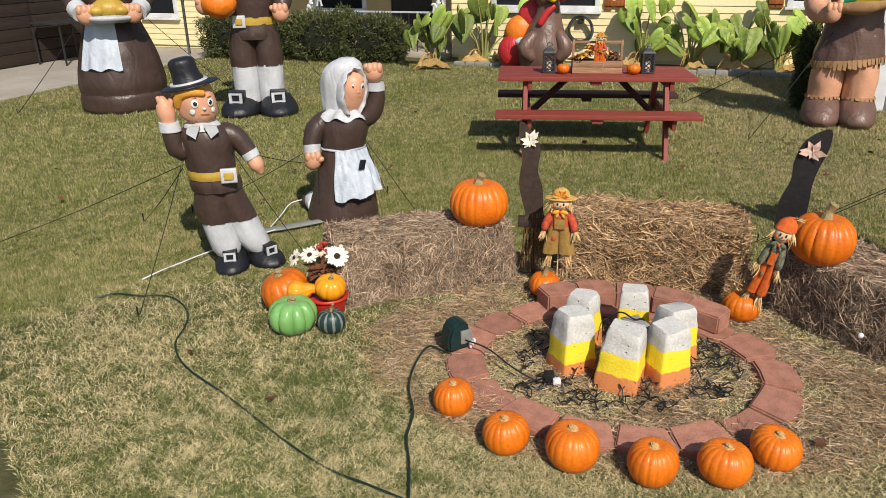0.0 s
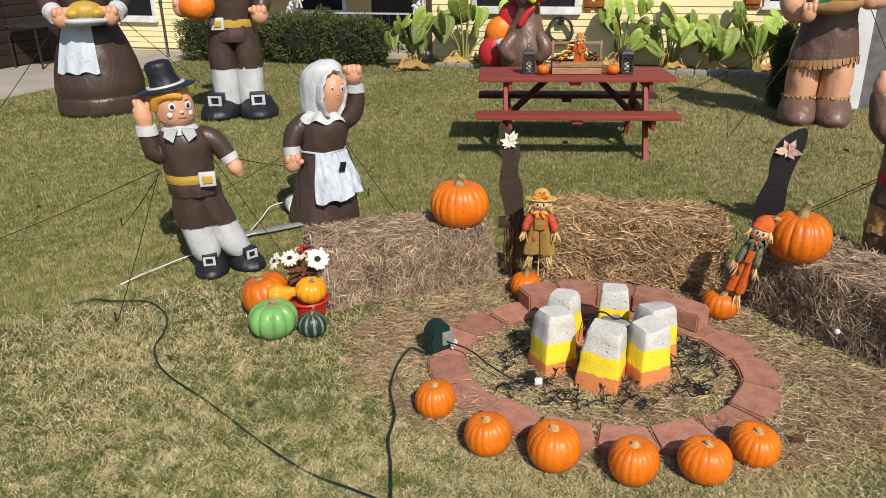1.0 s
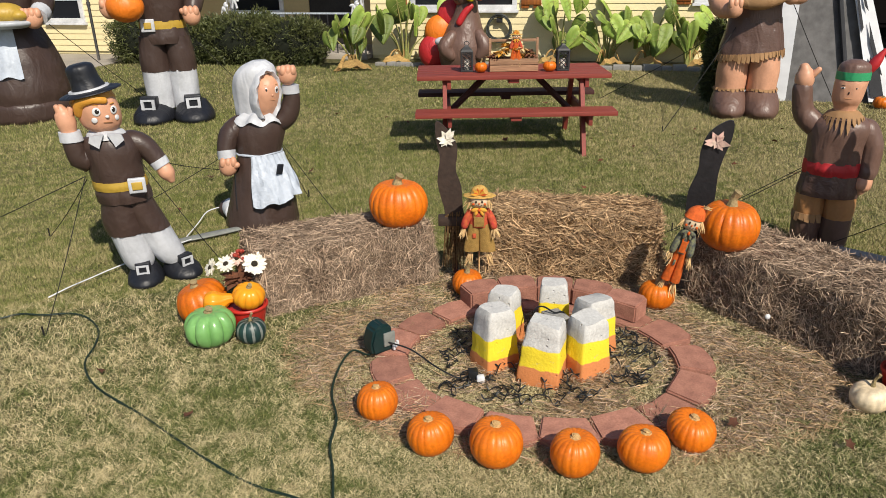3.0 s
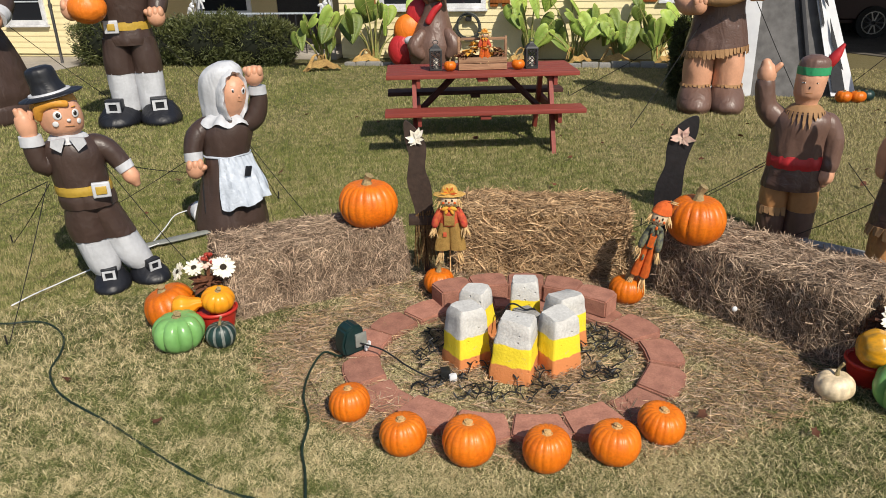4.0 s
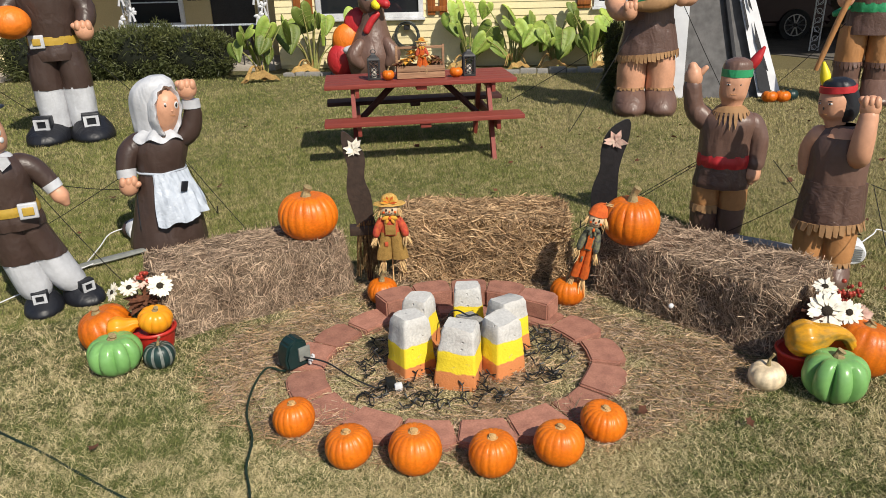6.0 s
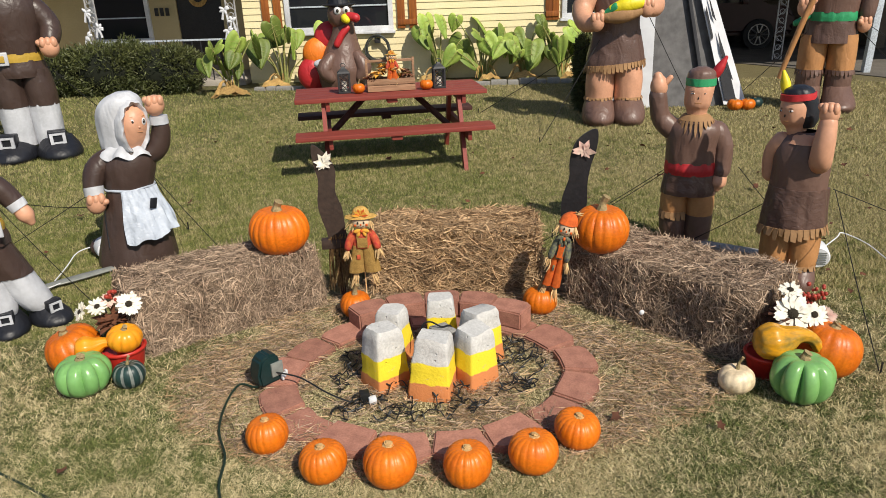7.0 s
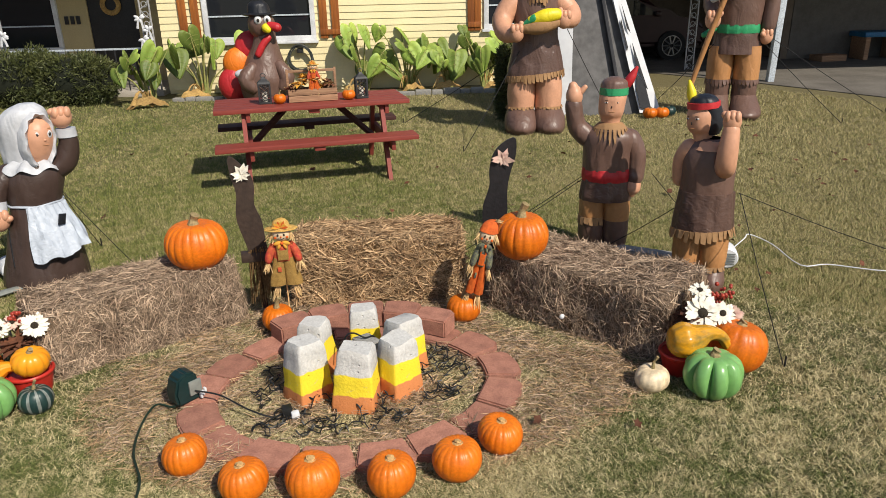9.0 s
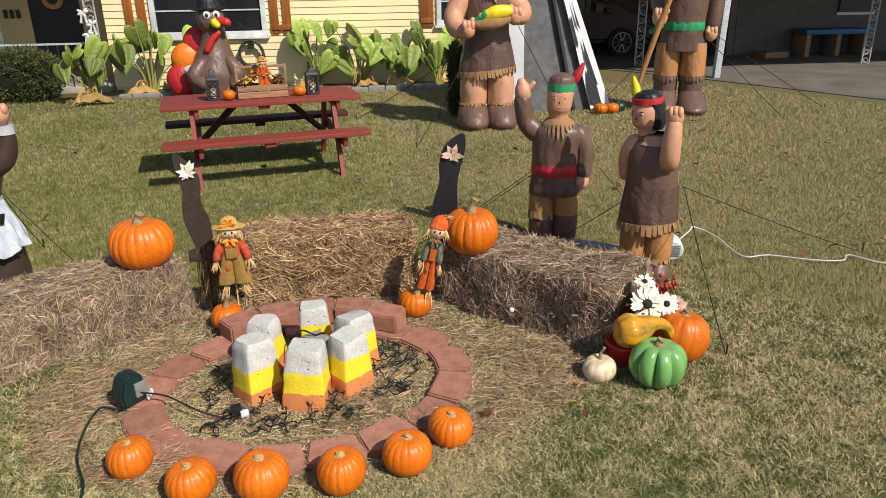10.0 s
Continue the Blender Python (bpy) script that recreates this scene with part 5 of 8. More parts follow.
puff(bm, [(0.06, 0.02, 0.95, 0.05, 0.07), (0.05, 0.022, 1.0, 0.082, 0.095), (0.036, 0.022, 1.09, 0.094, 0.104), (0.01, 0.015, 1.15, 0.103, 0.104), (0.0, 0.01, 1.20, 0.085, 0.085), (0, 0.01, 1.222, 0.04, 0.04)], BLA, 22)
puff(bm, [(0.0, 0.005, 1.135, 0.110, 0.110), (0.0, 0.005, 1.175, 0.108, 0.108)], RED, 24)
face(bm, (-0.018, -0.010, 1.055), (0.096, 0.10, 0.10), big=False, turn=-34)
limb(bm, [(-0.075, 0.03, 1.16, 0.02), (-0.085, 0.04, 1.23, 0.034), (-0.10, 0.05, 1.31, 0.012)], YEL, 10)
bmesh.ops.transform(bm, matrix=Matrix.Translation((-0.055, 0, 0.92)) @ Matrix.Rotation(radians(-5), 4, "Y") @ Matrix.Diagonal((0.90, 0.90, 0.85, 1)) @ Matrix.Translation((0, 0, -0.92)), verts=[v for v in bm.verts if v not in before])
limb(bm, [(0.10, -0.03, 0.86, 0.06), (0.10, -0.12, 0.785, 0.066), (0.105, -0.15, 0.88, 0.064), (0.110, -0.14, 0.97, 0.055), (0.112, -0.13, 1.01, 0.05)], SKI)
fist(bm, (0.110, -0.13, 1.05), 0.056, thumb=(-1, 0, 0.4))
limb(bm, [(-0.13, 0.0, 0.86, 0.06), (-0.175, 0.03, 0.78, 0.055), (-0.175, 0.05, 0.66, 0.05)], SKI)
figure(bm, pose(3.15, 3.32, 0.0, 0, 0, -42) @ Matrix.Diagonal((0.9, 0.9, 1.0, 1)), "inflatable girl in fringed brown dress with yellow feather, waving", SMALL)

# tall woman in brown dress carrying a platter
bm = bmesh.new()
puff(bm, [(0, 0, 0.0, 0.50, 0.46), (0, 0, 0.06, 0.535, 0.49), (0, 0, 0.19, 0.53, 0.485), (0, 0, 0.235, 0.505, 0.465)], BRO, 36)
puff(bm, [(0, 0, 0.22, 0.51, 0.465), (0, 0, 0.36, 0.525, 0.48), (0, 0, 0.60, 0.485, 0.445), (0, 0, 0.85, 0.41, 0.38), (0, 0, 1.08, 0.32, 0.30), (0, 0, 1.2, 0.27, 0.26)], BRO, 36, pleat=0.006, folds=10)
puff(bm, [(0, 0, 1.18, 0.28, 0.26), (0, 0, 1.4, 0.32, 0.28), (0, 0, 1.62, 0.34, 0.28), (0, 0, 1.74, 0.26, 0.22), (0, 0, 1.8, 0.12, 0.12)], BRO, 28)
puff(bm, [(0, -0.02, 1.7, 0.27, 0.24), (0, 0, 1.78, 0.2, 0.18), (0, 0, 1.84, 0.12, 0.12)], WHI, 24, pleat=0.08, folds=6)
puff(bm, [(0, 0, 1.78, 0.12, 0.12), (0, 0, 1.88, 0.19, 0.18), (0, 0, 2.05, 0.21, 0.2), (0, 0, 2.2, 0.16, 0.16)], SKI, 22)
puff(bm, [(0, 0.07, 1.8, 0.2, 0.16), (0, 0.06, 1.98, 0.25, 0.21), (0, 0.04, 2.2, 0.23, 0.2), (0, 0.02, 2.34, 0.08, 0.08)], WHI, 24)
for s in (-1, 1):
    limb(bm, [(s * 0.28, 0, 1.6, 0.13), (s * 0.40, -0.12, 1.40, 0.125), (s * 0.36, -0.30, 1.26, 0.11)], BRO)
    tube(bm, [(s * 0.36, -0.30, 1.26, 0.115), (s * 0.31, -0.42, 1.21, 0.105)], WHI, 16)
    fist(bm, (s * 0.26, -0.50, 1.20), 0.105, thumb=(-s, 0, 0.5))
puff(bm, [(0, -0.46, 1.10, 0.17, 0.13), (0, -0.46, 1.13, 0.26, 0.2), (0, -0.46, 1.17, 0.27, 0.21), (0, -0.46, 1.19, 0.2, 0.16)], SIL, 26)
ball(bm, (0, -0.46, 1.26), (0.20, 0.16, 0.12), GOL)
for s in (-1, 1):
    ball(bm, (s * 0.13, -0.55, 1.24), (0.09, 0.08, 0.06), GOL)
grid = []
for j in range(12):
    v = j / 11
    row = []
    for i in range(15):
        a = radians(-148 + 62 * i / 14)
        r = 0.30 + 0.175 * v ** 0.8 + 0.015 * math.sin(i * 1.3 + v * 2) * v
        row.append(bm.verts.new((r * 1.06 * math.cos(a), r * math.sin(a) - 0.015, 1.17 - 0.62 * v - 0.02 * math.sin(i * 1.1) * v)))
    grid.append(row)
for j in range(11):
    for i in range(14):
        bm.faces.new((grid[j][i], grid[j][i + 1], grid[j + 1][i + 1], grid[j + 1][i])).material_index = APR
figure(bm, pose(-4.12, 9.35, 0, 0, 0, 22), "tall inflatable woman in brown dress and white apron holding a platter", LARGE)

# tall man with belt and white stockings
bm = bmesh.new()
shoe(bm, -0.235, -0.05, 0.42, turn=-14)
shoe(bm, 0.215, -0.09, 0.42, turn=4)
for x in (-0.15, 0.145):
    puff(bm, [(x, 0.02, 0.15, 0.15, 0.16), (x, 0.02, 0.3, 0.158, 0.17), (x, 0.02, 0.60, 0.162, 0.175)], WHI, 22)
    puff(bm, [(x, 0.02, 0.585, 0.165, 0.18), (x, 0.02, 0.75, 0.165, 0.185), (x * 0.9, 0.02, 0.98, 0.15, 0.18)], BRO, 22)
puff(bm, [(0, 0.02, 0.90, 0.265, 0.215), (0, 0.02, 0.97, 0.272, 0.22), (0, 0.02, 1.08, 0.25, 0.205)], BRO, 34, pleat=0.015, folds=12)
puff(bm, [(0, 0.02, 1.065, 0.255, 0.21), (0, 0.02, 1.11, 0.258, 0.213), (0, 0.02, 1.155, 0.255, 0.21)], GOL, 28)
box(bm, -0.22, -0.21, 1.04, -0.07, -0.165, 1.18, 0.01, WHI)
box(bm, -0.185, -0.222, 1.075, -0.105, -0.205, 1.145, 0.004, GOL)
puff(bm, [(0, 0.02, 1.145, 0.255, 0.21), (0, 0.02, 1.35, 0.28, 0.23), (0, 0.02, 1.6, 0.32, 0.24), (0, 0.02, 1.74, 0.26, 0.2), (0, 0.02, 1.82, 0.12, 0.12)], BRO, 28)
puff(bm, [(0, 0, 1.74, 0.2, 0.19), (0, 0, 1.82, 0.12, 0.12)], WHI, 20, pleat=0.1, folds=4)
puff(bm, [(0, 0, 1.78, 0.12, 0.12), (0, 0, 1.88, 0.2, 0.19), (0, 0, 2.1, 0.21, 0.2), (0, 0, 2.2, 0.15, 0.15)], SKI, 22)
puff(bm, [(0, 0, 2.17, 0.25, 0.24), (0, 0, 2.2, 0.35, 0.34), (0, 0, 2.22, 0.24, 0.23)], BLA, 28)
puff(bm, [(0, 0, 2.2, 0.21, 0.2), (0, 0, 2.4, 0.18, 0.17), (0, 0, 2.5, 0.1, 0.1)], BLA, 24)
limb(bm, [(-0.27, 0.02, 1.6, 0.12), (-0.40, -0.05, 1.42, 0.115), (-0.48, -0.2, 1.33, 0.10)], BRO)
fist(bm, (-0.50, -0.28, 1.31), 0.10, thumb=(1, 0, 0.2))
ball(bm, (-0.33, -0.32, 1.33), (0.20, 0.18, 0.17), ORA, None, 20, 14)
limb(bm, [(0.27, 0.02, 1.6, 0.12), (0.38, 0, 1.42, 0.115), (0.36, -0.1, 1.28, 0.10)], BRO)
fist(bm, (0.34, -0.15, 1.2), 0.10, thumb=(-1, 0, 0.2))
figure(bm, pose(-2.26, 8.95, 0, 0, 0, 10), "tall inflatable man in brown coat, gold belt and white stockings", LARGE)

# tall woman with corn basket
bm = bmesh.new()
for x in (-0.19, 0.19):
    puff(bm, [(x, -0.08, 0, 0.19, 0.26), (x, -0.1, 0.08, 0.215, 0.30), (x, -0.07, 0.2, 0.205, 0.25), (x, 0, 0.31, 0.17, 0.17)], BR2, 22)
    puff(bm, [(x * 0.95, 0, 0.29, 0.175, 0.18), (x * 0.95, 0, 0.5, 0.185, 0.2), (x * 0.9, 0, 0.76, 0.172, 0.2)], SKI, 22)
    fringe(bm, 0.18, 0.19, 0.325, 22, 0.035, FRI, x, 0)
puff(bm, [(0, 0, 0.70, 0.375, 0.265), (0, 0, 0.78, 0.37, 0.26), (0, 0, 0.95, 0.33, 0.24), (0, 0, 1.1, 0.30, 0.225)], SKT, 34, pleat=0.02, folds=9)
fringe(bm, 0.385, 0.275, 0.73, 48, 0.09, slope=0.035)
puff(bm, [(0, 0, 1.05, 0.30, 0.225), (0, 0, 1.25, 0.285, 0.22), (0, 0, 1.5, 0.31, 0.23), (0, 0, 1.68, 0.26, 0.2), (0, 0, 1.78, 0.12, 0.12)], BR2, 28)
fringe(bm, 0.15, 0.12, 1.66, 9, 0.14, FRI, 0, -0.13, radians(190), radians(350))
puff(bm, [(0, 0, 1.72, 0.12, 0.12), (0, 0, 1.84, 0.19, 0.19), (0, 0, 2.05, 0.2, 0.2), (0, 0, 2.15, 0.15, 0.15)], SKI, 22)
puff(bm, [(0, 0.08, 1.5, 0.18, 0.1), (0, 0.07, 1.85, 0.23, 0.18), (0, 0.04, 2.15, 0.22, 0.2), (0, 0.02, 2.28, 0.08, 0.08)], BLA, 24)
limb(bm, [(-0.30, 0, 1.56, 0.13), (-0.44, -0.04, 1.36, 0.135), (-0.42, -0.2, 1.22, 0.115), (-0.33, -0.33, 1.20, 0.09)], SKI)
fist(bm, (-0.29, -0.38, 1.22), 0.095, thumb=(0.6, 0, 0.8))
limb(bm, [(0.30, 0, 1.56, 0.13), (0.43, -0.04, 1.42, 0.13), (0.42, -0.2, 1.36, 0.115), (0.34, -0.33, 1.35, 0.09)], SKI)
fist(bm, (0.30, -0.38, 1.36), 0.095, thumb=(-0.6, 0, 0.8))
limb(bm, [(-0.18, -0.40, 1.27, 0.06), (0.0, -0.42, 1.29, 0.09), (0.2, -0.40, 1.33, 0.06)], FRI)
limb(bm, [(-0.12, -0.42, 1.36, 0.05), (0.05, -0.43, 1.40, 0.085), (0.2, -0.42, 1.42, 0.07)], YEL)
limb(bm, [(-0.19, -0.40, 1.32, 0.03), (-0.08, -0.44, 1.38, 0.05)], GRN)
figure(bm, pose(4.45, 8.07, 0, 0, 0, -20) @ Matrix.Diagonal((0.93, 0.93, 1.0, 1)), "tall inflatable woman in fringed brown dress holding a corn basket", LARGE)

# tall man with green sash and staff
bm = bmesh.new()
for x in (-0.17, 0.17):
    puff(bm, [(x * 1.2, -0.12, 0, 0.18, 0.28), (x * 1.2, -0.14, 0.08, 0.205, 0.32), (x * 1.1, -0.06, 0.2, 0.175, 0.22), (x, 0, 0.28, 0.155, 0.16)], BR2, 22)
    puff(bm, [(x, 0, 0.26, 0.158, 0.165), (x, 0, 0.42, 0.162, 0.17)], BR2, 22)
    puff(bm, [(x, 0, 0.41, 0.165, 0.175), (x, 0, 0.6, 0.17, 0.185), (x * 0.95, 0, 0.85, 0.165, 0.18)], TAN, 22)
    fringe(bm, 0.172, 0.182, 0.46, 22, 0.07, BR2, x, 0)
puff(bm, [(0, 0, 0.76, 0.315, 0.235), (0, 0, 0.82, 0.31, 0.23), (0, 0, 1.02, 0.285, 0.215)], SKT, 34, pleat=0.018, folds=11)
puff(bm, [(0, 0, 1.0, 0.288, 0.22), (0, 0, 1.05, 0.292, 0.224), (0, 0, 1.10, 0.285, 0.22)], GRN, 28, pleat=0.012, folds=15)
puff(bm, [(0, 0, 1.09, 0.285, 0.22), (0, 0, 1.3, 0.30, 0.23), (0, 0, 1.55, 0.33, 0.24), (0, 0, 1.7, 0.26, 0.2), (0, 0, 1.78, 0.12, 0.12)], BR2, 28)
fringe(bm, 0.15, 0.12, 1.6, 9, 0.14, FRI, 0, -0.14, radians(190), radians(350))
puff(bm, [(0, 0, 1.74, 0.12, 0.12), (0, 0, 1.86, 0.19, 0.19), (0, 0, 2.1, 0.2, 0.2), (0, 0, 2.2, 0.12, 0.12)], SKI, 22)
puff(bm, [(0, 0.07, 1.75, 0.18, 0.14), (0, 0.05, 2.0, 0.23, 0.19), (0, 0.03, 2.2, 0.2, 0.18), (0, 0.02, 2.3, 0.08, 0.08)], BLA, 24)
limb(bm, [(-0.29, 0, 1.55, 0.115), (-0.36, -0.06, 1.38, 0.115), (-0.34, -0.2, 1.26, 0.095)], BR2)
fist(bm, (-0.33, -0.27, 1.16), 0.10, thumb=(1, 0, 0.4))
limb(bm, [(0.30, 0, 1.55, 0.115), (0.38, 0, 1.34, 0.105), (0.37, -0.03, 1.08, 0.095)], BR2)
fist(bm, (0.36, -0.05, 0.96), 0.085, thumb=(-0.5, -0.5, 0))
limb(bm, [(-0.52, -0.32, 0.42, 0.03), (-0.38, -0.34, 0.9, 0.036), (-0.22, -0.34, 1.38, 0.036), (-0.20, -0.34, 1.45, 0.036)], TAN, 12)
limb(bm, [(-0.35, -0.34, 1.40, 0.05), (-0.15, -0.34, 1.52, 0.07)], SIL)
limb(bm, [(-0.28, -0.1, 1.05, 0.03), (-0.42, -0.14, 0.98, 0.035)], GRN, 8)
figure(bm, pose(7.24, 7.78, 0, 0, 0, -38) @ Matrix.Diagonal((0.98, 0.98, 1.09, 1)), "tall inflatable man in fringed brown tunic with green sash and staff", LARGE)

# turkey with a black hat
bm = bmesh.new()
for x, z, k, r, y in ((-0.46, 0.30, RED, 0.30, 0.12), (-0.36, 0.64, ORA, 0.28, 0.16), (-0.12, 0.88, RED, 0.30, 0.2), (0.12, 0.92, RED, 0.22, 0.24)):
    ball(bm, (x, y, z), (r, r * 0.6, r), k, None, 18, 12)
puff(bm, [(0.05, 0, 0.0, 0.30, 0.28), (0.05, -0.02, 0.1, 0.40, 0.36), (0.06, -0.03, 0.4, 0.42, 0.40), (0.09, -0.02, 0.7, 0.32, 0.32), (0.12, -0.05, 0.95, 0.22, 0.22), (0.14, -0.08, 1.15, 0.17, 0.18)], BR2, 28)
ball(bm, (0.10, -0.10, 1.28), (0.23, 0.22, 0.24), BR2, None, 20, 14)
for s in (-1, 1):
    ball(bm, (0.13 + s * 0.075, -0.29, 1.36), (0.065, 0.05, 0.07), EYW)
    ball(bm, (0.13 + s * 0.075, -0.335, 1.36), (0.025, 0.02, 0.03), EYD)
limb(bm, [(0.17, -0.33, 1.24, 0.075), (0.20, -0.38, 1.21, 0.06)], YEL)
limb(bm, [(0.24, -0.33, 1.28, 0.06), (0.36, -0.38, 1.24, 0.075)], RED)
limb(bm, [(0.20, -0.30, 1.08, 0.05), (0.10, -0.30, 0.98, 0.06), (0.0, -0.30, 0.82, 0.06)], RED)
puff(bm, [(0.08, -0.06, 1.42, 0.22, 0.21), (0.08, -0.06, 1.45, 0.30, 0.28), (0.08, -0.06, 1.47, 0.22, 0.2)], BLA, 26)
puff(bm, [(0.08, -0.06, 1.46, 0.2, 0.19), (0.07, -0.06, 1.6, 0.17, 0.16), (0.07, -0.06, 1.66, 0.1, 0.1)], BLA, 24)
limb(bm, [(-0.12, -0.28, 0.60, 0.10), (-0.25, -0.34, 0.42, 0.14), (-0.15, -0.36, 0.28, 0.1)], BR2)
limb(bm, [(0.33, -0.25, 0.62, 0.10), (0.44, -0.30, 0.42, 0.14), (0.36, -0.32, 0.28, 0.1)], BR2)
ball(bm, (-0.30, -0.2, 0.50), (0.14, 0.1, 0.08), WHI)
bmesh.ops.recalc_face_normals(bm, faces=bm.faces)
solo("inflatable_turkey", bm, FIG, pose(1.60, 12.25, 0, 0, 0, -8) @ Matrix.Diagonal((0.93, 0.93, 0.95, 1)), "inflatable turkey with red and orange tail and black hat", "inflatable decoration", LARGE, angle=60)


# ---- gourd displays at the ends of the bales ----
def daisy(name, x, y, z, r, tilt, label, petals=13, material=PETAL, rz=0):
    f = thing(name, pose(x, y, z, tilt, 0, rz), label, "artificial flower", "artificial flowers")
    bm = bmesh.new()
    for lay in range(2):
        for i in range(petals):
            a = 2 * math.pi * (i + lay * 0.5) / petals + rnd.uniform(-0.08, 0.08)
            q = r * rnd.uniform(0.85, 1.08)
            pts = [(0.22 * q, 0.0), (0.55 * q, 0.15 * q), (0.85 * q, 0.11 * q), (q, 0.0), (0.85 * q, -0.11 * q), (0.55 * q, -0.15 * q)]
            c, s = math.cos(a), math.sin(a)
            lift = rnd.uniform(-0.12, 0.2)
            top = [bm.verts.new((u * c - v * s, u * s + v * c, 0.004 * lay + lift * u - 0.25 * v * v / q + 0.0015)) for u, v in pts]
            low = [bm.verts.new(w.co - Vector((0, 0, 0.003))) for w in top]
            bm.faces.new(top)
            bm.faces.new(list(reversed(low)))
            for j in range(6):
                bm.faces.new((top[j], low[j], low[(j + 1) % 6], top[(j + 1) % 6]))
    part("petals", bm, material, f, angle=60)
    bm = bmesh.new()
    ball(bm, (0, 0, 0.006), (0.27 * r, 0.27 * r, 0.12 * r))
    part("centre", bm, FLOWER_EYE, f)
    bm = bmesh.new()
    tube(bm, [(0, 0, 0, 0.003), (0, 0, -0.06, 0.003), (0, 0.02, -0.12, 0.003)], 0, 6, 3)
    part("stalk", bm, EAR_STALK, f)
    return f


def berry_spray(x, y, z, n, spread):
    b = thing("berry_spray", pose(x, y, z), "spray of small red artificial berries among the flowers", "artificial berries")
    bm = bmesh.new()
    for i in range(n):
        p = Vector((rnd.gauss(0, spread), rnd.gauss(0, spread * 0.6), rnd.gauss(0, spread * 0.7)))
        ball(bm, p, rnd.uniform(0.008, 0.012), 0, None, 8, 6)
    tagged(part("berry_cluster", bm, BERRY, b), kind="stuff")
    bm = bmesh.new()
    for i in range(6):
        tube(bm, [(0, 0, -0.12, 0.003), (rnd.gauss(0, spread * 0.7), rnd.gauss(0, spread * 0.5), 0.0, 0.002)], 0, 5, 2)
    part("twigs", bm, LEAF_BROWN, b)


def leaf_tuft(x, y, z, n, spread, material=LEAF_BROWN):
    bm = bmesh.new()
    for i in range(n):
        a, e, q = rnd.uniform(0, 6.28), rnd.uniform(-0.3, 0.8), rnd.uniform(0.6, 1.2) * spread
        d = Vector((math.cos(a) * math.cos(e), math.sin(a) * math.cos(e) * 0.7, math.sin(e) * 0.7))
        s = d.cross(Vector((0, 0, 1))).normalized() * q * 0.25
        c = d * q * 0.55 + Vector((0, 0, 0.02))
        vs = [bm.verts.new(v) for v in (d * q * 0.1, c + s, d * q, c - s)]
        bm.faces.new(vs)
        bm.faces.new([bm.verts.new(v.co - Vector((0, 0, 0.002))) for v in reversed(vs)])
    solo("leaf_spray", bm, material, pose(x, y, z), "spray of dry brown artificial leaves under the flowers", "artificial leaves", smooth=False)


def pot(x, y, r, h, label):
    p = thing("flower_pot", pose(x, y, 0), label, "flower pot")
    bm = bmesh.new()
    stack(bm, [(0, 0, 0, r * 0.75, r * 0.75), (0, 0, h * 0.5, r * 0.88, r * 0.88), (0, 0, h * 0.85, r * 0.97, r * 0.97)], 0, 26)
    part("body", bm, RED_POT, p)
    bm = bmesh.new()
    rim = [(r * 0.98 + 0.008 * math.cos(t), h * 0.9 + 0.010 * math.sin(t)) for t in [2 * math.pi * i / 10 for i in range(10)]]
    rings = [[bm.verts.new((q * math.cos(2 * math.pi * i / 28), q * math.sin(2 * math.pi * i / 28), z)) for i in range(28)] for q, z in rim]
    bridge(bm, rings, 0, False, True)
    part("rim", bm, RED_POT, p)


def swan_gourd(x, y, z, m, material, label, size=1.0, neck=1.0):
    g = thing("gourd", pose(x, y, z) @ m, label, "gourd")
    bm = bmesh.new()
    pts = spline([(-0.085, 0, 0.0, 0.02), (-0.07, 0, 0.0, 0.056), (-0.02, 0, 0.002, 0.078), (0.04, 0, 0.012, 0.062), (0.10 * neck, 0, 0.035, 0.036), (0.16 * neck, 0, 0.02, 0.026), (0.20 * neck, 0, -0.03, 0.024), (0.215 * neck, 0, -0.055, 0.014)], 4)
    rings = []
    for i, (px, py, pz, r) in enumerate(pts):
        a, b = Vector(pts[max(0, i - 1)][:3]), Vector(pts[min(len(pts) - 1, i + 1)][:3])
        d = (b - a).normalized()
        s = Vector((0, 1, 0))
        u = d.cross(s)
        rings.append([bm.verts.new((Vector((px, py, pz)) + r * (0.96 + 0.10 * abs(math.sin(4 * t)) ** 0.6) * (s * math.cos(t) + u * math.sin(t))) * size) for t in [2 * math.pi * j / 32 for j in range(32)]])
    bridge(bm, rings, 0)
    bmesh.ops.recalc_face_normals(bm, faces=bm.faces)
    part("flesh", bm, material, g, angle=80)
    bm = bmesh.new()
    e = Vector(pts[-1][:3]) * size
    tube(bm, [(*e, 0.011 * size), (*(e + Vector((0.01, 0, -0.02)) * size), 0.008 * size), (*(e + Vector((0.025, 0, -0.03)) * size), 0.010 * size)], 0, 8, 3)
    part("stem", bm, STEM, g)


# beside the pilgrim boy
pumpkin("gourd", -0.743, 3.320, 0, 0.128, 0.20, 9, GOURD_GREEN, "glossy green ribbed gourd on the grass", "gourd", "", 0.02, 0.26)
pumpkin("gourd", -0.543, 3.310, 0, 0.074, 0.135, 10, GOURD_DARK, "small dark green gourd with pale stripes", "gourd", "", 0.045, 0.07, stripe=GOURD_STRIPE, stem_r=0.1)
pumpkin("pumpkin", -0.788, 3.560, 0, 0.135, 0.25, 13, PUMPKIN, "orange pumpkin behind the green gourd", "pumpkin", "", 0.03, 0.06, (0, -18, 0))
pot(-0.588, 3.510, 0.105, 0.13, "red flower pot between gourds and hay bale")
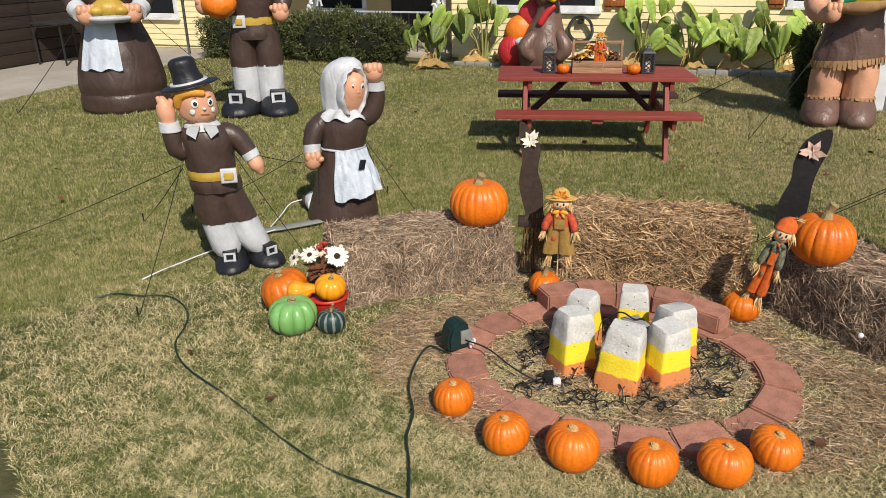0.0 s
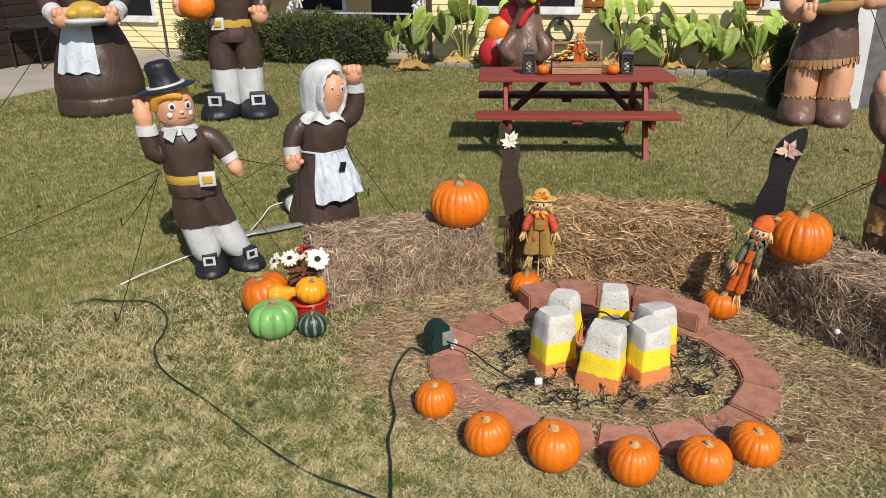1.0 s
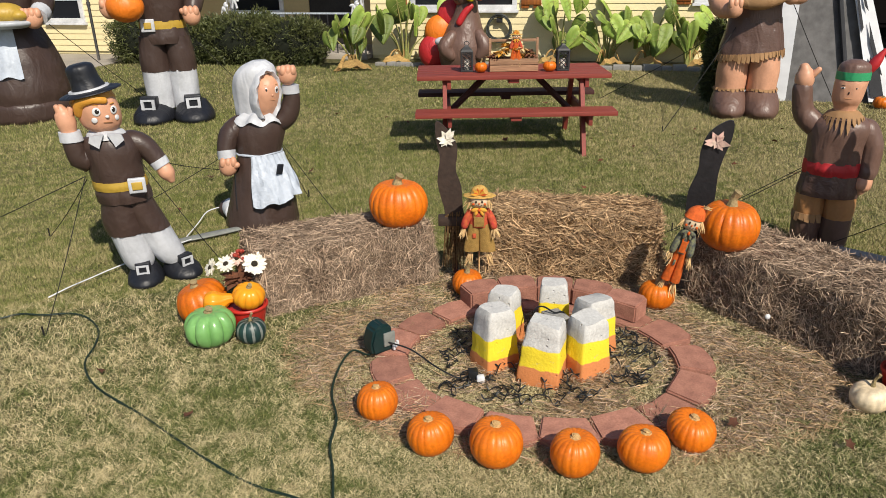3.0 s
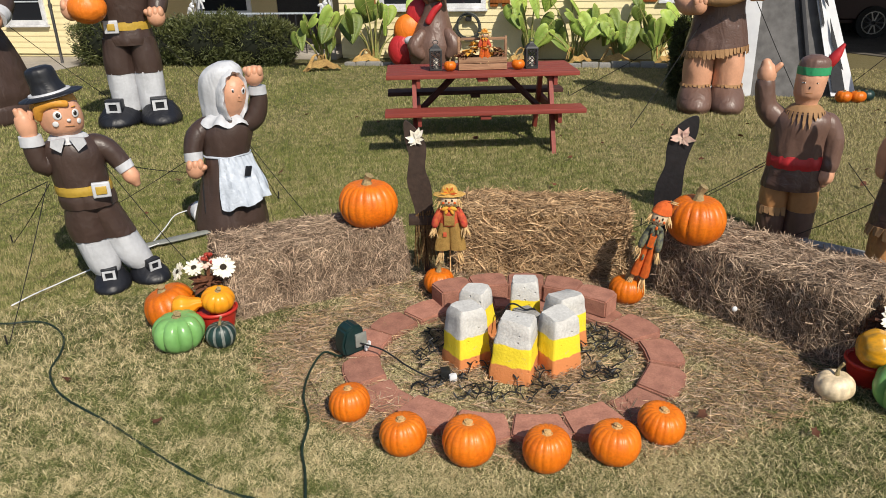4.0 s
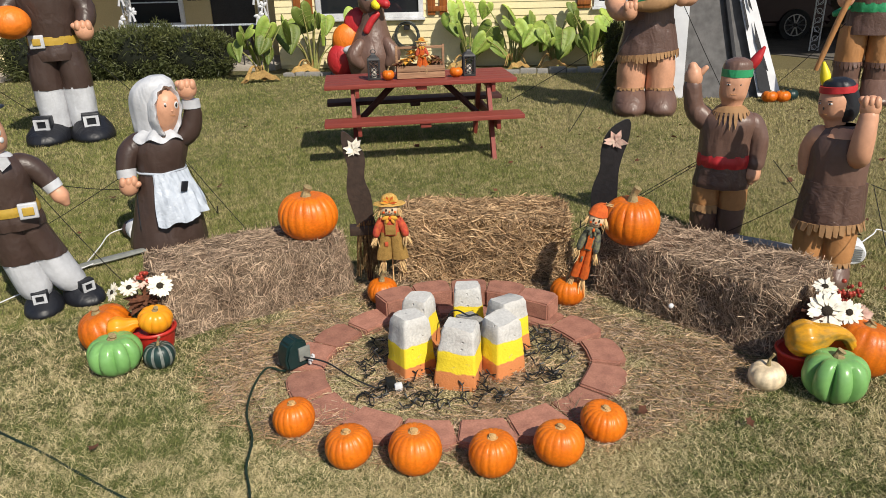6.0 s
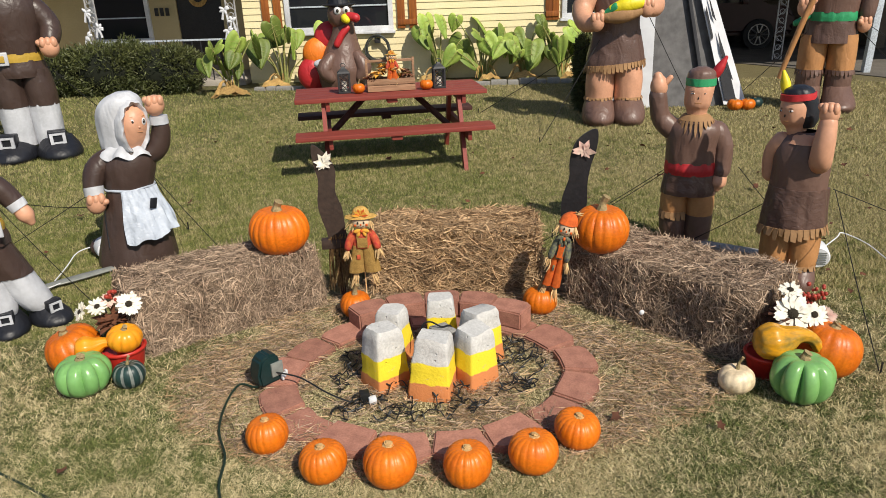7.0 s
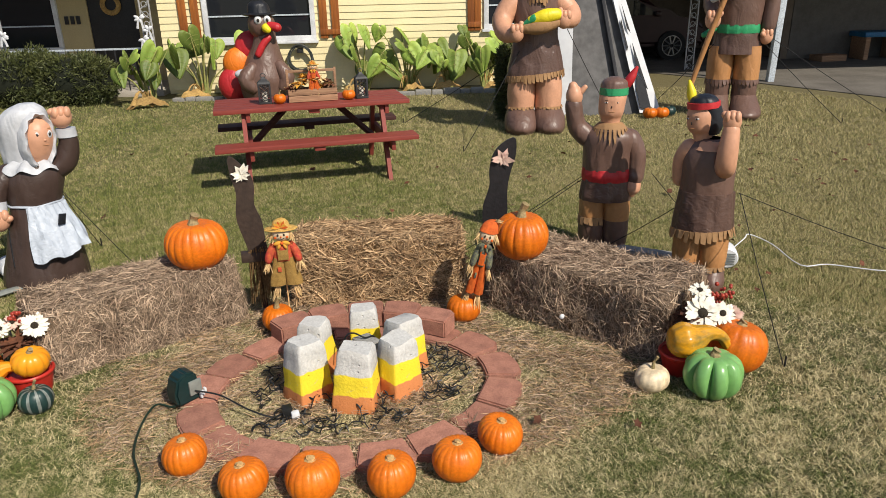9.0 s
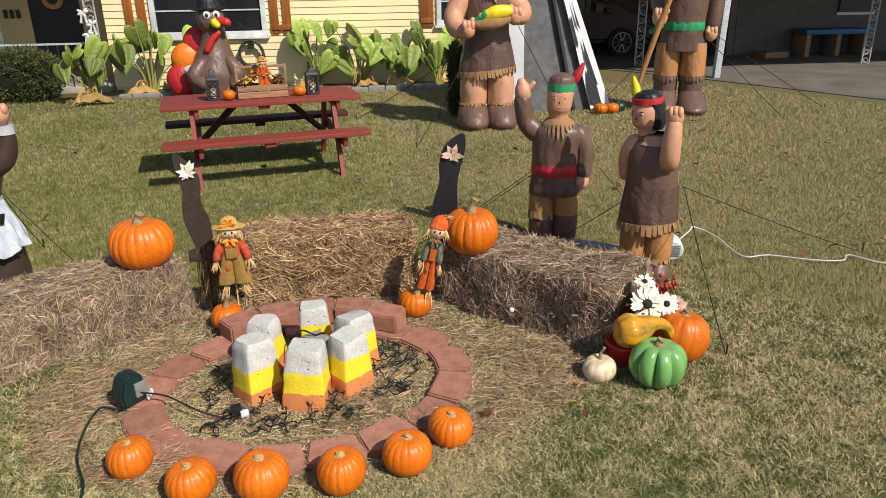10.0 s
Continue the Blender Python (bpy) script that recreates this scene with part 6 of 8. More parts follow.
pumpkin("gourd", -0.572, 3.475, 0.125, 0.082, 0.135, 11, GOURD_YELLOW, "small round ribbed yellow gourd on the red pot", "gourd", "", 0.02, 0.12, (12, 8, 0))
swan_gourd(-0.735, 3.455, 0.165, Matrix.Rotation(radians(8), 4, "Z") @ Matrix.Rotation(radians(10), 4, "Y"), GOURD_YELLOW, "glossy orange-yellow gourd with a curved neck", 0.72)
leaf_tuft(-0.628, 3.580, 0.22, 26, 0.11)
daisy("daisy", -0.533, 3.560, 0.325, 0.064, 52, "white artificial daisy with a dark centre", rz=12)
daisy("daisy", -0.688, 3.600, 0.315, 0.055, 35, "small white artificial daisy", rz=-20)
daisy("daisy", -0.773, 3.610, 0.295, 0.05, 60, "small white artificial daisy seen from its side", rz=-60)
daisy("daisy", -0.633, 3.620, 0.335, 0.045, 40, "small pink artificial daisy", material=PETAL_PINK)
berry_spray(-0.623, 3.620, 0.365, 14, 0.025)

# beside the girl with the feather
pumpkin("gourd", 2.380, 2.257, 0, 0.133, 0.23, 8, GOURD_GREEN, "large glossy green ribbed gourd on the grass", "gourd", "", 0.03, 0.30)
pumpkin("pumpkin", 2.160, 2.402, 0, 0.082, 0.125, 10, GOURD_WHITE, "small cream-white pumpkin beside the hay bale", "pumpkin", "", 0.06, 0.07, stem_r=0.1)
pumpkin("pumpkin", 2.618, 2.412, 0, 0.143, 0.265, 13, PUMPKIN, "orange pumpkin beside the glossy green gourd", "pumpkin", "", 0.02, 0.05, (0, 12, 0))
pot(2.385, 2.492, 0.10, 0.12, "red flower pot half hidden by the gourds")
swan_gourd(2.345, 2.412, 0.215, Matrix.Rotation(radians(-14), 4, "Z") @ Matrix.Rotation(radians(4), 4, "Y"), GOURD_SWAN, "glossy mottled yellow and green swan-neck gourd", 1.04)
leaf_tuft(2.455, 2.512, 0.26, 34, 0.13)
daisy("daisy", 2.460, 2.457, 0.315, 0.092, 58, "large white artificial daisy with a dark centre", rz=-25)
daisy("daisy", 2.590, 2.467, 0.285, 0.062, 55, "white artificial daisy with a dark centre", rz=-20)
daisy("daisy", 2.495, 2.532, 0.395, 0.055, 20, "white artificial daisy seen from its side", rz=-30)
daisy("daisy", 2.675, 2.492, 0.25, 0.055, 65, "pale pink artificial daisy with a dark centre", material=PETAL_PINK, rz=-40)
daisy("daisy", 2.545, 2.542, 0.35, 0.04, 40, "small white artificial daisy", rz=10)
berry_spray(2.650, 2.552, 0.335, 34, 0.036)


# ---- wooden cut-outs ----
def cutout(m, outline, material, label, leaf_at, extra=None):
    c = thing("wooden_cutout", m, label, "yard decoration")
    bm = bmesh.new()
    pts = [(x, z) for x, z in spline(outline, 4)]
    slab(bm, pts, -0.009, 0.009)
    part("board", bm, material, c, smooth=False)
    bm = bmesh.new()
    for i in range(9):
        t = 2 * math.pi * i / 9 + rnd.uniform(-0.25, 0.25)
        q = rnd.uniform(0.045, 0.078) * (1.0 if i < 6 else 0.7)
        y = -0.012 - 0.004 * (i % 3)
        d, w = Vector((math.cos(t), 0, math.sin(t))), Vector((-math.sin(t), 0, math.cos(t))) * q * 0.26
        o = Vector((leaf_at[0], y, leaf_at[1]))
        top = [bm.verts.new(p) for p in (o, o + d * q * 0.45 + w + Vector((0, -0.008, 0)), o + d * q + Vector((0, rnd.uniform(-0.014, 0.004), 0)), o + d * q * 0.5 - w + Vector((0, -0.004, 0)))]
        low = [bm.verts.new(v.co + Vector((0, 0.002, 0))) for v in top]
        bm.faces.new(top)
        bm.faces.new(list(reversed(low)))
        for j in range(4):
            bm.faces.new((top[j], low[j], low[(j + 1) % 4], top[(j + 1) % 4]))
    part("leaf", bm, PETAL_PINK if material is CUT_BLACK else PETAL, c, "pale artificial leaf fixed to the board", smooth=False)
    bm = bmesh.new()
    box(bm, -0.015, 0.010, -0.05, 0.015, 0.03, 0.6)
    part("stake", bm, DARK_SHADED_WOOD, c)
    if extra:
        bm = bmesh.new()
        box(bm, *extra, 0.004)
        part("crossbar", bm, CUT_BROWN, c)
        bm = bmesh.new()
        for i in range(90):
            x = rnd.uniform(-0.06, 0.07)
            tube(bm, [(x, rnd.uniform(-0.03, 0.02), 0.37 + rnd.uniform(0, 0.06), 0.0022), (x * 1.25 + rnd.gauss(0, 0.01), rnd.uniform(-0.05, 0.02), rnd.uniform(0.06, 0.16), 0.0015)], 0, 4, 1)
        part("bristles", bm, HAY_GOLD, c, "dry broom bristles")
    return c


cutout(pose(0.575, 3.95, 0.0, 0, 0, -6), [(-0.065, 0.30), (-0.06, 0.42), (-0.10, 0.60), (-0.085, 0.75), (-0.105, 0.86), (-0.10, 0.96), (-0.02, 0.885), (0.015, 0.80), (0.005, 0.68), (0.035, 0.58), (0.045, 0.45), (0.055, 0.36), (0.03, 0.28)], CUT_BROWN, "wavy brown-painted wooden cut-out with a pale leaf", (-0.045, 0.855), (-0.10, -0.03, 0.345, 0.09, 0.03, 0.40))
cutout(pose(1.955, 3.71, 0.0, 0, 0, -24), [(-0.085, 0.30), (-0.085, 0.45), (-0.082, 0.56), (-0.045, 0.68), (-0.045, 0.78), (-0.02, 0.88), (0.04, 0.945), (0.105, 0.965), (0.108, 0.87), (0.078, 0.76), (0.062, 0.66), (0.062, 0.52), (0.045, 0.40), (0.03, 0.28)], CUT_BLACK, "wavy black-painted wooden cut-out with a pink leaf", (0.035, 0.845))


# ---- scarecrow dolls ----
DOLL = [SCARE_SHIRT, SCARE_PANTS, SCARE_FACE, RAFFIA, HAT_YELLOW, EYE_DARK, HAT_ORANGE, PANTS_ORANGE, SHIRT_DARK, HAT_STRAW]
RAFFIA_HAT = 9


def tassel(bm, p, d, n, ln, k=3):
    for i in range(n):
        q = Vector(d) * ln + Vector((rnd.gauss(0, 0.015), rnd.gauss(0, 0.012), rnd.gauss(0, 0.012)))
        tube(bm, [(*p, 0.0035), (*(Vector(p) + q * 0.5 + Vector((rnd.gauss(0, 0.006), 0, 0))), 0.004), (*(Vector(p) + q), 0.002)], k, 4, 2)


def scarecrow(m, shirt, trousers, hat, label, wide=1.0):
    bm = bmesh.new()
    straw_hat = hat == 4
    for q in (-1, 1):
        # wide burlap legs ending in raffia
        stack(bm, [(q * 0.050 * wide, -0.004, 0.055, 0.050 * wide, 0.030), (q * 0.047 * wide, -0.004, 0.10, 0.048 * wide, 0.030), (q * 0.036 * wide, 0, 0.18, 0.040 * wide, 0.030), (q * 0.028 * wide, 0, 0.245, 0.034 * wide, 0.028)], trousers, 20, pleat=0.06, folds=5)
        tassel(bm, (q * 0.05 * wide, 0, 0.065), (q * 0.12, -0.2, -1), 16, 0.095)
        limb(bm, [(q * 0.052 * wide, 0, 0.325, 0.024), (q * 0.078 * wide, -0.012, 0.275, 0.026), (q * 0.090 * wide, -0.02, 0.235, 0.024)], shirt, 12)
        tassel(bm, (q * 0.092 * wide, -0.02, 0.23), (q * 0.22, -0.25, -1), 14, 0.065)
    stack(bm, [(0, 0, 0.225, 0.062 * wide, 0.034), (0, 0, 0.27, 0.060 * wide, 0.036), (0, 0, 0.325, 0.056 * wide, 0.034), (0, 0, 0.355, 0.026, 0.022)], shirt, 24, pleat=0.03, folds=7)
    # bib, straps and a patch
    box(bm, -0.032 * wide, -0.044, 0.235, 0.032 * wide, -0.030, 0.300, 0.004, trousers)
    for q in (-1, 1):
        box(bm, q * 0.028 * wide - 0.006, -0.041, 0.295, q * 0.028 * wide + 0.006, -0.024, 0.345, 0.002, trousers)
    box(bm, -0.040 * wide, -0.040, 0.155, -0.018 * wide, -0.030, 0.185, 0.002, shirt)
    # bow at the neck
    for q in (-1, 1):
        ball(bm, (q * 0.026, -0.040, 0.350), (0.026, 0.010, 0.014), 4 if straw_hat else shirt, Matrix.Rotation(radians(q * 16), 4, "Y"), 10, 8)
        ball(bm, (q * 0.018, -0.042, 0.330), (0.010, 0.006, 0.020), 4 if straw_hat else shirt, Matrix.Rotation(radians(-q * 25), 4, "Y"), 10, 8)
    ball(bm, (0, -0.046, 0.350), (0.010, 0.008, 0.011), 6)
    ball(bm, (0, -0.008, 0.400), (0.058, 0.046, 0.047), 2, None, 22, 16)
    for q in (-1, 1):
        ball(bm, (q * 0.019, -0.052, 0.407), (0.006, 0.004, 0.009), 5, None, 10, 8)
        ball(bm, (q * 0.036, -0.046, 0.390), (0.009, 0.004, 0.008), 6, None, 10, 8)
        tassel(bm, (q * 0.048, -0.012, 0.432), (q * 0.38, -0.25, -1), 14, 0.062)
    ball(bm, (0, -0.056, 0.396), (0.005, 0.004, 0.006), 6, None, 10, 8)
    tube(bm, [(-0.020, -0.050, 0.386, 0.0016), (0, -0.054, 0.379, 0.0016), (0.020, -0.050, 0.386, 0.0016)], 5, 6, 4)
    if straw_hat:
        stack(bm, [(0, 0.010, 0.434, 0.060, 0.046), (0, 0.006, 0.430, 0.098, 0.066), (0, 0.006, 0.436, 0.100, 0.068), (0, 0.010, 0.444, 0.060, 0.050), (0, 0.012, 0.478, 0.046, 0.040), (0.004, 0.014, 0.496, 0.020, 0.018)], RAFFIA_HAT, 28, pleat=0.04, folds=9)
        for i in range(11):
            t = math.pi * (i + 0.5) / 11
            d = Vector((math.cos(t) * 0.9, -0.25, math.sin(t))).normalized()
            w = d.cross(Vector((0, 1, 0))).normalized() * 0.010
            o = Vector((0, -0.042, 0.450))
            e = 0.052 * rnd.uniform(0.75, 1.2)
            vs = [bm.verts.new(p) for p in (o, o + d * e * 0.5 + w, o + d * e, o + d * e * 0.5 - w)]
            low = [bm.verts.new(v.co + Vector((0, 0.003, 0))) for v in vs]
            bm.faces.new(vs).material_index = 4 if i % 3 else 6
            bm.faces.new(list(reversed(low))).material_index = 4
    else:
        stack(bm, [(0, 0.006, 0.428, 0.058, 0.048), (0, 0.002, 0.426, 0.070, 0.056), (0, 0.004, 0.436, 0.066, 0.053), (0.004, 0.010, 0.462, 0.056, 0.046), (0.016, 0.014, 0.484, 0.034, 0.030), (0.030, 0.016, 0.492, 0.010, 0.010)], hat, 24, pleat=0.03, folds=5)
        tassel(bm, (0.030, 0.0, 0.488), (0.9, -0.2, 0.3), 7, 0.04)
    tube(bm, [(0, 0.03, -0.15, 0.005), (0, 0.03, 0.2, 0.005)], 3, 6, 2)
    bmesh.ops.recalc_face_normals(bm, faces=bm.faces)
    return solo("scarecrow_doll", bm, DOLL, m, label, "scarecrow doll", angle=50)


scarecrow(pose(0.685, 3.735, 0.215, 0, 0, -10) @ Matrix.Diagonal((0.86, 0.86, 0.86, 1)), 0, 1, 4, "small scarecrow doll in olive overalls and yellow straw hat", 1.05)
scarecrow(pose(1.650, 3.375, 0.135, 0, 13, -26) @ Matrix.Diagonal((0.74, 0.85, 1.0, 1)), 8, 7, 6, "small scarecrow doll in rust trousers and orange hat", 0.66)

# ---- flood light on a stake, cords ----
f = thing("power_stake", pose(0.10, 3.08, 0, 0, 0, 30) @ Matrix.Scale(0.88, 4), "green plastic outdoor power stake beside the pavers", "power stake")
bm = bmesh.new()
slab(bm, [(-0.065, 0.05), (0.06, 0.05), (0.072, 0.10), (0.055, 0.205), (0.0, 0.225), (-0.05, 0.20), (-0.075, 0.12)], -0.05, 0.05)
bmesh.ops.bevel(bm, geom=bm.edges[:], offset=0.012, segments=2, affect="EDGES")
part("housing", bm, GREEN_PLASTIC, f)
bm = bmesh.new()
tube(bm, [(0, 0, -0.05, 0.006), (0, 0, 0.08, 0.012)], 0, 8, 2)
part("spike", bm, BLACK_PLASTIC, f)
bm = bmesh.new()
box(bm, 0.0, -0.062, 0.09, 0.07, -0.046, 0.17, 0.006)
part("socket_cover", bm, CLEAR_GREY, f)
bm = bmesh.new()
for i in range(3):
    box(bm, 0.05 + i * 0.012, -0.075, 0.06 + i * 0.012, 0.062 + i * 0.012, -0.055, 0.085 + i * 0.012, 0.003)
part("plug", bm, WHITE_TRIM, f)


def cord(name, pts, r, material, label, category="cable", sub=4):
    bm = bmesh.new()
    tube(bm, [(x, y, z, r) for x, y, z in pts], 0, 6, sub)
    return solo(name, bm, material, pose(0, 0, 0), label, category)


cord("extension_cable", [(0.10, 3.06, 0.09), (0.05, 3.05, 0.035), (-0.03, 3.10, 0.036), (-0.09, 2.95, 0.036), (-0.115, 2.75, 0.033), (-0.085, 2.55, 0.037), (-0.105, 2.38, 0.033), (-0.085, 2.2, 0.036), (-0.09, 1.9, 0.033), (-0.2, 1.4, 0.021)], 0.0052, GREEN_CORD, "dark green extension cord lying in the grass")
cord("extension_cable", [(-1.97, 3.69, 0.021), (-1.85, 3.73, 0.028), (-1.72, 3.70, 0.028), (-1.58, 3.71, 0.023), (-1.46, 3.63, 0.028), (-1.36, 3.49, 0.023), (-1.32, 3.32, 0.028), (-1.31, 3.15, 0.023), (-1.18, 2.93, 0.028), (-0.91, 2.69, 0.021), (-0.59, 2.37, 0.027), (-0.38, 2.2, 0.021), (-0.19, 2.09, 0.028), (0.1, 1.9, 0.021), (0.3, 1.5, 0.021)], 0.0052, GREEN_CORD, "long dark green extension cord winding through the grass")
for pts in ([(-1.78, 3.92, 0.03), (-1.70, 4.03, 0.04), (-1.63, 4.15, 0.035), (-1.53, 4.28, 0.04), (-1.36, 4.50, 0.035), (-1.15, 4.72, 0.04), (-1.05, 4.82, 0.035), (-0.95, 4.88, 0.04)],
            [(-1.20, 4.75, 0.04), (-1.17, 5.0, 0.05), (-1.14, 5.2, 0.07), (-1.03, 5.25, 0.09)],
            [(3.58, 3.55, 0.06), (3.78, 3.62, 0.11), (3.92, 3.72, 0.09), (4.0, 3.58, 0.05), (3.92, 3.25, 0.03), (4.08, 3.18, 0.035), (4.28, 3.0, 0.03), (4.44, 2.9, 0.035), (4.55, 2.94, 0.04), (4.68, 2.72, 0.03), (5.2, 2.4, 0.03)]):
    cord("extension_cable", pts, 0.0042, WHITE_TRIM, "thin white power cord lying on the grass")

# light string tangled in the pit
s = thing("light_string", pose(0, 0, 0), "tangled dark string of small lights lying in the fire pit", "string lights")
rl = random.Random(21)
bm = bmesh.new()
bulbs = bmesh.new()
for x, y, head, steps in ((0.50, 2.80, -0.6, 26), (0.42, 2.88, 1.2, 14), (0.72, 2.68, 0.1, 30), (0.95, 2.60, 0.2, 26), (1.10, 2.66, 0.5, 26), (1.22, 2.72, 0.9, 28), (1.30, 2.95, 1.6, 22), (1.28, 2.84, 0.3, 18), (0.62, 2.72, -0.3, 24), (0.86, 2.60, 0.0, 24), (1.36, 2.90, 2.0, 16), (0.47, 2.93, 0.8, 20), (0.50, 3.06, 1.4, 16), (1.24, 3.08, 0.4, 20), (1.20, 2.92, -0.4, 20), (0.58, 2.70, 0.2, 20)):
    p = []
    for i in range(steps):
        p.append((x, y, rl.uniform(0.015, 0.055)))
        head += rl.gauss(0, 0.75)
        nx, ny = x + 0.030 * math.cos(head), y + 0.024 * math.sin(head)
        # stay within the ring
        if ((nx - PIT[0]) / 0.60) ** 2 + ((ny - PIT[1]) / 0.40) ** 2 > 1:
            head += 2.2
            nx, ny = x + 0.030 * math.cos(head), y + 0.024 * math.sin(head)
        x, y = nx, ny
    tube(bm, [(*q, 0.0027) for q in p], 0, 5, 2)
    for q in p[::2]:
        d = Vector((rl.gauss(0, 1), rl.gauss(0, 1), rl.uniform(0.1, 1))).normalized() * 0.032
        tube(bulbs, [(*q, 0.0036), (*(Vector(q) + d * 0.55), 0.0042), (*(Vector(q) + d * 0.85), 0.0015)], 0, 5, 1)
tube(bm, [(0.14, 3.05, 0.10, 0.0042), (0.25, 2.98, 0.09, 0.0042), (0.36, 2.86, 0.06, 0.0042), (0.46, 2.80, 0.03, 0.0042), (0.52, 2.81, 0.035, 0.0042), (0.62, 2.76, 0.03, 0.0042)], 0, 5, 5)
tube(bm, [(0.83, 3.05, 0.12, 0.0042), (0.86, 3.06, 0.22, 0.0042), (0.90, 3.06, 0.235, 0.0042), (0.95, 3.04, 0.21, 0.0042), (1.0, 3.05, 0.20, 0.0042), (1.02, 3.05, 0.1, 0.0042)], 0, 5, 5)
tagged(part("wire", bm, BLACK_PLASTIC, s), kind="stuff")
tagged(part("bulb_run", bulbs, BLACK_PLASTIC, s), kind="stuff")
bm = bmesh.new()
box(bm, 0.50, 2.785, 0.02, 0.545, 2.83, 0.065, 0.005)
part("plug", bm, BLACK_PLASTIC, s)
bm = bmesh.new()
box(bm, 0.535, 2.765, 0.02, 0.572, 2.795, 0.05, 0.008)
part("tag", bm, WHITE_TRIM, s, "white paper tag")
bm = bmesh.new()
box(bm, -0.05, -0.06, 0, 0.05, 0.06, 0.20, 0.012)
solo("grey_stone", bm, STONE_GREY, pose(0.95, 3.04, 0, 0, 3, 20), "plain grey stone standing between the painted stones", "stone")

# ---- guy ropes of the inflatables ----
ROPES = [((-1.50, 4.08, 0.69), (-1.63, 3.48, 0)), ((-1.50, 4.08, 0.69), (-3.08, 4.57, 0)), ((-1.50, 4.10, 0.67), (-2.2, 5.0, 0)), ((-1.22, 4.15, 0.77), (-0.80, 4.20, 0.0)), ((-1.22, 4.15, 0.77), (-0.95, 5.3, 0.35)),
         ((-0.53, 5.06, 0.60), (0.10, 4.25, 0.0)), ((-0.54, 5.08, 0.60), (-0.43, 5.63, 0)), ((-0.88, 5.1, 0.55), (-1.9, 5.2, 0)),
         ((2.86, 4.1, 0.58), (2.15, 4.5, 0)), ((2.86, 4.1, 0.60), (1.9, 4.35, 0)), ((3.22, 3.95, 0.56), (3.75, 3.9, 0.0)),
         ((3.355, 3.26, 0.58), (2.87, 2.31, 0)), ((3.36, 3.28, 0.58), (4.76, 3.0, 0)), ((3.16, 3.38, 0.58), (2.75, 4.0, 0.0)),
         ((-4.5, 9.1, 1.0), (-5.37, 8.98, 0)), ((-3.7, 9.4, 1.1), (-3.0, 10.4, 0)), ((-1.95, 9.0, 0.95), (-1.3, 9.6, 0)), ((4.20, 8.0, 1.0), (3.2, 7.35, 0)), ((4.78, 7.97, 1.3), (5.4, 7.6, 0)), ((4.2, 8.1, 1.0), (3.1, 9.3, 0)),
         ((7.50, 7.62, 1.0), (8.1, 6.7, 0)), ((7.0, 7.85, 1.0), (6.4, 8.5, 0)), ((7.52, 7.64, 1.1), (9.2, 7.0, 0))]
for a, b in ROPES:
    bm = bmesh.new()
    mid = (Vector(a) + Vector(b)) / 2 - Vector((0, 0, 0.015))
    r = 0.0026 if b[1] < 6 else 0.0045
    tube(bm, [(*a, r), (*mid, r), (*b, r)], 0, 5, 3)
    if b[2] < 0.01:
        tube(bm, [(b[0], b[1], 0.07, 0.005), (b[0], b[1], -0.05, 0.004)], 0, 5, 1)
    solo("guy_rope", bm, ROPE, pose(0, 0, 0), "thin black guy rope staked in the lawn", "rope", "guy ropes")

# fan units and a clear plastic tube at the feet of the inflatables
for x, y, rz in ((-0.95, 5.2, 20), (3.52, 3.50, -30)):
    b = thing("blower", pose(x, y, 0, 0, 0, rz), "white plastic blower fan at the foot of an inflatable", "blower")
    bm = bmesh.new()
    tube(bm, [(0, -0.08, 0.08, 0.05), (0, -0.075, 0.08, 0.07), (0, 0.05, 0.08, 0.075), (0, 0.08, 0.08, 0.06)], 0, 22, 2)
    part("case", bm, WHITE_TRIM, b)
    bm = bmesh.new()
    for i in range(7):
        box(bm, -0.045, -0.088, 0.04 + i * 0.012, 0.045, -0.080, 0.045 + i * 0.012)
    part("grille", bm, CLEAR_GREY, b)
bm = bmesh.new()
tube(bm, [(-1.25, 4.70, 0.035, 0.03), (-1.05, 4.80, 0.035, 0.04), (-0.82, 4.92, 0.035, 0.03)], 0, 14, 4, flat=0.45)
solo("plastic_sleeve", bm, CLEAR_GREY, pose(0, 0, 0), "crumpled grey plastic sleeve lying on the grass", "plastic sleeve")
bm = bmesh.new()
box(bm, -0.36, -0.05, 0, 0.36, 0.05, 0.09, 0.006)
solo("timber", bm, STONE_GREY, pose(3.10, 3.72, 0, 0, 0, -48), "weathered grey timber lying behind the hay bale", "timber")

# ---- on the picnic table ----
TOP = 0.7425


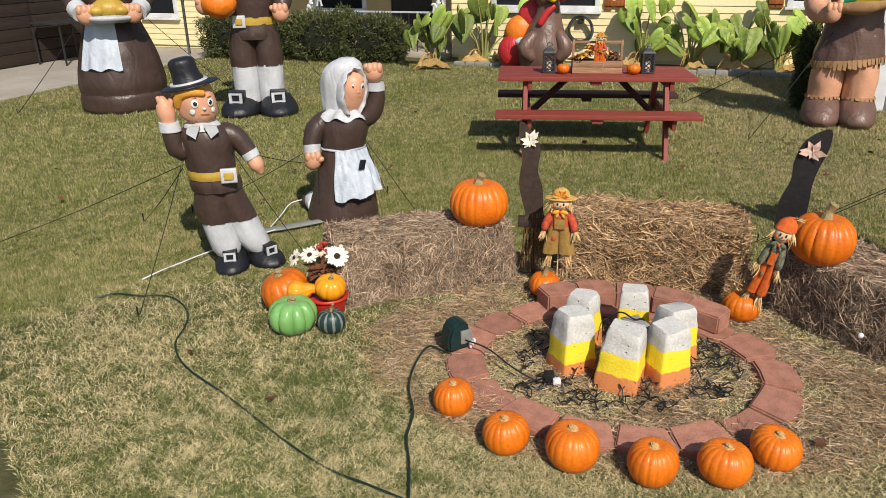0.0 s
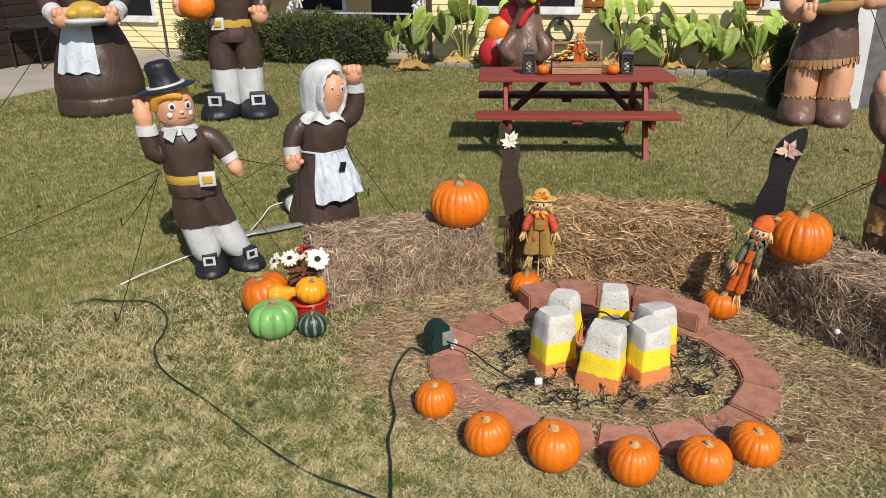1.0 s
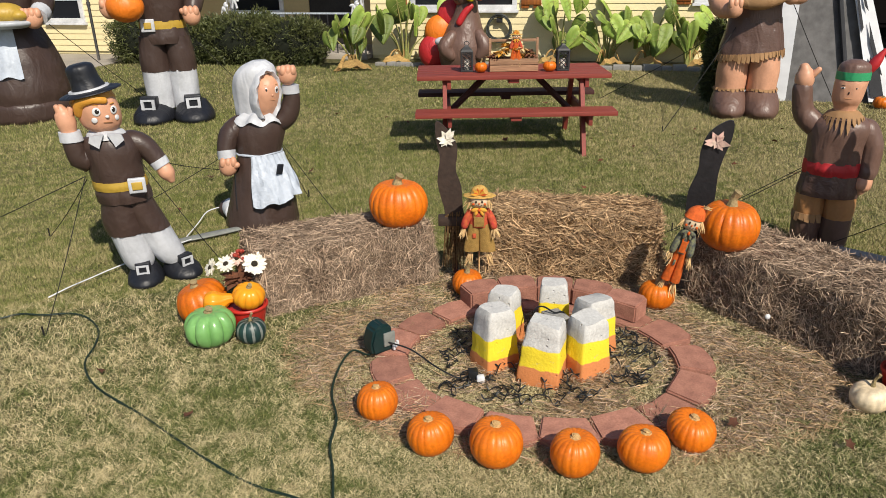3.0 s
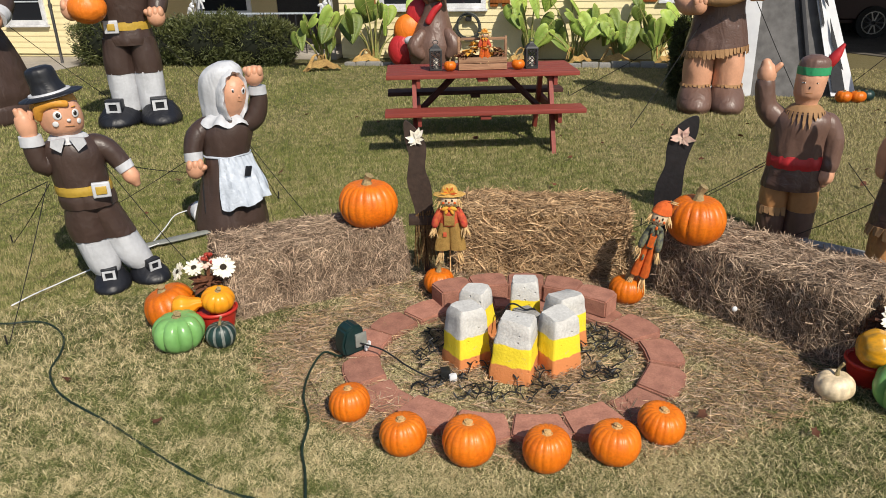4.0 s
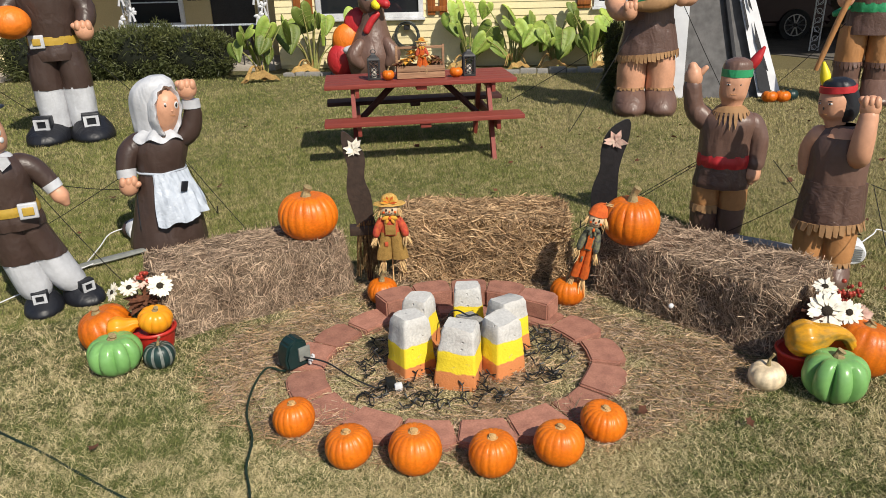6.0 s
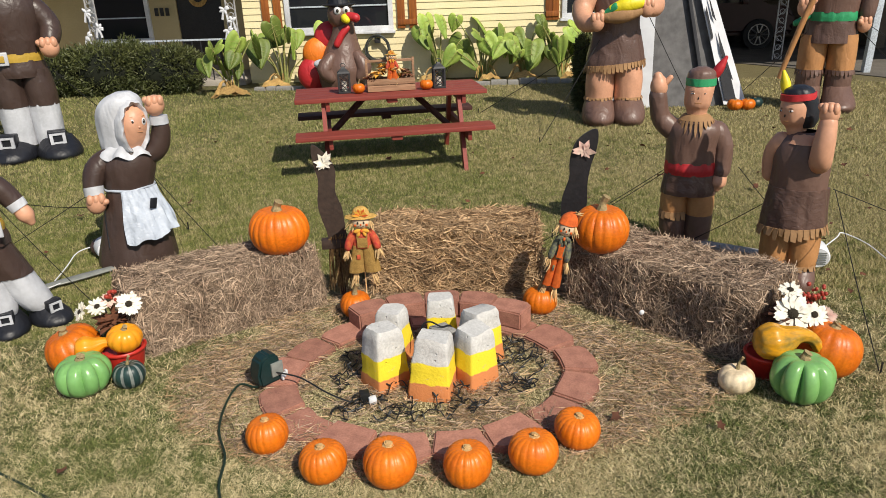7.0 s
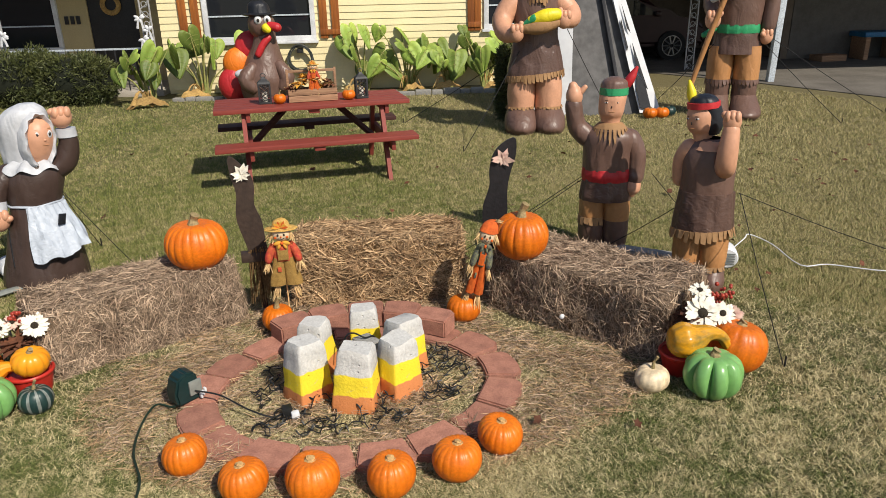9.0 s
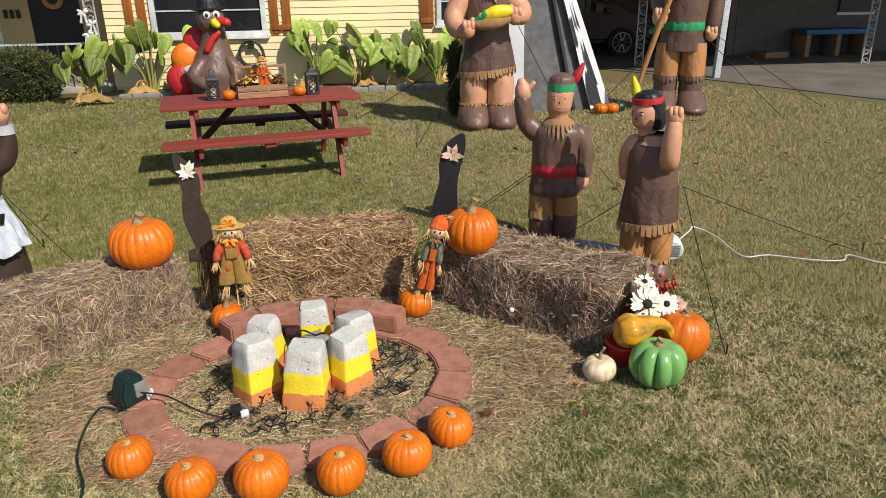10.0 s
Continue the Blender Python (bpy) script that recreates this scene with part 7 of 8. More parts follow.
def lantern(x, y):
    l = thing("lantern", TABLE @ pose(x, y, TOP), "black metal lantern with diamond lattice and a white candle", "lantern", "lanterns on the table")
    bm = bmesh.new()
    box(bm, -0.06, -0.06, 0, 0.06, 0.06, 0.02, 0.004)
    part("base", bm, DARK_IRON, l)
    bm = bmesh.new()
    stack(bm, [(0, 0, 0.185, 0.085, 0.085), (0, 0, 0.20, 0.08, 0.08), (0, 0, 0.235, 0.03, 0.03), (0, 0, 0.25, 0.02, 0.02)], 0, 4, 2)
    part("roof", bm, DARK_IRON, l, m=pose(0, 0, 0, 0, 0, 45))
    bm = bmesh.new()
    tube(bm, [(0.025 * math.cos(t), 0, 0.262 + 0.022 * math.sin(t), 0.004) for t in (-1.2, 0, 1.2, 2.2, 3.2, 4.3)], 0, 6, 3)
    part("ring", bm, DARK_IRON, l)
    for sx in (-1, 1):
        for sy in (-1, 1):
            bm = bmesh.new()
            box(bm, sx * 0.052 - 0.008, sy * 0.052 - 0.008, 0.021, sx * 0.052 + 0.008, sy * 0.052 + 0.008, 0.186)
            part("post", bm, DARK_IRON, l)
    for side in range(4):
        bm = bmesh.new()
        for k in range(-2, 3):
            for s in (-1, 1):
                x0, x1, z0, z1 = -0.044, 0.044, 0.1 + k * 0.045 - s * 0.04, 0.1 + k * 0.045 + s * 0.04
                z0, z1 = max(0.024, min(0.184, z0)), max(0.024, min(0.184, z1))
                tube(bm, [(x0, -0.054, z0, 0.0035), (x1, -0.054, z1, 0.0035)], 0, 4, 1)
        part("lattice", bm, DARK_IRON, l, m=pose(0, 0, 0, 0, 0, 90 * side))
    bm = bmesh.new()
    stack(bm, [(0, 0, 0.021, 0.028, 0.028), (0, 0, 0.11, 0.028, 0.028)], 0, 14, 1)
    part("candle", bm, CANDLE, l)


lantern(-0.44, 0.42)
lantern(0.495, 0.40)
for x, y, r, h in ((-0.305, 0.34, 0.062, 0.10), (0.36, 0.34, 0.066, 0.10)):
    w = TABLE @ Vector((x, y, TOP))
    pumpkin("pumpkin", w.x, w.y, TOP, r, h, 12, PUMPKIN, "small orange pumpkin on the picnic table", "pumpkin", "", 0.04, 0.05, stem_r=0.15)
c = thing("wooden_crate", TABLE @ pose(0.015, 0.42, TOP), "open wooden crate of dried flowers with a raised handle", "crate")
for y in (-0.09, 0.08):
    for i in range(2):
        bm = bmesh.new()
        box(bm, -0.235, y, 0.005 + i * 0.062, 0.235, y + 0.012, 0.062 + i * 0.062, 0.003)
        part("slat", bm, CRATE, c)
for x in (-0.235, 0.223):
    bm = bmesh.new()
    box(bm, x, -0.077, 0.002, x + 0.012, 0.079, 0.122, 0.003)
    part("end_panel", bm, CRATE, c)
    bm = bmesh.new()
    box(bm, x - 0.006, -0.014, 0.123, x + 0.018, 0.014, 0.31, 0.003)
    part("upright", bm, CRATE, c)
bm = bmesh.new()
box(bm, -0.24, -0.012, 0.275, 0.24, 0.012, 0.30, 0.004)
part("handle", bm, CRATE, c)
for i in range(20):
    x = rnd.uniform(-0.19, 0.19)
    w = TABLE @ Vector((0.015 + x, 0.40 + rnd.uniform(-0.05, 0.05), TOP + 0.12 + rnd.uniform(0, 0.16 * (1 - abs(x) / 0.2))))
    leaf_tuft(w.x, w.y, w.z, 12, 0.085, (LEAF_BROWN, EAR_DRY, RAFFIA, HAT_YELLOW)[i % 4])
w = TABLE @ Vector((0.03, 0.35, TOP + 0.08))
scarecrow(pose(w.x, w.y, w.z, 0, 0, -5) @ Matrix.Diagonal((0.62, 0.62, 0.62, 1)), 0, 7, 4, "tiny scarecrow doll among dried flowers in the crate", 0.9)

# ---- planting along the house ----
rp = random.Random(5)


def ear_leaf(size, droop):
    """Heart-shaped leaf, hanging from its stalk at the origin, tip along -z, face to -y."""
    bm = bmesh.new()
    pts = [(0, 0.0), (0.10, 0.16), (0.26, 0.20), (0.38, 0.08), (0.42, -0.12), (0.36, -0.36), (0.22, -0.60), (0.08, -0.80), (0, -0.88)]
    n = 6
    rows = []
    for i, (w, z) in enumerate(spline(pts, 3)):
        row = []
        for j in range(-n, n + 1):
            f = j / n
            zz = z if abs(f) > 0.01 or z < 0 else 0.0
            cup = 0.10 * abs(f) - 0.02 * math.cos(f * 9) + droop * (zz - 0.2) ** 2 * 0.25
            row.append(bm.verts.new((w * f * size, cup * size, (z if z < 0 else z * abs(f)) * size)))
        rows.append(row)
    for a, b in zip(rows, rows[1:]):
        for j in range(2 * n):
            vs = [a[j], b[j], b[j + 1], a[j + 1]]
            bm.faces.new(vs)
    bmesh.ops.remove_doubles(bm, verts=bm.verts, dist=size * 0.004)
    tube(bm, [(0, -0.01 * size, 0.0, 0.012 * size), (0, (-0.02 + droop * 0.05) * size, -0.4 * size, 0.008 * size), (0, (droop * 0.26) * size, -0.84 * size, 0.003 * size)], 1, 5, 3)
    for f in (-0.12, -0.3, -0.48):
        for q in (-1, 1):
            tube(bm, [(0, (-0.02 - f * droop * 0.15) * size, f * size, 0.006 * size), (q * 0.16 * size, (-0.005 - f * droop * 0.15) * size, (f - 0.03) * size, 0.004 * size), (q * 0.30 * size, (0.05 - f * droop * 0.1) * size, (f - 0.10) * size, 0.002 * size)], 1, 4, 2)
    return put("leaf", bm, [EAR_LEAF, EAR_STALK], True)


EAR_MESHES = [ear_leaf(0.5, 0.3), ear_leaf(0.42, 0.6), ear_leaf(0.55, 0.1)]


def elephant_ear(x, y, n, height, spread, label, dry=1):
    p = thing("elephant_ear_plant", pose(x, y, 0), label, "plant", "elephant ears along the house")
    n = n + 3
    for i in range(n):
        a = 2 * math.pi * (i + rp.uniform(-0.3, 0.3)) / n
        r, h = spread * rp.uniform(0.45, 1.25), height * rp.uniform(0.42, 0.98)
        tip = Vector((r * math.cos(a), r * 0.5 * math.sin(a) - 0.08, h))
        bm = bmesh.new()
        tube(bm, [(tip.x * 0.12, tip.y * 0.12, 0, 0.022), (tip.x * 0.4, tip.y * 0.35, h * 0.55, 0.014), (*tip, 0.007)], 0, 7, 4)
        part("stalk", bm, EAR_STALK, p)
        ob = piece("leaf", EAR_MESHES[i % 3], p, pose(*tip, rp.uniform(-48, 14), rp.uniform(-38, 38), rp.choice((-1, 1)) * rp.uniform(0, 85)) @ Matrix.Scale(rp.uniform(0.5, 1.05), 4))
    for i in range(dry):
        bm = bmesh.new()
        a = rp.uniform(-2.6, -0.5)
        q = rp.uniform(0.2, 0.3)
        c = Vector((spread * 0.7 * math.cos(a), -0.12 + 0.2 * math.sin(a), 0.0))
        grid = [[bm.verts.new((c.x + q * u, c.y + q * 0.5 * (v - 0.5), 0.02 + 0.55 * q * (1 - u * u) * (0.35 + 0.65 * v) + 0.02 * math.sin(9 * u))) for u in [k / 5 for k in range(-5, 6)]] for v in (0, 0.33, 0.67, 1)]
        for r0, r1 in zip(grid, grid[1:]):
            for j in range(10):
                bm.faces.new((r0[j], r0[j + 1], r1[j + 1], r1[j]))
        part("dry_leaf", bm, EAR_DRY, p, "withered tan leaf on the ground")
        for k in range(4):
            bm = bmesh.new()
            b = a + rp.uniform(-1, 1)
            tube(bm, [(0, 0, 0.02, 0.012), (0.2 * math.cos(b), -0.1, 0.25, 0.01), (0.38 * math.cos(b), -0.2, 0.06, 0.006)], 0, 6, 3)
            part("dry_stalk", bm, EAR_DRY, p)


for x, y, n, h, sp, dry in ((-0.15, 12.7, 7, 1.05, 0.38, 2), (0.72, 13.2, 6, 1.15, 0.42, 1), (1.55, 13.0, 4, 1.05, 0.35, 1), (3.42, 12.62, 6, 1.12, 0.42, 1), (4.15, 12.38, 8, 1.1, 0.5, 1), (4.85, 12.15, 7, 1.1, 0.42, 1), (5.45, 11.95, 7, 0.98, 0.40, 1)):
    elephant_ear(x, y, n, h, sp, "large-leaved green plant with some withered leaves by the house", dry)

rh = np.random.RandomState(9)


def hedge(m, lx, ly, h):
    b = thing("hedge_bush", m, "dense dark green clipped evergreen bush before the porch", "bush", "hedge before the porch")
    # solid dark filling in place of the shade deep between the leaves
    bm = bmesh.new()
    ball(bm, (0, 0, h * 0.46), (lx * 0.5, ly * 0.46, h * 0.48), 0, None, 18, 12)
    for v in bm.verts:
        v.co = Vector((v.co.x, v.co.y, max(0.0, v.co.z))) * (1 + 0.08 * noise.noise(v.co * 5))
    part("shade_core", bm, HEDGE_INNER_SHADE, b)
    n = 9000
    u = rh.normal(size=(n, 3))
    u /= np.linalg.norm(u, axis=1)[:, None]
    q = np.sign(u) * np.abs(u) ** 0.62
    pos = q * np.array([lx * 0.47, ly * 0.47, h * 0.44]) * rh.uniform(0.86, 1.16, n)[:, None] + np.array([0, 0, h * 0.5])
    off = rh.uniform(0, 50)
    bump = np.array([noise.noise(Vector(p) * 3.2 + Vector((off, 0, 0))) + 0.6 * noise.noise(Vector(p) * 9.0) for p in pos])
    pos *= (1 + 0.20 * bump)[:, None]
    pos[:, 2] = np.abs(pos[:, 2])
    d = u + rh.normal(size=(n, 3)) * 0.8 + np.array([0, 0, 0.5])
    d /= np.linalg.norm(d, axis=1)[:, None]
    co, tr = strands(pos, d * rh.uniform(0.03, 0.10, n)[:, None], rh.uniform(0.005, 0.011, n), np.zeros((n, 3)))
    co[:, 2] = np.maximum(co[:, 2], 0.0)
    ob = new("foliage", blades("foliage", co, tr, HEDGE_LEAF))
    ob.parent = b
    tagged(ob, "small dark green leaves", kind="stuff")


for u0, v0, lx, ly, h in ((-4.15, -0.95, 1.15, 0.9, 0.84), (-3.2, -0.95, 1.15, 0.85, 0.80), (-2.25, -0.92, 1.2, 0.9, 0.84), (-1.25, -0.9, 1.15, 0.85, 0.80)):
    hedge(HOUSE @ pose(u0, v0, 0), lx, ly, h)

# stone edging along the beds
re = random.Random(4)
x = 0.3
e = thing("bed_edging", HOUSE @ pose(0, -0.95, 0), "low line of rough tan stones edging the planting bed", "edging", kind="structure")
while x < 6.3:
    w = re.uniform(0.16, 0.3)
    bm = bmesh.new()
    box(bm, -w / 2, -0.06, -0.02, w / 2, 0.06, re.uniform(0.06, 0.10), 0.02)
    part("stone", bm, STONE_GREY, e, m=pose(x + w / 2, re.uniform(-0.03, 0.03), 0, 0, 0, re.uniform(-8, 8)))
    x += w + 0.01

# hose on its reel against the siding
hz = thing("garden_hose", HOUSE @ pose(2.36, -0.10, 0), "dark coiled garden hose hung on the siding", "garden hose")
bm = bmesh.new()
for i in range(9):
    r = 0.19 + 0.012 * (i % 4)
    tube(bm, [(r * math.cos(t), -0.02 * (i // 3) + 0.015 * math.sin(3 * t + i), 0.56 + r * (1.15 if math.sin(t) > 0 else 0.95) * math.sin(t) - 0.02 * (i % 2), 0.011) for t in [2 * math.pi * k / 14 for k in range(15)]], 0, 6, 2)
part("coil", bm, HOSE, hz)
bm = bmesh.new()
box(bm, -0.05, -0.02, 0.66, 0.05, 0.075, 0.74, 0.01)
part("bracket", bm, DARK_IRON, hz)

# porch railing and white bows
r = thing("porch_railing", HOUSE @ pose(0, -0.15, 0), "dark iron porch railing with thin bars", "railing", kind="structure")
bm = bmesh.new()
box(bm, -2.7, -0.015, 0.80, -0.25, 0.015, 0.83)
part("top_rail", bm, GREY_TRIM, r)
for i in range(15):
    bm = bmesh.new()
    box(bm, -2.62 + i * 0.16, -0.008, 0.1, -2.60 + i * 0.16, 0.008, 0.80)
    part("bar", bm, DARK_IRON, r)


def bow(m):
    b = thing("ribbon_bow", m, "white ribbon bow tied on the porch", "bow", "white bows on the porch")
    bm = bmesh.new()
    for i in range(5):
        a = rp.uniform(0, 6.28)
        c = Vector((math.cos(a), 0, math.sin(a))) * 0.05
        ball(bm, c, (0.05, 0.018, 0.026), 0, Matrix.Rotation(-a, 4, "Y"), 8, 6)
    part("loops", bm, WHITE_TRIM, b)
    bm = bmesh.new()
    for s in (-1, 1):
        slab(bm, [(s * 0.005, 0), (s * 0.03, 0), (s * 0.07, -0.16), (s * 0.03, -0.17)], -0.01, -0.005)
    part("tails", bm, WHITE_TRIM, b, smooth=False)


for u0, z in ((-2.78, 1.35), (-2.62, 1.08), (-2.85, 0.95), (-0.28, 1.32), (-0.16, 1.12), (-0.26, 0.98)):
    bow(HOUSE @ pose(u0, -0.3, z))
bm = bmesh.new()
for i in range(7):
    for k in range(2):
        box(bm, -0.2 + 0.003 * i, -0.16 + i * 0.05, 0.46 + k * 0.06, 0.2, -0.145 + i * 0.05, 0.475 + k * 0.06)
for sx in (-0.18, 0.18):
    box(bm, sx, -0.14, 0.1, sx + 0.02, -0.12, 0.50)
    box(bm, sx, 0.14, 0.1, sx + 0.02, 0.16, 0.50)
solo("porch_chair", bm, WHITE_TRIM, HOUSE @ pose(-2.0, 0.35, 0.0), "white slatted chair on the porch behind the bush", "chair", smooth=False)

# house number plate as plain bars
n = thing("house_number", HOUSE @ pose(-2.1, 1.29, 1.18), "dark house number plate beside the door", "house number")
for i in range(3):
    bm = bmesh.new()
    box(bm, -0.15 + i * 0.11, -0.02, 0, -0.08 + i * 0.11, 0.005, 0.15, 0.004)
    part("bar", bm, DOOR_DARK, n)

# metal pole and rake by the drive, folding table at the garage
bm = bmesh.new()
tube(bm, [(0, 0, 0, 0.026), (0, 0, 1.05, 0.026)], 0, 10, 1)
tube(bm, [(0, 0, 1.0, 0.02), (0, 0, 3.0, 0.02)], 0, 10, 1)
tube(bm, [(0, 0, 1.0, 0.034), (0, 0, 1.07, 0.034)], 0, 10, 1)
solo("metal_pole", bm, ALLOY, HOUSE @ pose(-5.25, -0.95, 0), "tall galvanised metal pole standing by the walk", "pole")
bm = bmesh.new()
tube(bm, [(0, 0, 0, 0.012), (0, 0, 0.62, 0.012)], 0, 8, 1)
box(bm, -0.08, -0.02, 0.60, 0.08, 0.02, 0.68, 0.01)
solo("push_broom", bm, DARK_SHADED_WOOD, HOUSE @ pose(-5.55, -2.2, 0), "upturned wooden push broom stuck by the walk", "broom")
ft = thing("folding_table", HOUSE @ pose(-6.75, -2.45, 0), "dark folding table against the garage wall", "table")
bm = bmesh.new()
box(bm, -0.35, -0.5, 0.72, 0.35, 0.5, 0.75, 0.006)
part("tabletop", bm, DARK_IRON, ft)
for sx in (-0.32, 0.30):
    for sy in (-0.46, 0.44):
        bm = bmesh.new()
        box(bm, sx, sy, 0, sx + 0.025, sy + 0.025, 0.719)
        part("leg", bm, DARK_IRON, ft)
bm = bmesh.new()
tube(bm, [(0, 0, 0, 0.03), (0.06, 0, 0.02, 0.03), (0.09, 0, -0.03, 0.02)], 0, 8, 3)
solo("garage_handle", bm, ALLOY, HOUSE @ pose(-7.2, -4.6, 0.78, 0, 0, 90), "bright metal handle on the board wall", "handle")

# ---- teepee ----
A, B, C, D, APEX = Vector((4.50, 9.30, 0)), Vector((5.36, 8.72, 0)), Vector((6.36, 8.42, 0)), Vector((6.1, 10.6, 0)), Vector((5.62, 9.25, 3.1))
tp = thing("teepee", pose(0, 0, 0), "white and grey painted canvas teepee with a black pole", "teepee")


def sheet(name, corners, material, thick=0.012, label=""):
    bm = bmesh.new()
    n = (corners[1] - corners[0]).cross(corners[2] - corners[0]).normalized() * thick
    f = [bm.verts.new(c) for c in corners]
    b = [bm.verts.new(c - n) for c in corners]
    bm.faces.new(f)
    bm.faces.new(list(reversed(b)))
    for i in range(len(f)):
        j = (i + 1) % len(f)
        bm.faces.new((f[j], f[i], b[i], b[j]))
    return part(name, bm, material, tp, label, smooth=False)


sheet("canvas_panel", [A, B, APEX], TEEPEE_WHITE)
sheet("canvas_panel", [B, C, APEX], TEEPEE_GREY)
sheet("canvas_panel", [C, D, APEX], TEEPEE_WHITE)
sheet("canvas_panel", [D, A, APEX], TEEPEE_WHITE)
out = Vector((0.02, -0.10, 0.03))
bm = bmesh.new()
tube(bm, [(*(B.lerp(C, 0.66) + out * 0.5), 0.034), (*(APEX + out * 0.5), 0.03)], 0, 8, 2)
part("pole", bm, TEEPEE_BLACK, tp, "black tent pole")
sheet("flap", [B.lerp(C, 0.86) + out, C + out + Vector((0.16, -0.02, 0)), C.lerp(APEX, 0.9) + out + Vector((0.05, 0, 0)), B.lerp(C, 0.84).lerp(APEX, 0.9) + out], TEEPEE_WHITE, 0.012, "white flap with painted black patches")
P = lambda u, v, lift: B.lerp(C, u).lerp(APEX, v) + out * lift
for corners in ([(0.865, 0.02), (1.01, 0.015), (1.02, 0.12), (0.93, 0.17), (0.87, 0.10)], [(1.0, 0.11), (1.04, 0.10), (1.0, 0.30), (0.96, 0.22)], [(0.86, 0.26), (0.90, 0.28), (0.90, 0.40), (0.86, 0.38)], [(0.97, 0.36), (1.02, 0.34), (1.0, 0.46)], [(0.85, 0.52), (0.89, 0.50), (0.90, 0.60), (0.86, 0.62)]):
    sheet("patch", [P(u, v, 1.25) for u, v in corners], TEEPEE_BLACK, 0.006, "painted black patch")
for s, t_, c in ((0.62, 0.55, NYLON_RED), (0.72, 0.40, NYLON_RED), (0.78, 0.46, NYLON_TAN), (0.66, 0.62, NYLON_TAN), (0.55, 0.5, NYLON_RED)):
    p = A.lerp(B, s).lerp(APEX, t_)
    u = (B - A).normalized() * 0.035
    v = Vector((0, 0, 0.035))
    sheet("painted_mark", [p - u + Vector((0, -0.01, 0)), p - v + Vector((0, -0.01, 0)), p + u + Vector((0, -0.01, 0)), p + v + Vector((0, -0.01, 0))], c, 0.006)
for x, y, k in ((6.22, 8.10, PUMPKIN), (6.38, 8.06, PUMPKIN), (6.53, 8.12, GOURD_DARK)):
    pumpkin("pumpkin", x, y, 0, 0.10, 0.15, 11, k, "small pumpkin at the foot of the teepee", "pumpkin", "", 0.02, 0.05)
# a small dark evergreen bush behind the tall woman
hedge(pose(4.47, 8.9, 0), 0.24, 0.3, 0.9)

# ---- carport contents ----
CAR = HOUSE @ pose(8.75, 3.95, 0)
car = thing("car", CAR, "dark maroon car parked in the shade of the carport", "car")
bm = bmesh.new()
prof = [(-2.1, 0.30), (-2.15, 0.62), (-2.0, 0.86), (-1.2, 0.95), (-0.65, 1.38), (0.55, 1.42), (1.25, 1.0), (2.0, 0.84), (2.12, 0.55), (2.08, 0.30)]
slab(bm, [(x, z) for x, z in spline(prof, 3)], -0.84, 0.84)
bmesh.ops.bevel(bm, geom=[e for e in bm.edges if abs(e.verts[0].co.y - e.verts[1].co.y) < 0.01], offset=0.10, segments=3, affect="EDGES")
part("body", bm, CAR_PAINT, car)
for pts in ([(-1.12, 0.97), (-0.6, 1.32), (-0.05, 1.35), (-0.05, 0.97)], [(0.02, 0.97), (0.02, 1.35), (0.5, 1.34), (1.05, 0.99)]):
    bm = bmesh.new()
    slab(bm, pts, -0.846, -0.836)
    part("side_window", bm, PANE, car, smooth=False)
bm = bmesh.new()
slab(bm, [(x, z) for x, z in ((-0.03, 0.42), (-0.02, 0.42), (-0.02, 0.97), (-0.03, 0.97))], -0.848, -0.84)
part("door_seam", bm, TYRE, car, smooth=False)
bm = bmesh.new()
box(bm, 0.95, -0.99, 0.95, 1.08, -0.85, 1.06, 0.03)
part("wing_mirror", bm, CAR_PAINT, car)
for x in (-1.35, 1.38):
    for y in (-0.80, 0.80):
        bm = bmesh.new()
        tube(bm, [(x, y - 0.1, 0.32, 0.26), (x, y - 0.095, 0.32, 0.32), (x, y + 0.095, 0.32, 0.32), (x, y + 0.1, 0.32, 0.26)], 0, 26, 1)
        wheel = part("wheel", bm, TYRE, car)
        bm = bmesh.new()
        s = -1 if y < 0 else 1
        for i in range(10):
            t = 2 * math.pi * i / 10
            tube(bm, [(x + 0.04 * math.cos(t), y + s * 0.105, 0.32 + 0.04 * math.sin(t), 0.02), (x + 0.21 * math.cos(t), y + s * 0.108, 0.32 + 0.21 * math.sin(t), 0.016)], 0, 6, 1)
        tube(bm, [(x + 0.215 * math.cos(t), y + s * 0.106, 0.32 + 0.215 * math.sin(t), 0.012) for t in [2 * math.pi * k / 16 for k in range(17)]], 0, 6, 1)
        part("rim", bm, ALLOY, wheel, "spoked alloy rim")
bt = thing("workbench", HOUSE @ pose(14.6, 2.25, 0), "low table with a bright blue top in the carport", "table")
bm = bmesh.new()
box(bm, -0.75, -0.3, 0.48, 0.75, 0.3, 0.58, 0.01)
part("tabletop", bm, BLUE_PLASTIC, bt)
for sx in (-0.7, 0.0, 0.62):
    bm = bmesh.new()
    box(bm, sx, -0.27, 0, sx + 0.1, 0.27, 0.479, 0.005)
    part("leg", bm, CRATE, bt)
bm = bmesh.new()
box(bm, -0.3, -0.2, 0, 0.3, 0.2, 0.14, 0.01)
solo("cardboard_box", bm, CRATE, HOUSE @ pose(13.2, 2.1, 0, 0, 0, 10), "flat brown cardboard box on the carport floor", "box")
w = thing("window_5", HOUSE @ pose(15.3, 2.56, 0.9), "dark window in the grey siding wall", "window", kind="structure")
bm = bmesh.new()
box(bm, -0.4, -0.03, 0, 0.4, -0.005, 0.9)
part("pane", bm, PANE, w, smooth=False)
bm = bmesh.new()
box(bm, -0.45, -0.04, -0.06, 0.45, 0.0, -0.001, 0.004)
part("window_sill", bm, WHITE_TRIM, w)

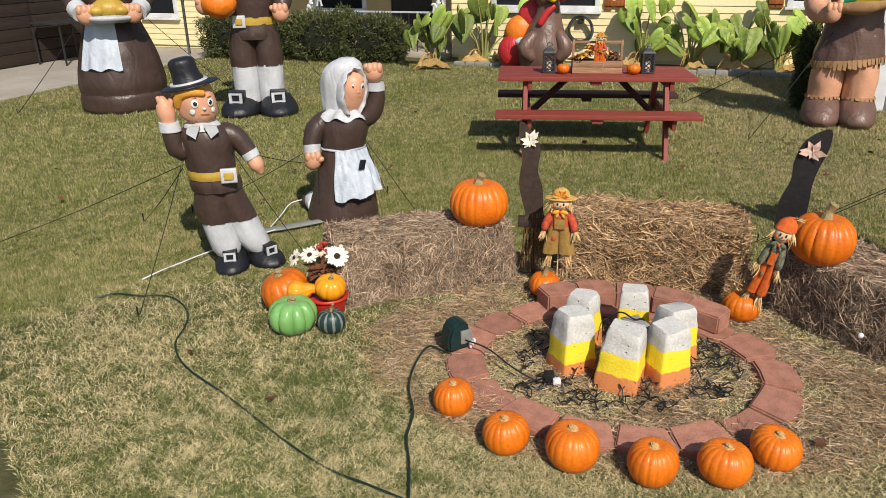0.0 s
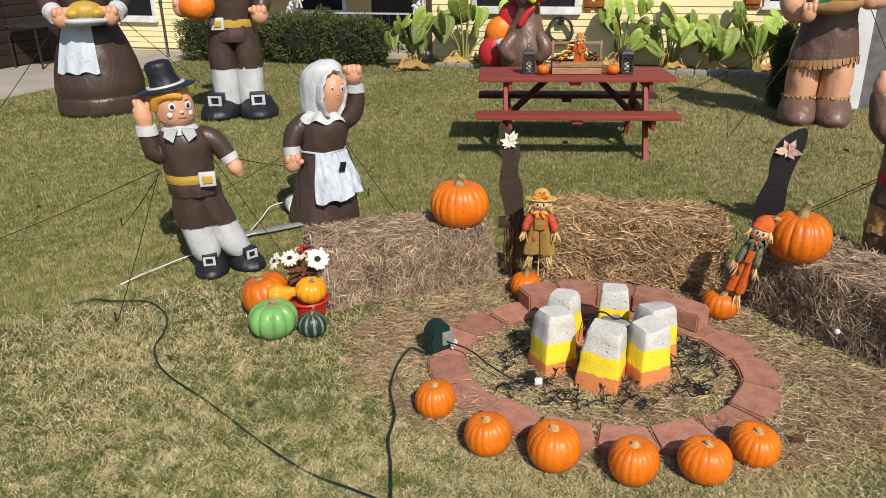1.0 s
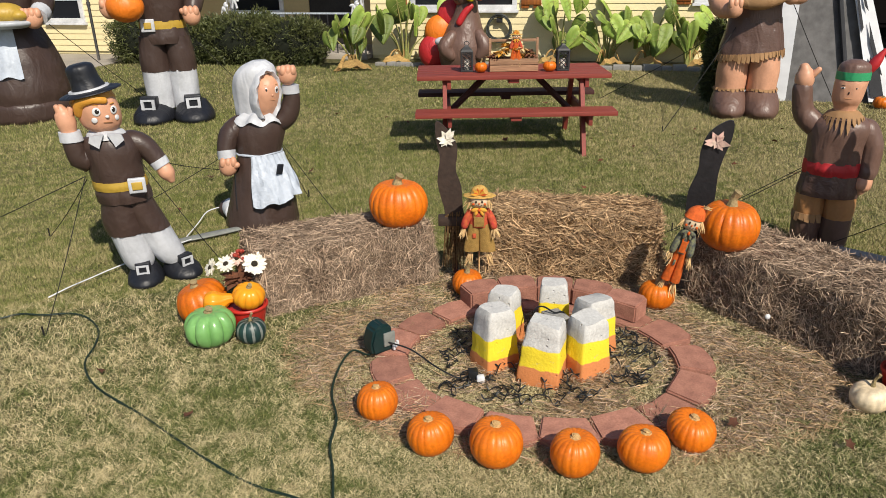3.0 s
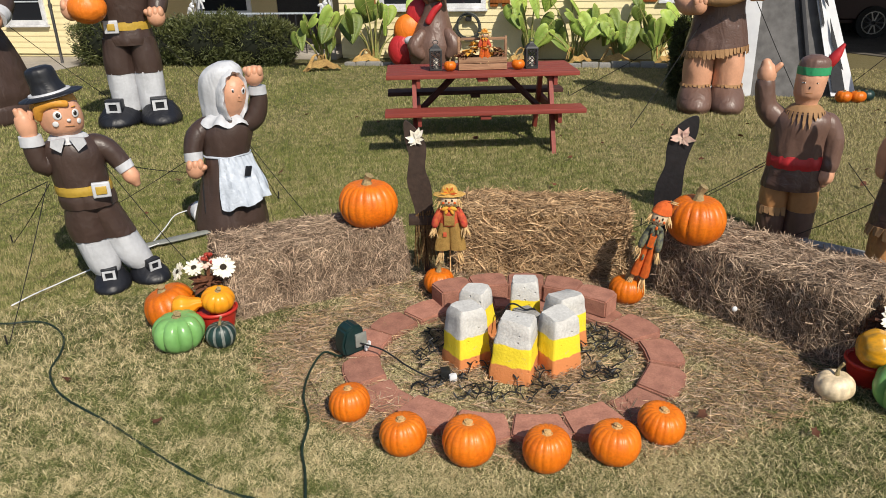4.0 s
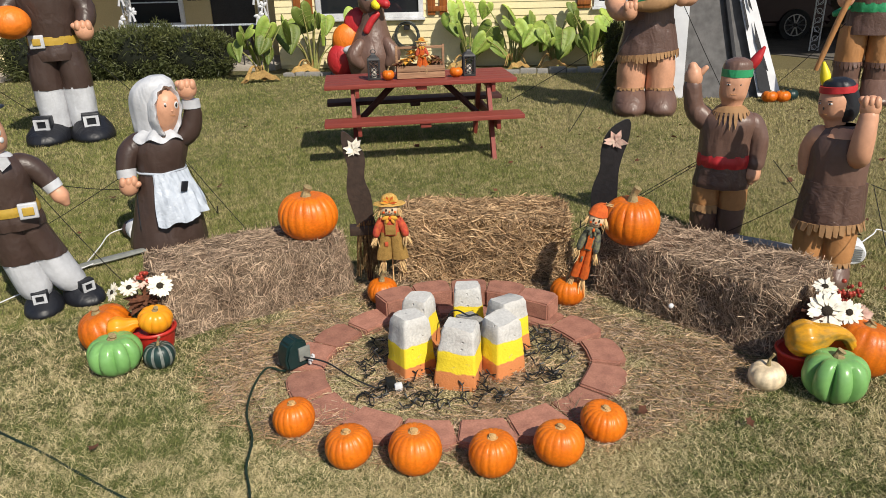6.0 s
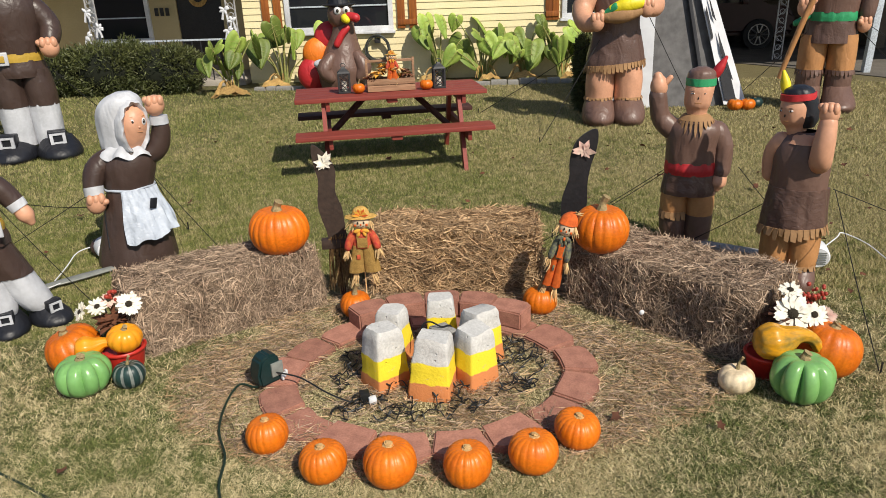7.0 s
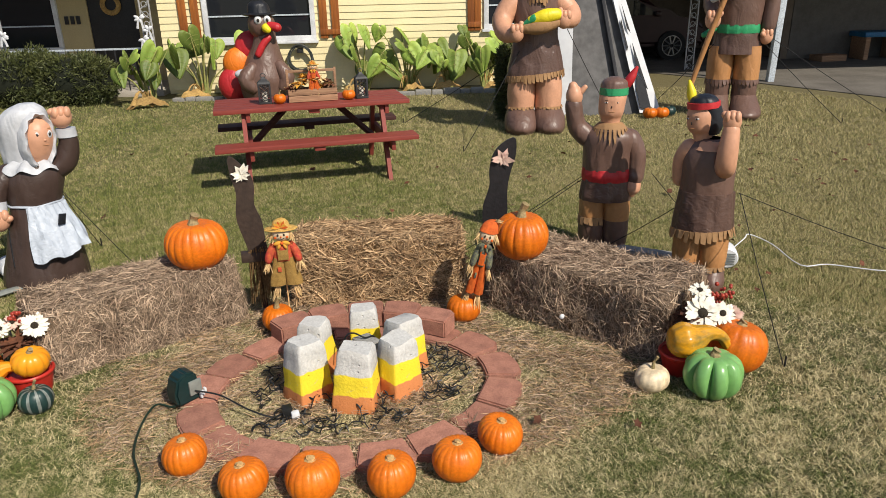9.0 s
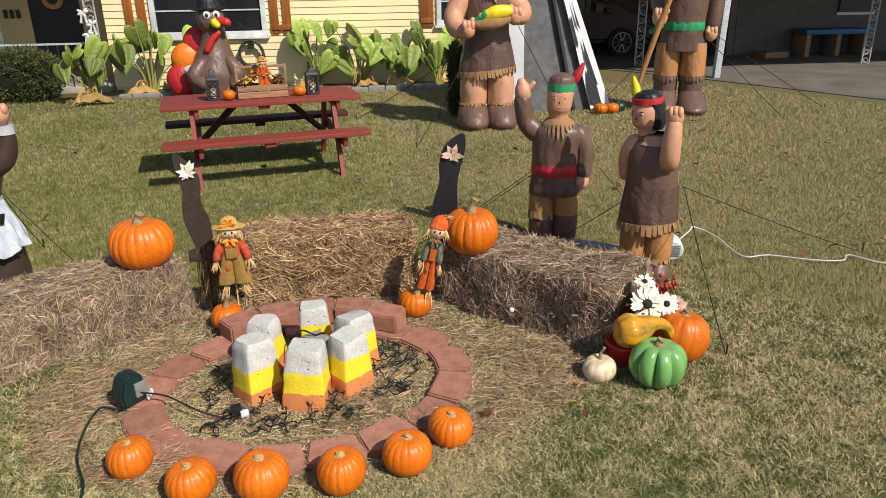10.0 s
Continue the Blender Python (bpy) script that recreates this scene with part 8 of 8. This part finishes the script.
# fallen leaves
LEAF_MESH = []
for i in range(3):
    bm = bmesh.new()
    vs = []
    for k in range(10):
        a = 2 * math.pi * k / 10
        q = 0.035 * (1.0 if k % 2 == 0 else 0.62) * rp.uniform(0.8, 1.15)
        vs.append(bm.verts.new((q * math.cos(a) * 1.2, q * math.sin(a), 0.008 * math.sin(2 * a) + 0.004)))
    c = bm.verts.new((0, 0, 0))
    for k in range(10):
        bm.faces.new((c, vs[k], vs[(k + 1) % 10]))
    LEAF_MESH.append(put("fallen_leaf", bm, LEAF_BROWN, True))
for i, (x, y) in enumerate([(1.90, 2.14), (-0.71, 2.65), (1.52, 2.32), (-1.2, 3.05)] + [(rp.uniform(3.2, 7.5), rp.uniform(2.6, 7.5)) for k in range(70)] + [(rp.uniform(-3.5, 3.0), rp.uniform(4.6, 9)) for k in range(25)]):
    ob = new("fallen_leaf", LEAF_MESH[i % 3])
    ob.matrix_world = pose(x, y, 0.045, rp.uniform(-25, 25), rp.uniform(-25, 25), rp.uniform(0, 360)) @ Matrix.Scale(rp.uniform(0.5, 1.1), 4)
    tagged(ob, "curled dry brown leaf fallen on the lawn", "leaf", "fallen leaves")

bm = bmesh.new()
ball(bm, (0, 0, 0), (0.014, 0.010, 0.014))
solo("foam_ball", bm, WHITE_TRIM, pose(1.985, 2.95, 0.165), "small white foam ball stuck in the hay bale", "ball")

# ---- grass ----
rg = np.random.RandomState(11)


def spikes(base, along, width):
    """One narrow triangle a blade."""
    n = len(base)
    side = np.cross(along, rg.normal(size=(n, 3)))
    side /= np.linalg.norm(side, axis=1)[:, None] + 1e-9
    side *= width[:, None]
    co = np.stack([base - side, base + side, base + along], 1).reshape(-1, 3)
    return co, np.arange(n * 3).reshape(n, 3)


def lawn_blades(count, r0, r1, near):
    """Blades thinning with distance from the street side: bent strips close by, single spikes further off."""
    inv = rg.uniform(1 / r1, 1 / r0, count)
    r, a = 1 / inv, np.radians(rg.uniform(-39, 62, count))
    x, y = 0.2 + r * np.sin(a), r * np.cos(a)
    ux, uy = (x - 0.2) * 0.951 - (y - 13.95) * 0.309, (x - 0.2) * 0.309 + (y - 13.95) * 0.951
    keep = (uy < -1.0) & ~((ux < -4.72)) & ~(ux > 9.6 - (uy + 0.6) * 0.62)
    x, y, r = x[keep], y[keep], r[keep]
    n = len(x)
    patch = np.array([noise.noise(Vector((p, q, 3.3)) * 1.3) + 0.7 * noise.noise(Vector((p, q, 5.3)) * 6.0) for p, q in zip(x, y)])
    worn = np.clip(1.75 - np.hypot(x - 1.05, y - 3.25) / 0.95, 0, 1)
    h = rg.uniform(0.014, 0.034, n) * (1 + 0.5 * patch) * (1 - 0.55 * worn)
    lean = rg.uniform(0, 2 * np.pi, n)
    tilt = rg.uniform(0.2, 1.25, n) + 0.3 * worn
    along = np.stack([np.cos(lean) * np.sin(tilt), np.sin(lean) * np.sin(tilt), np.cos(tilt)], 1) * h[:, None] * 1.5
    base = np.stack([x, y, np.zeros(n)], 1)
    if near:
        droop = np.stack([np.cos(lean) * h * 0.35, np.sin(lean) * h * 0.35, -h * 0.25], 1)
        co, tr = strands(base, along, rg.uniform(0.0010, 0.0022, n), droop)
    else:
        co, tr = spikes(base, along * np.clip(r / 9, 0.62, 1.0)[:, None], rg.uniform(0.0013, 0.0027, n) * (r / 4.2) ** 0.75)
    co[:, 2] = np.maximum(co[:, 2], 0.001)
    return co, tr


co, tr = lawn_blades(470000, 1.9, 4.4, True)
tagged(new("grass", blades("grass", co, tr, BLADE)), "short mixed green and straw-coloured grass blades", "grass", kind="stuff")
FAR_BLADE = bpy.data.materials.new("far_blade")
FAR_BLADE.use_nodes = True
grass_colours(FAR_BLADE, ((0.235, 0.250, 0.070), (0.375, 0.315, 0.145), (0.135, 0.156, 0.044), (0.47, 0.395, 0.205)))
co, tr = lawn_blades(1050000, 4.2, 15.0, False)
tagged(new("grass", blades("grass", co, tr, FAR_BLADE)), "short green lawn grass further back from the street", "grass", kind="stuff")

# loose straw trodden round the fire pit and bales
def straw_litter(n, reach, material, label):
    a, r = rg.uniform(0, 2 * np.pi, n), np.sqrt(rg.uniform(0, 1, n)) * reach
    x, y = 1.17 + r * np.cos(a) * 1.0, 3.22 + r * np.sin(a) * 0.70
    # lies in tufts, with green showing between
    tuft = np.array([noise.noise(Vector((p, q, 8.1)) * 3.5) for p, q in zip(x, y)])
    keep = tuft + rg.uniform(-0.35, 0.35, n) > -0.12
    x, y = x[keep], y[keep]
    n = len(x)
    d = rg.uniform(0, 2 * np.pi, n)
    ln = rg.uniform(0.02, 0.10, n)
    base = np.stack([x, y, rg.uniform(0.008, 0.03, n)], 1)
    along = np.stack([np.cos(d) * ln, np.sin(d) * ln, rg.uniform(-0.010, 0.012, n)], 1)
    co, tr = strands(base, along, rg.uniform(0.0008, 0.0020, n), np.zeros((n, 3)))
    co[:, 2] = np.maximum(co[:, 2], 0.004)
    tagged(new("loose_straw", blades("loose_straw", co, tr, material)), label, "straw", kind="stuff")


straw_litter(36000, 1.5, STRAW, "loose brown trodden straw round the fire pit")
straw_litter(36000, 1.55, STRAW_GOLD, "loose paler straw scattered round the fire pit")
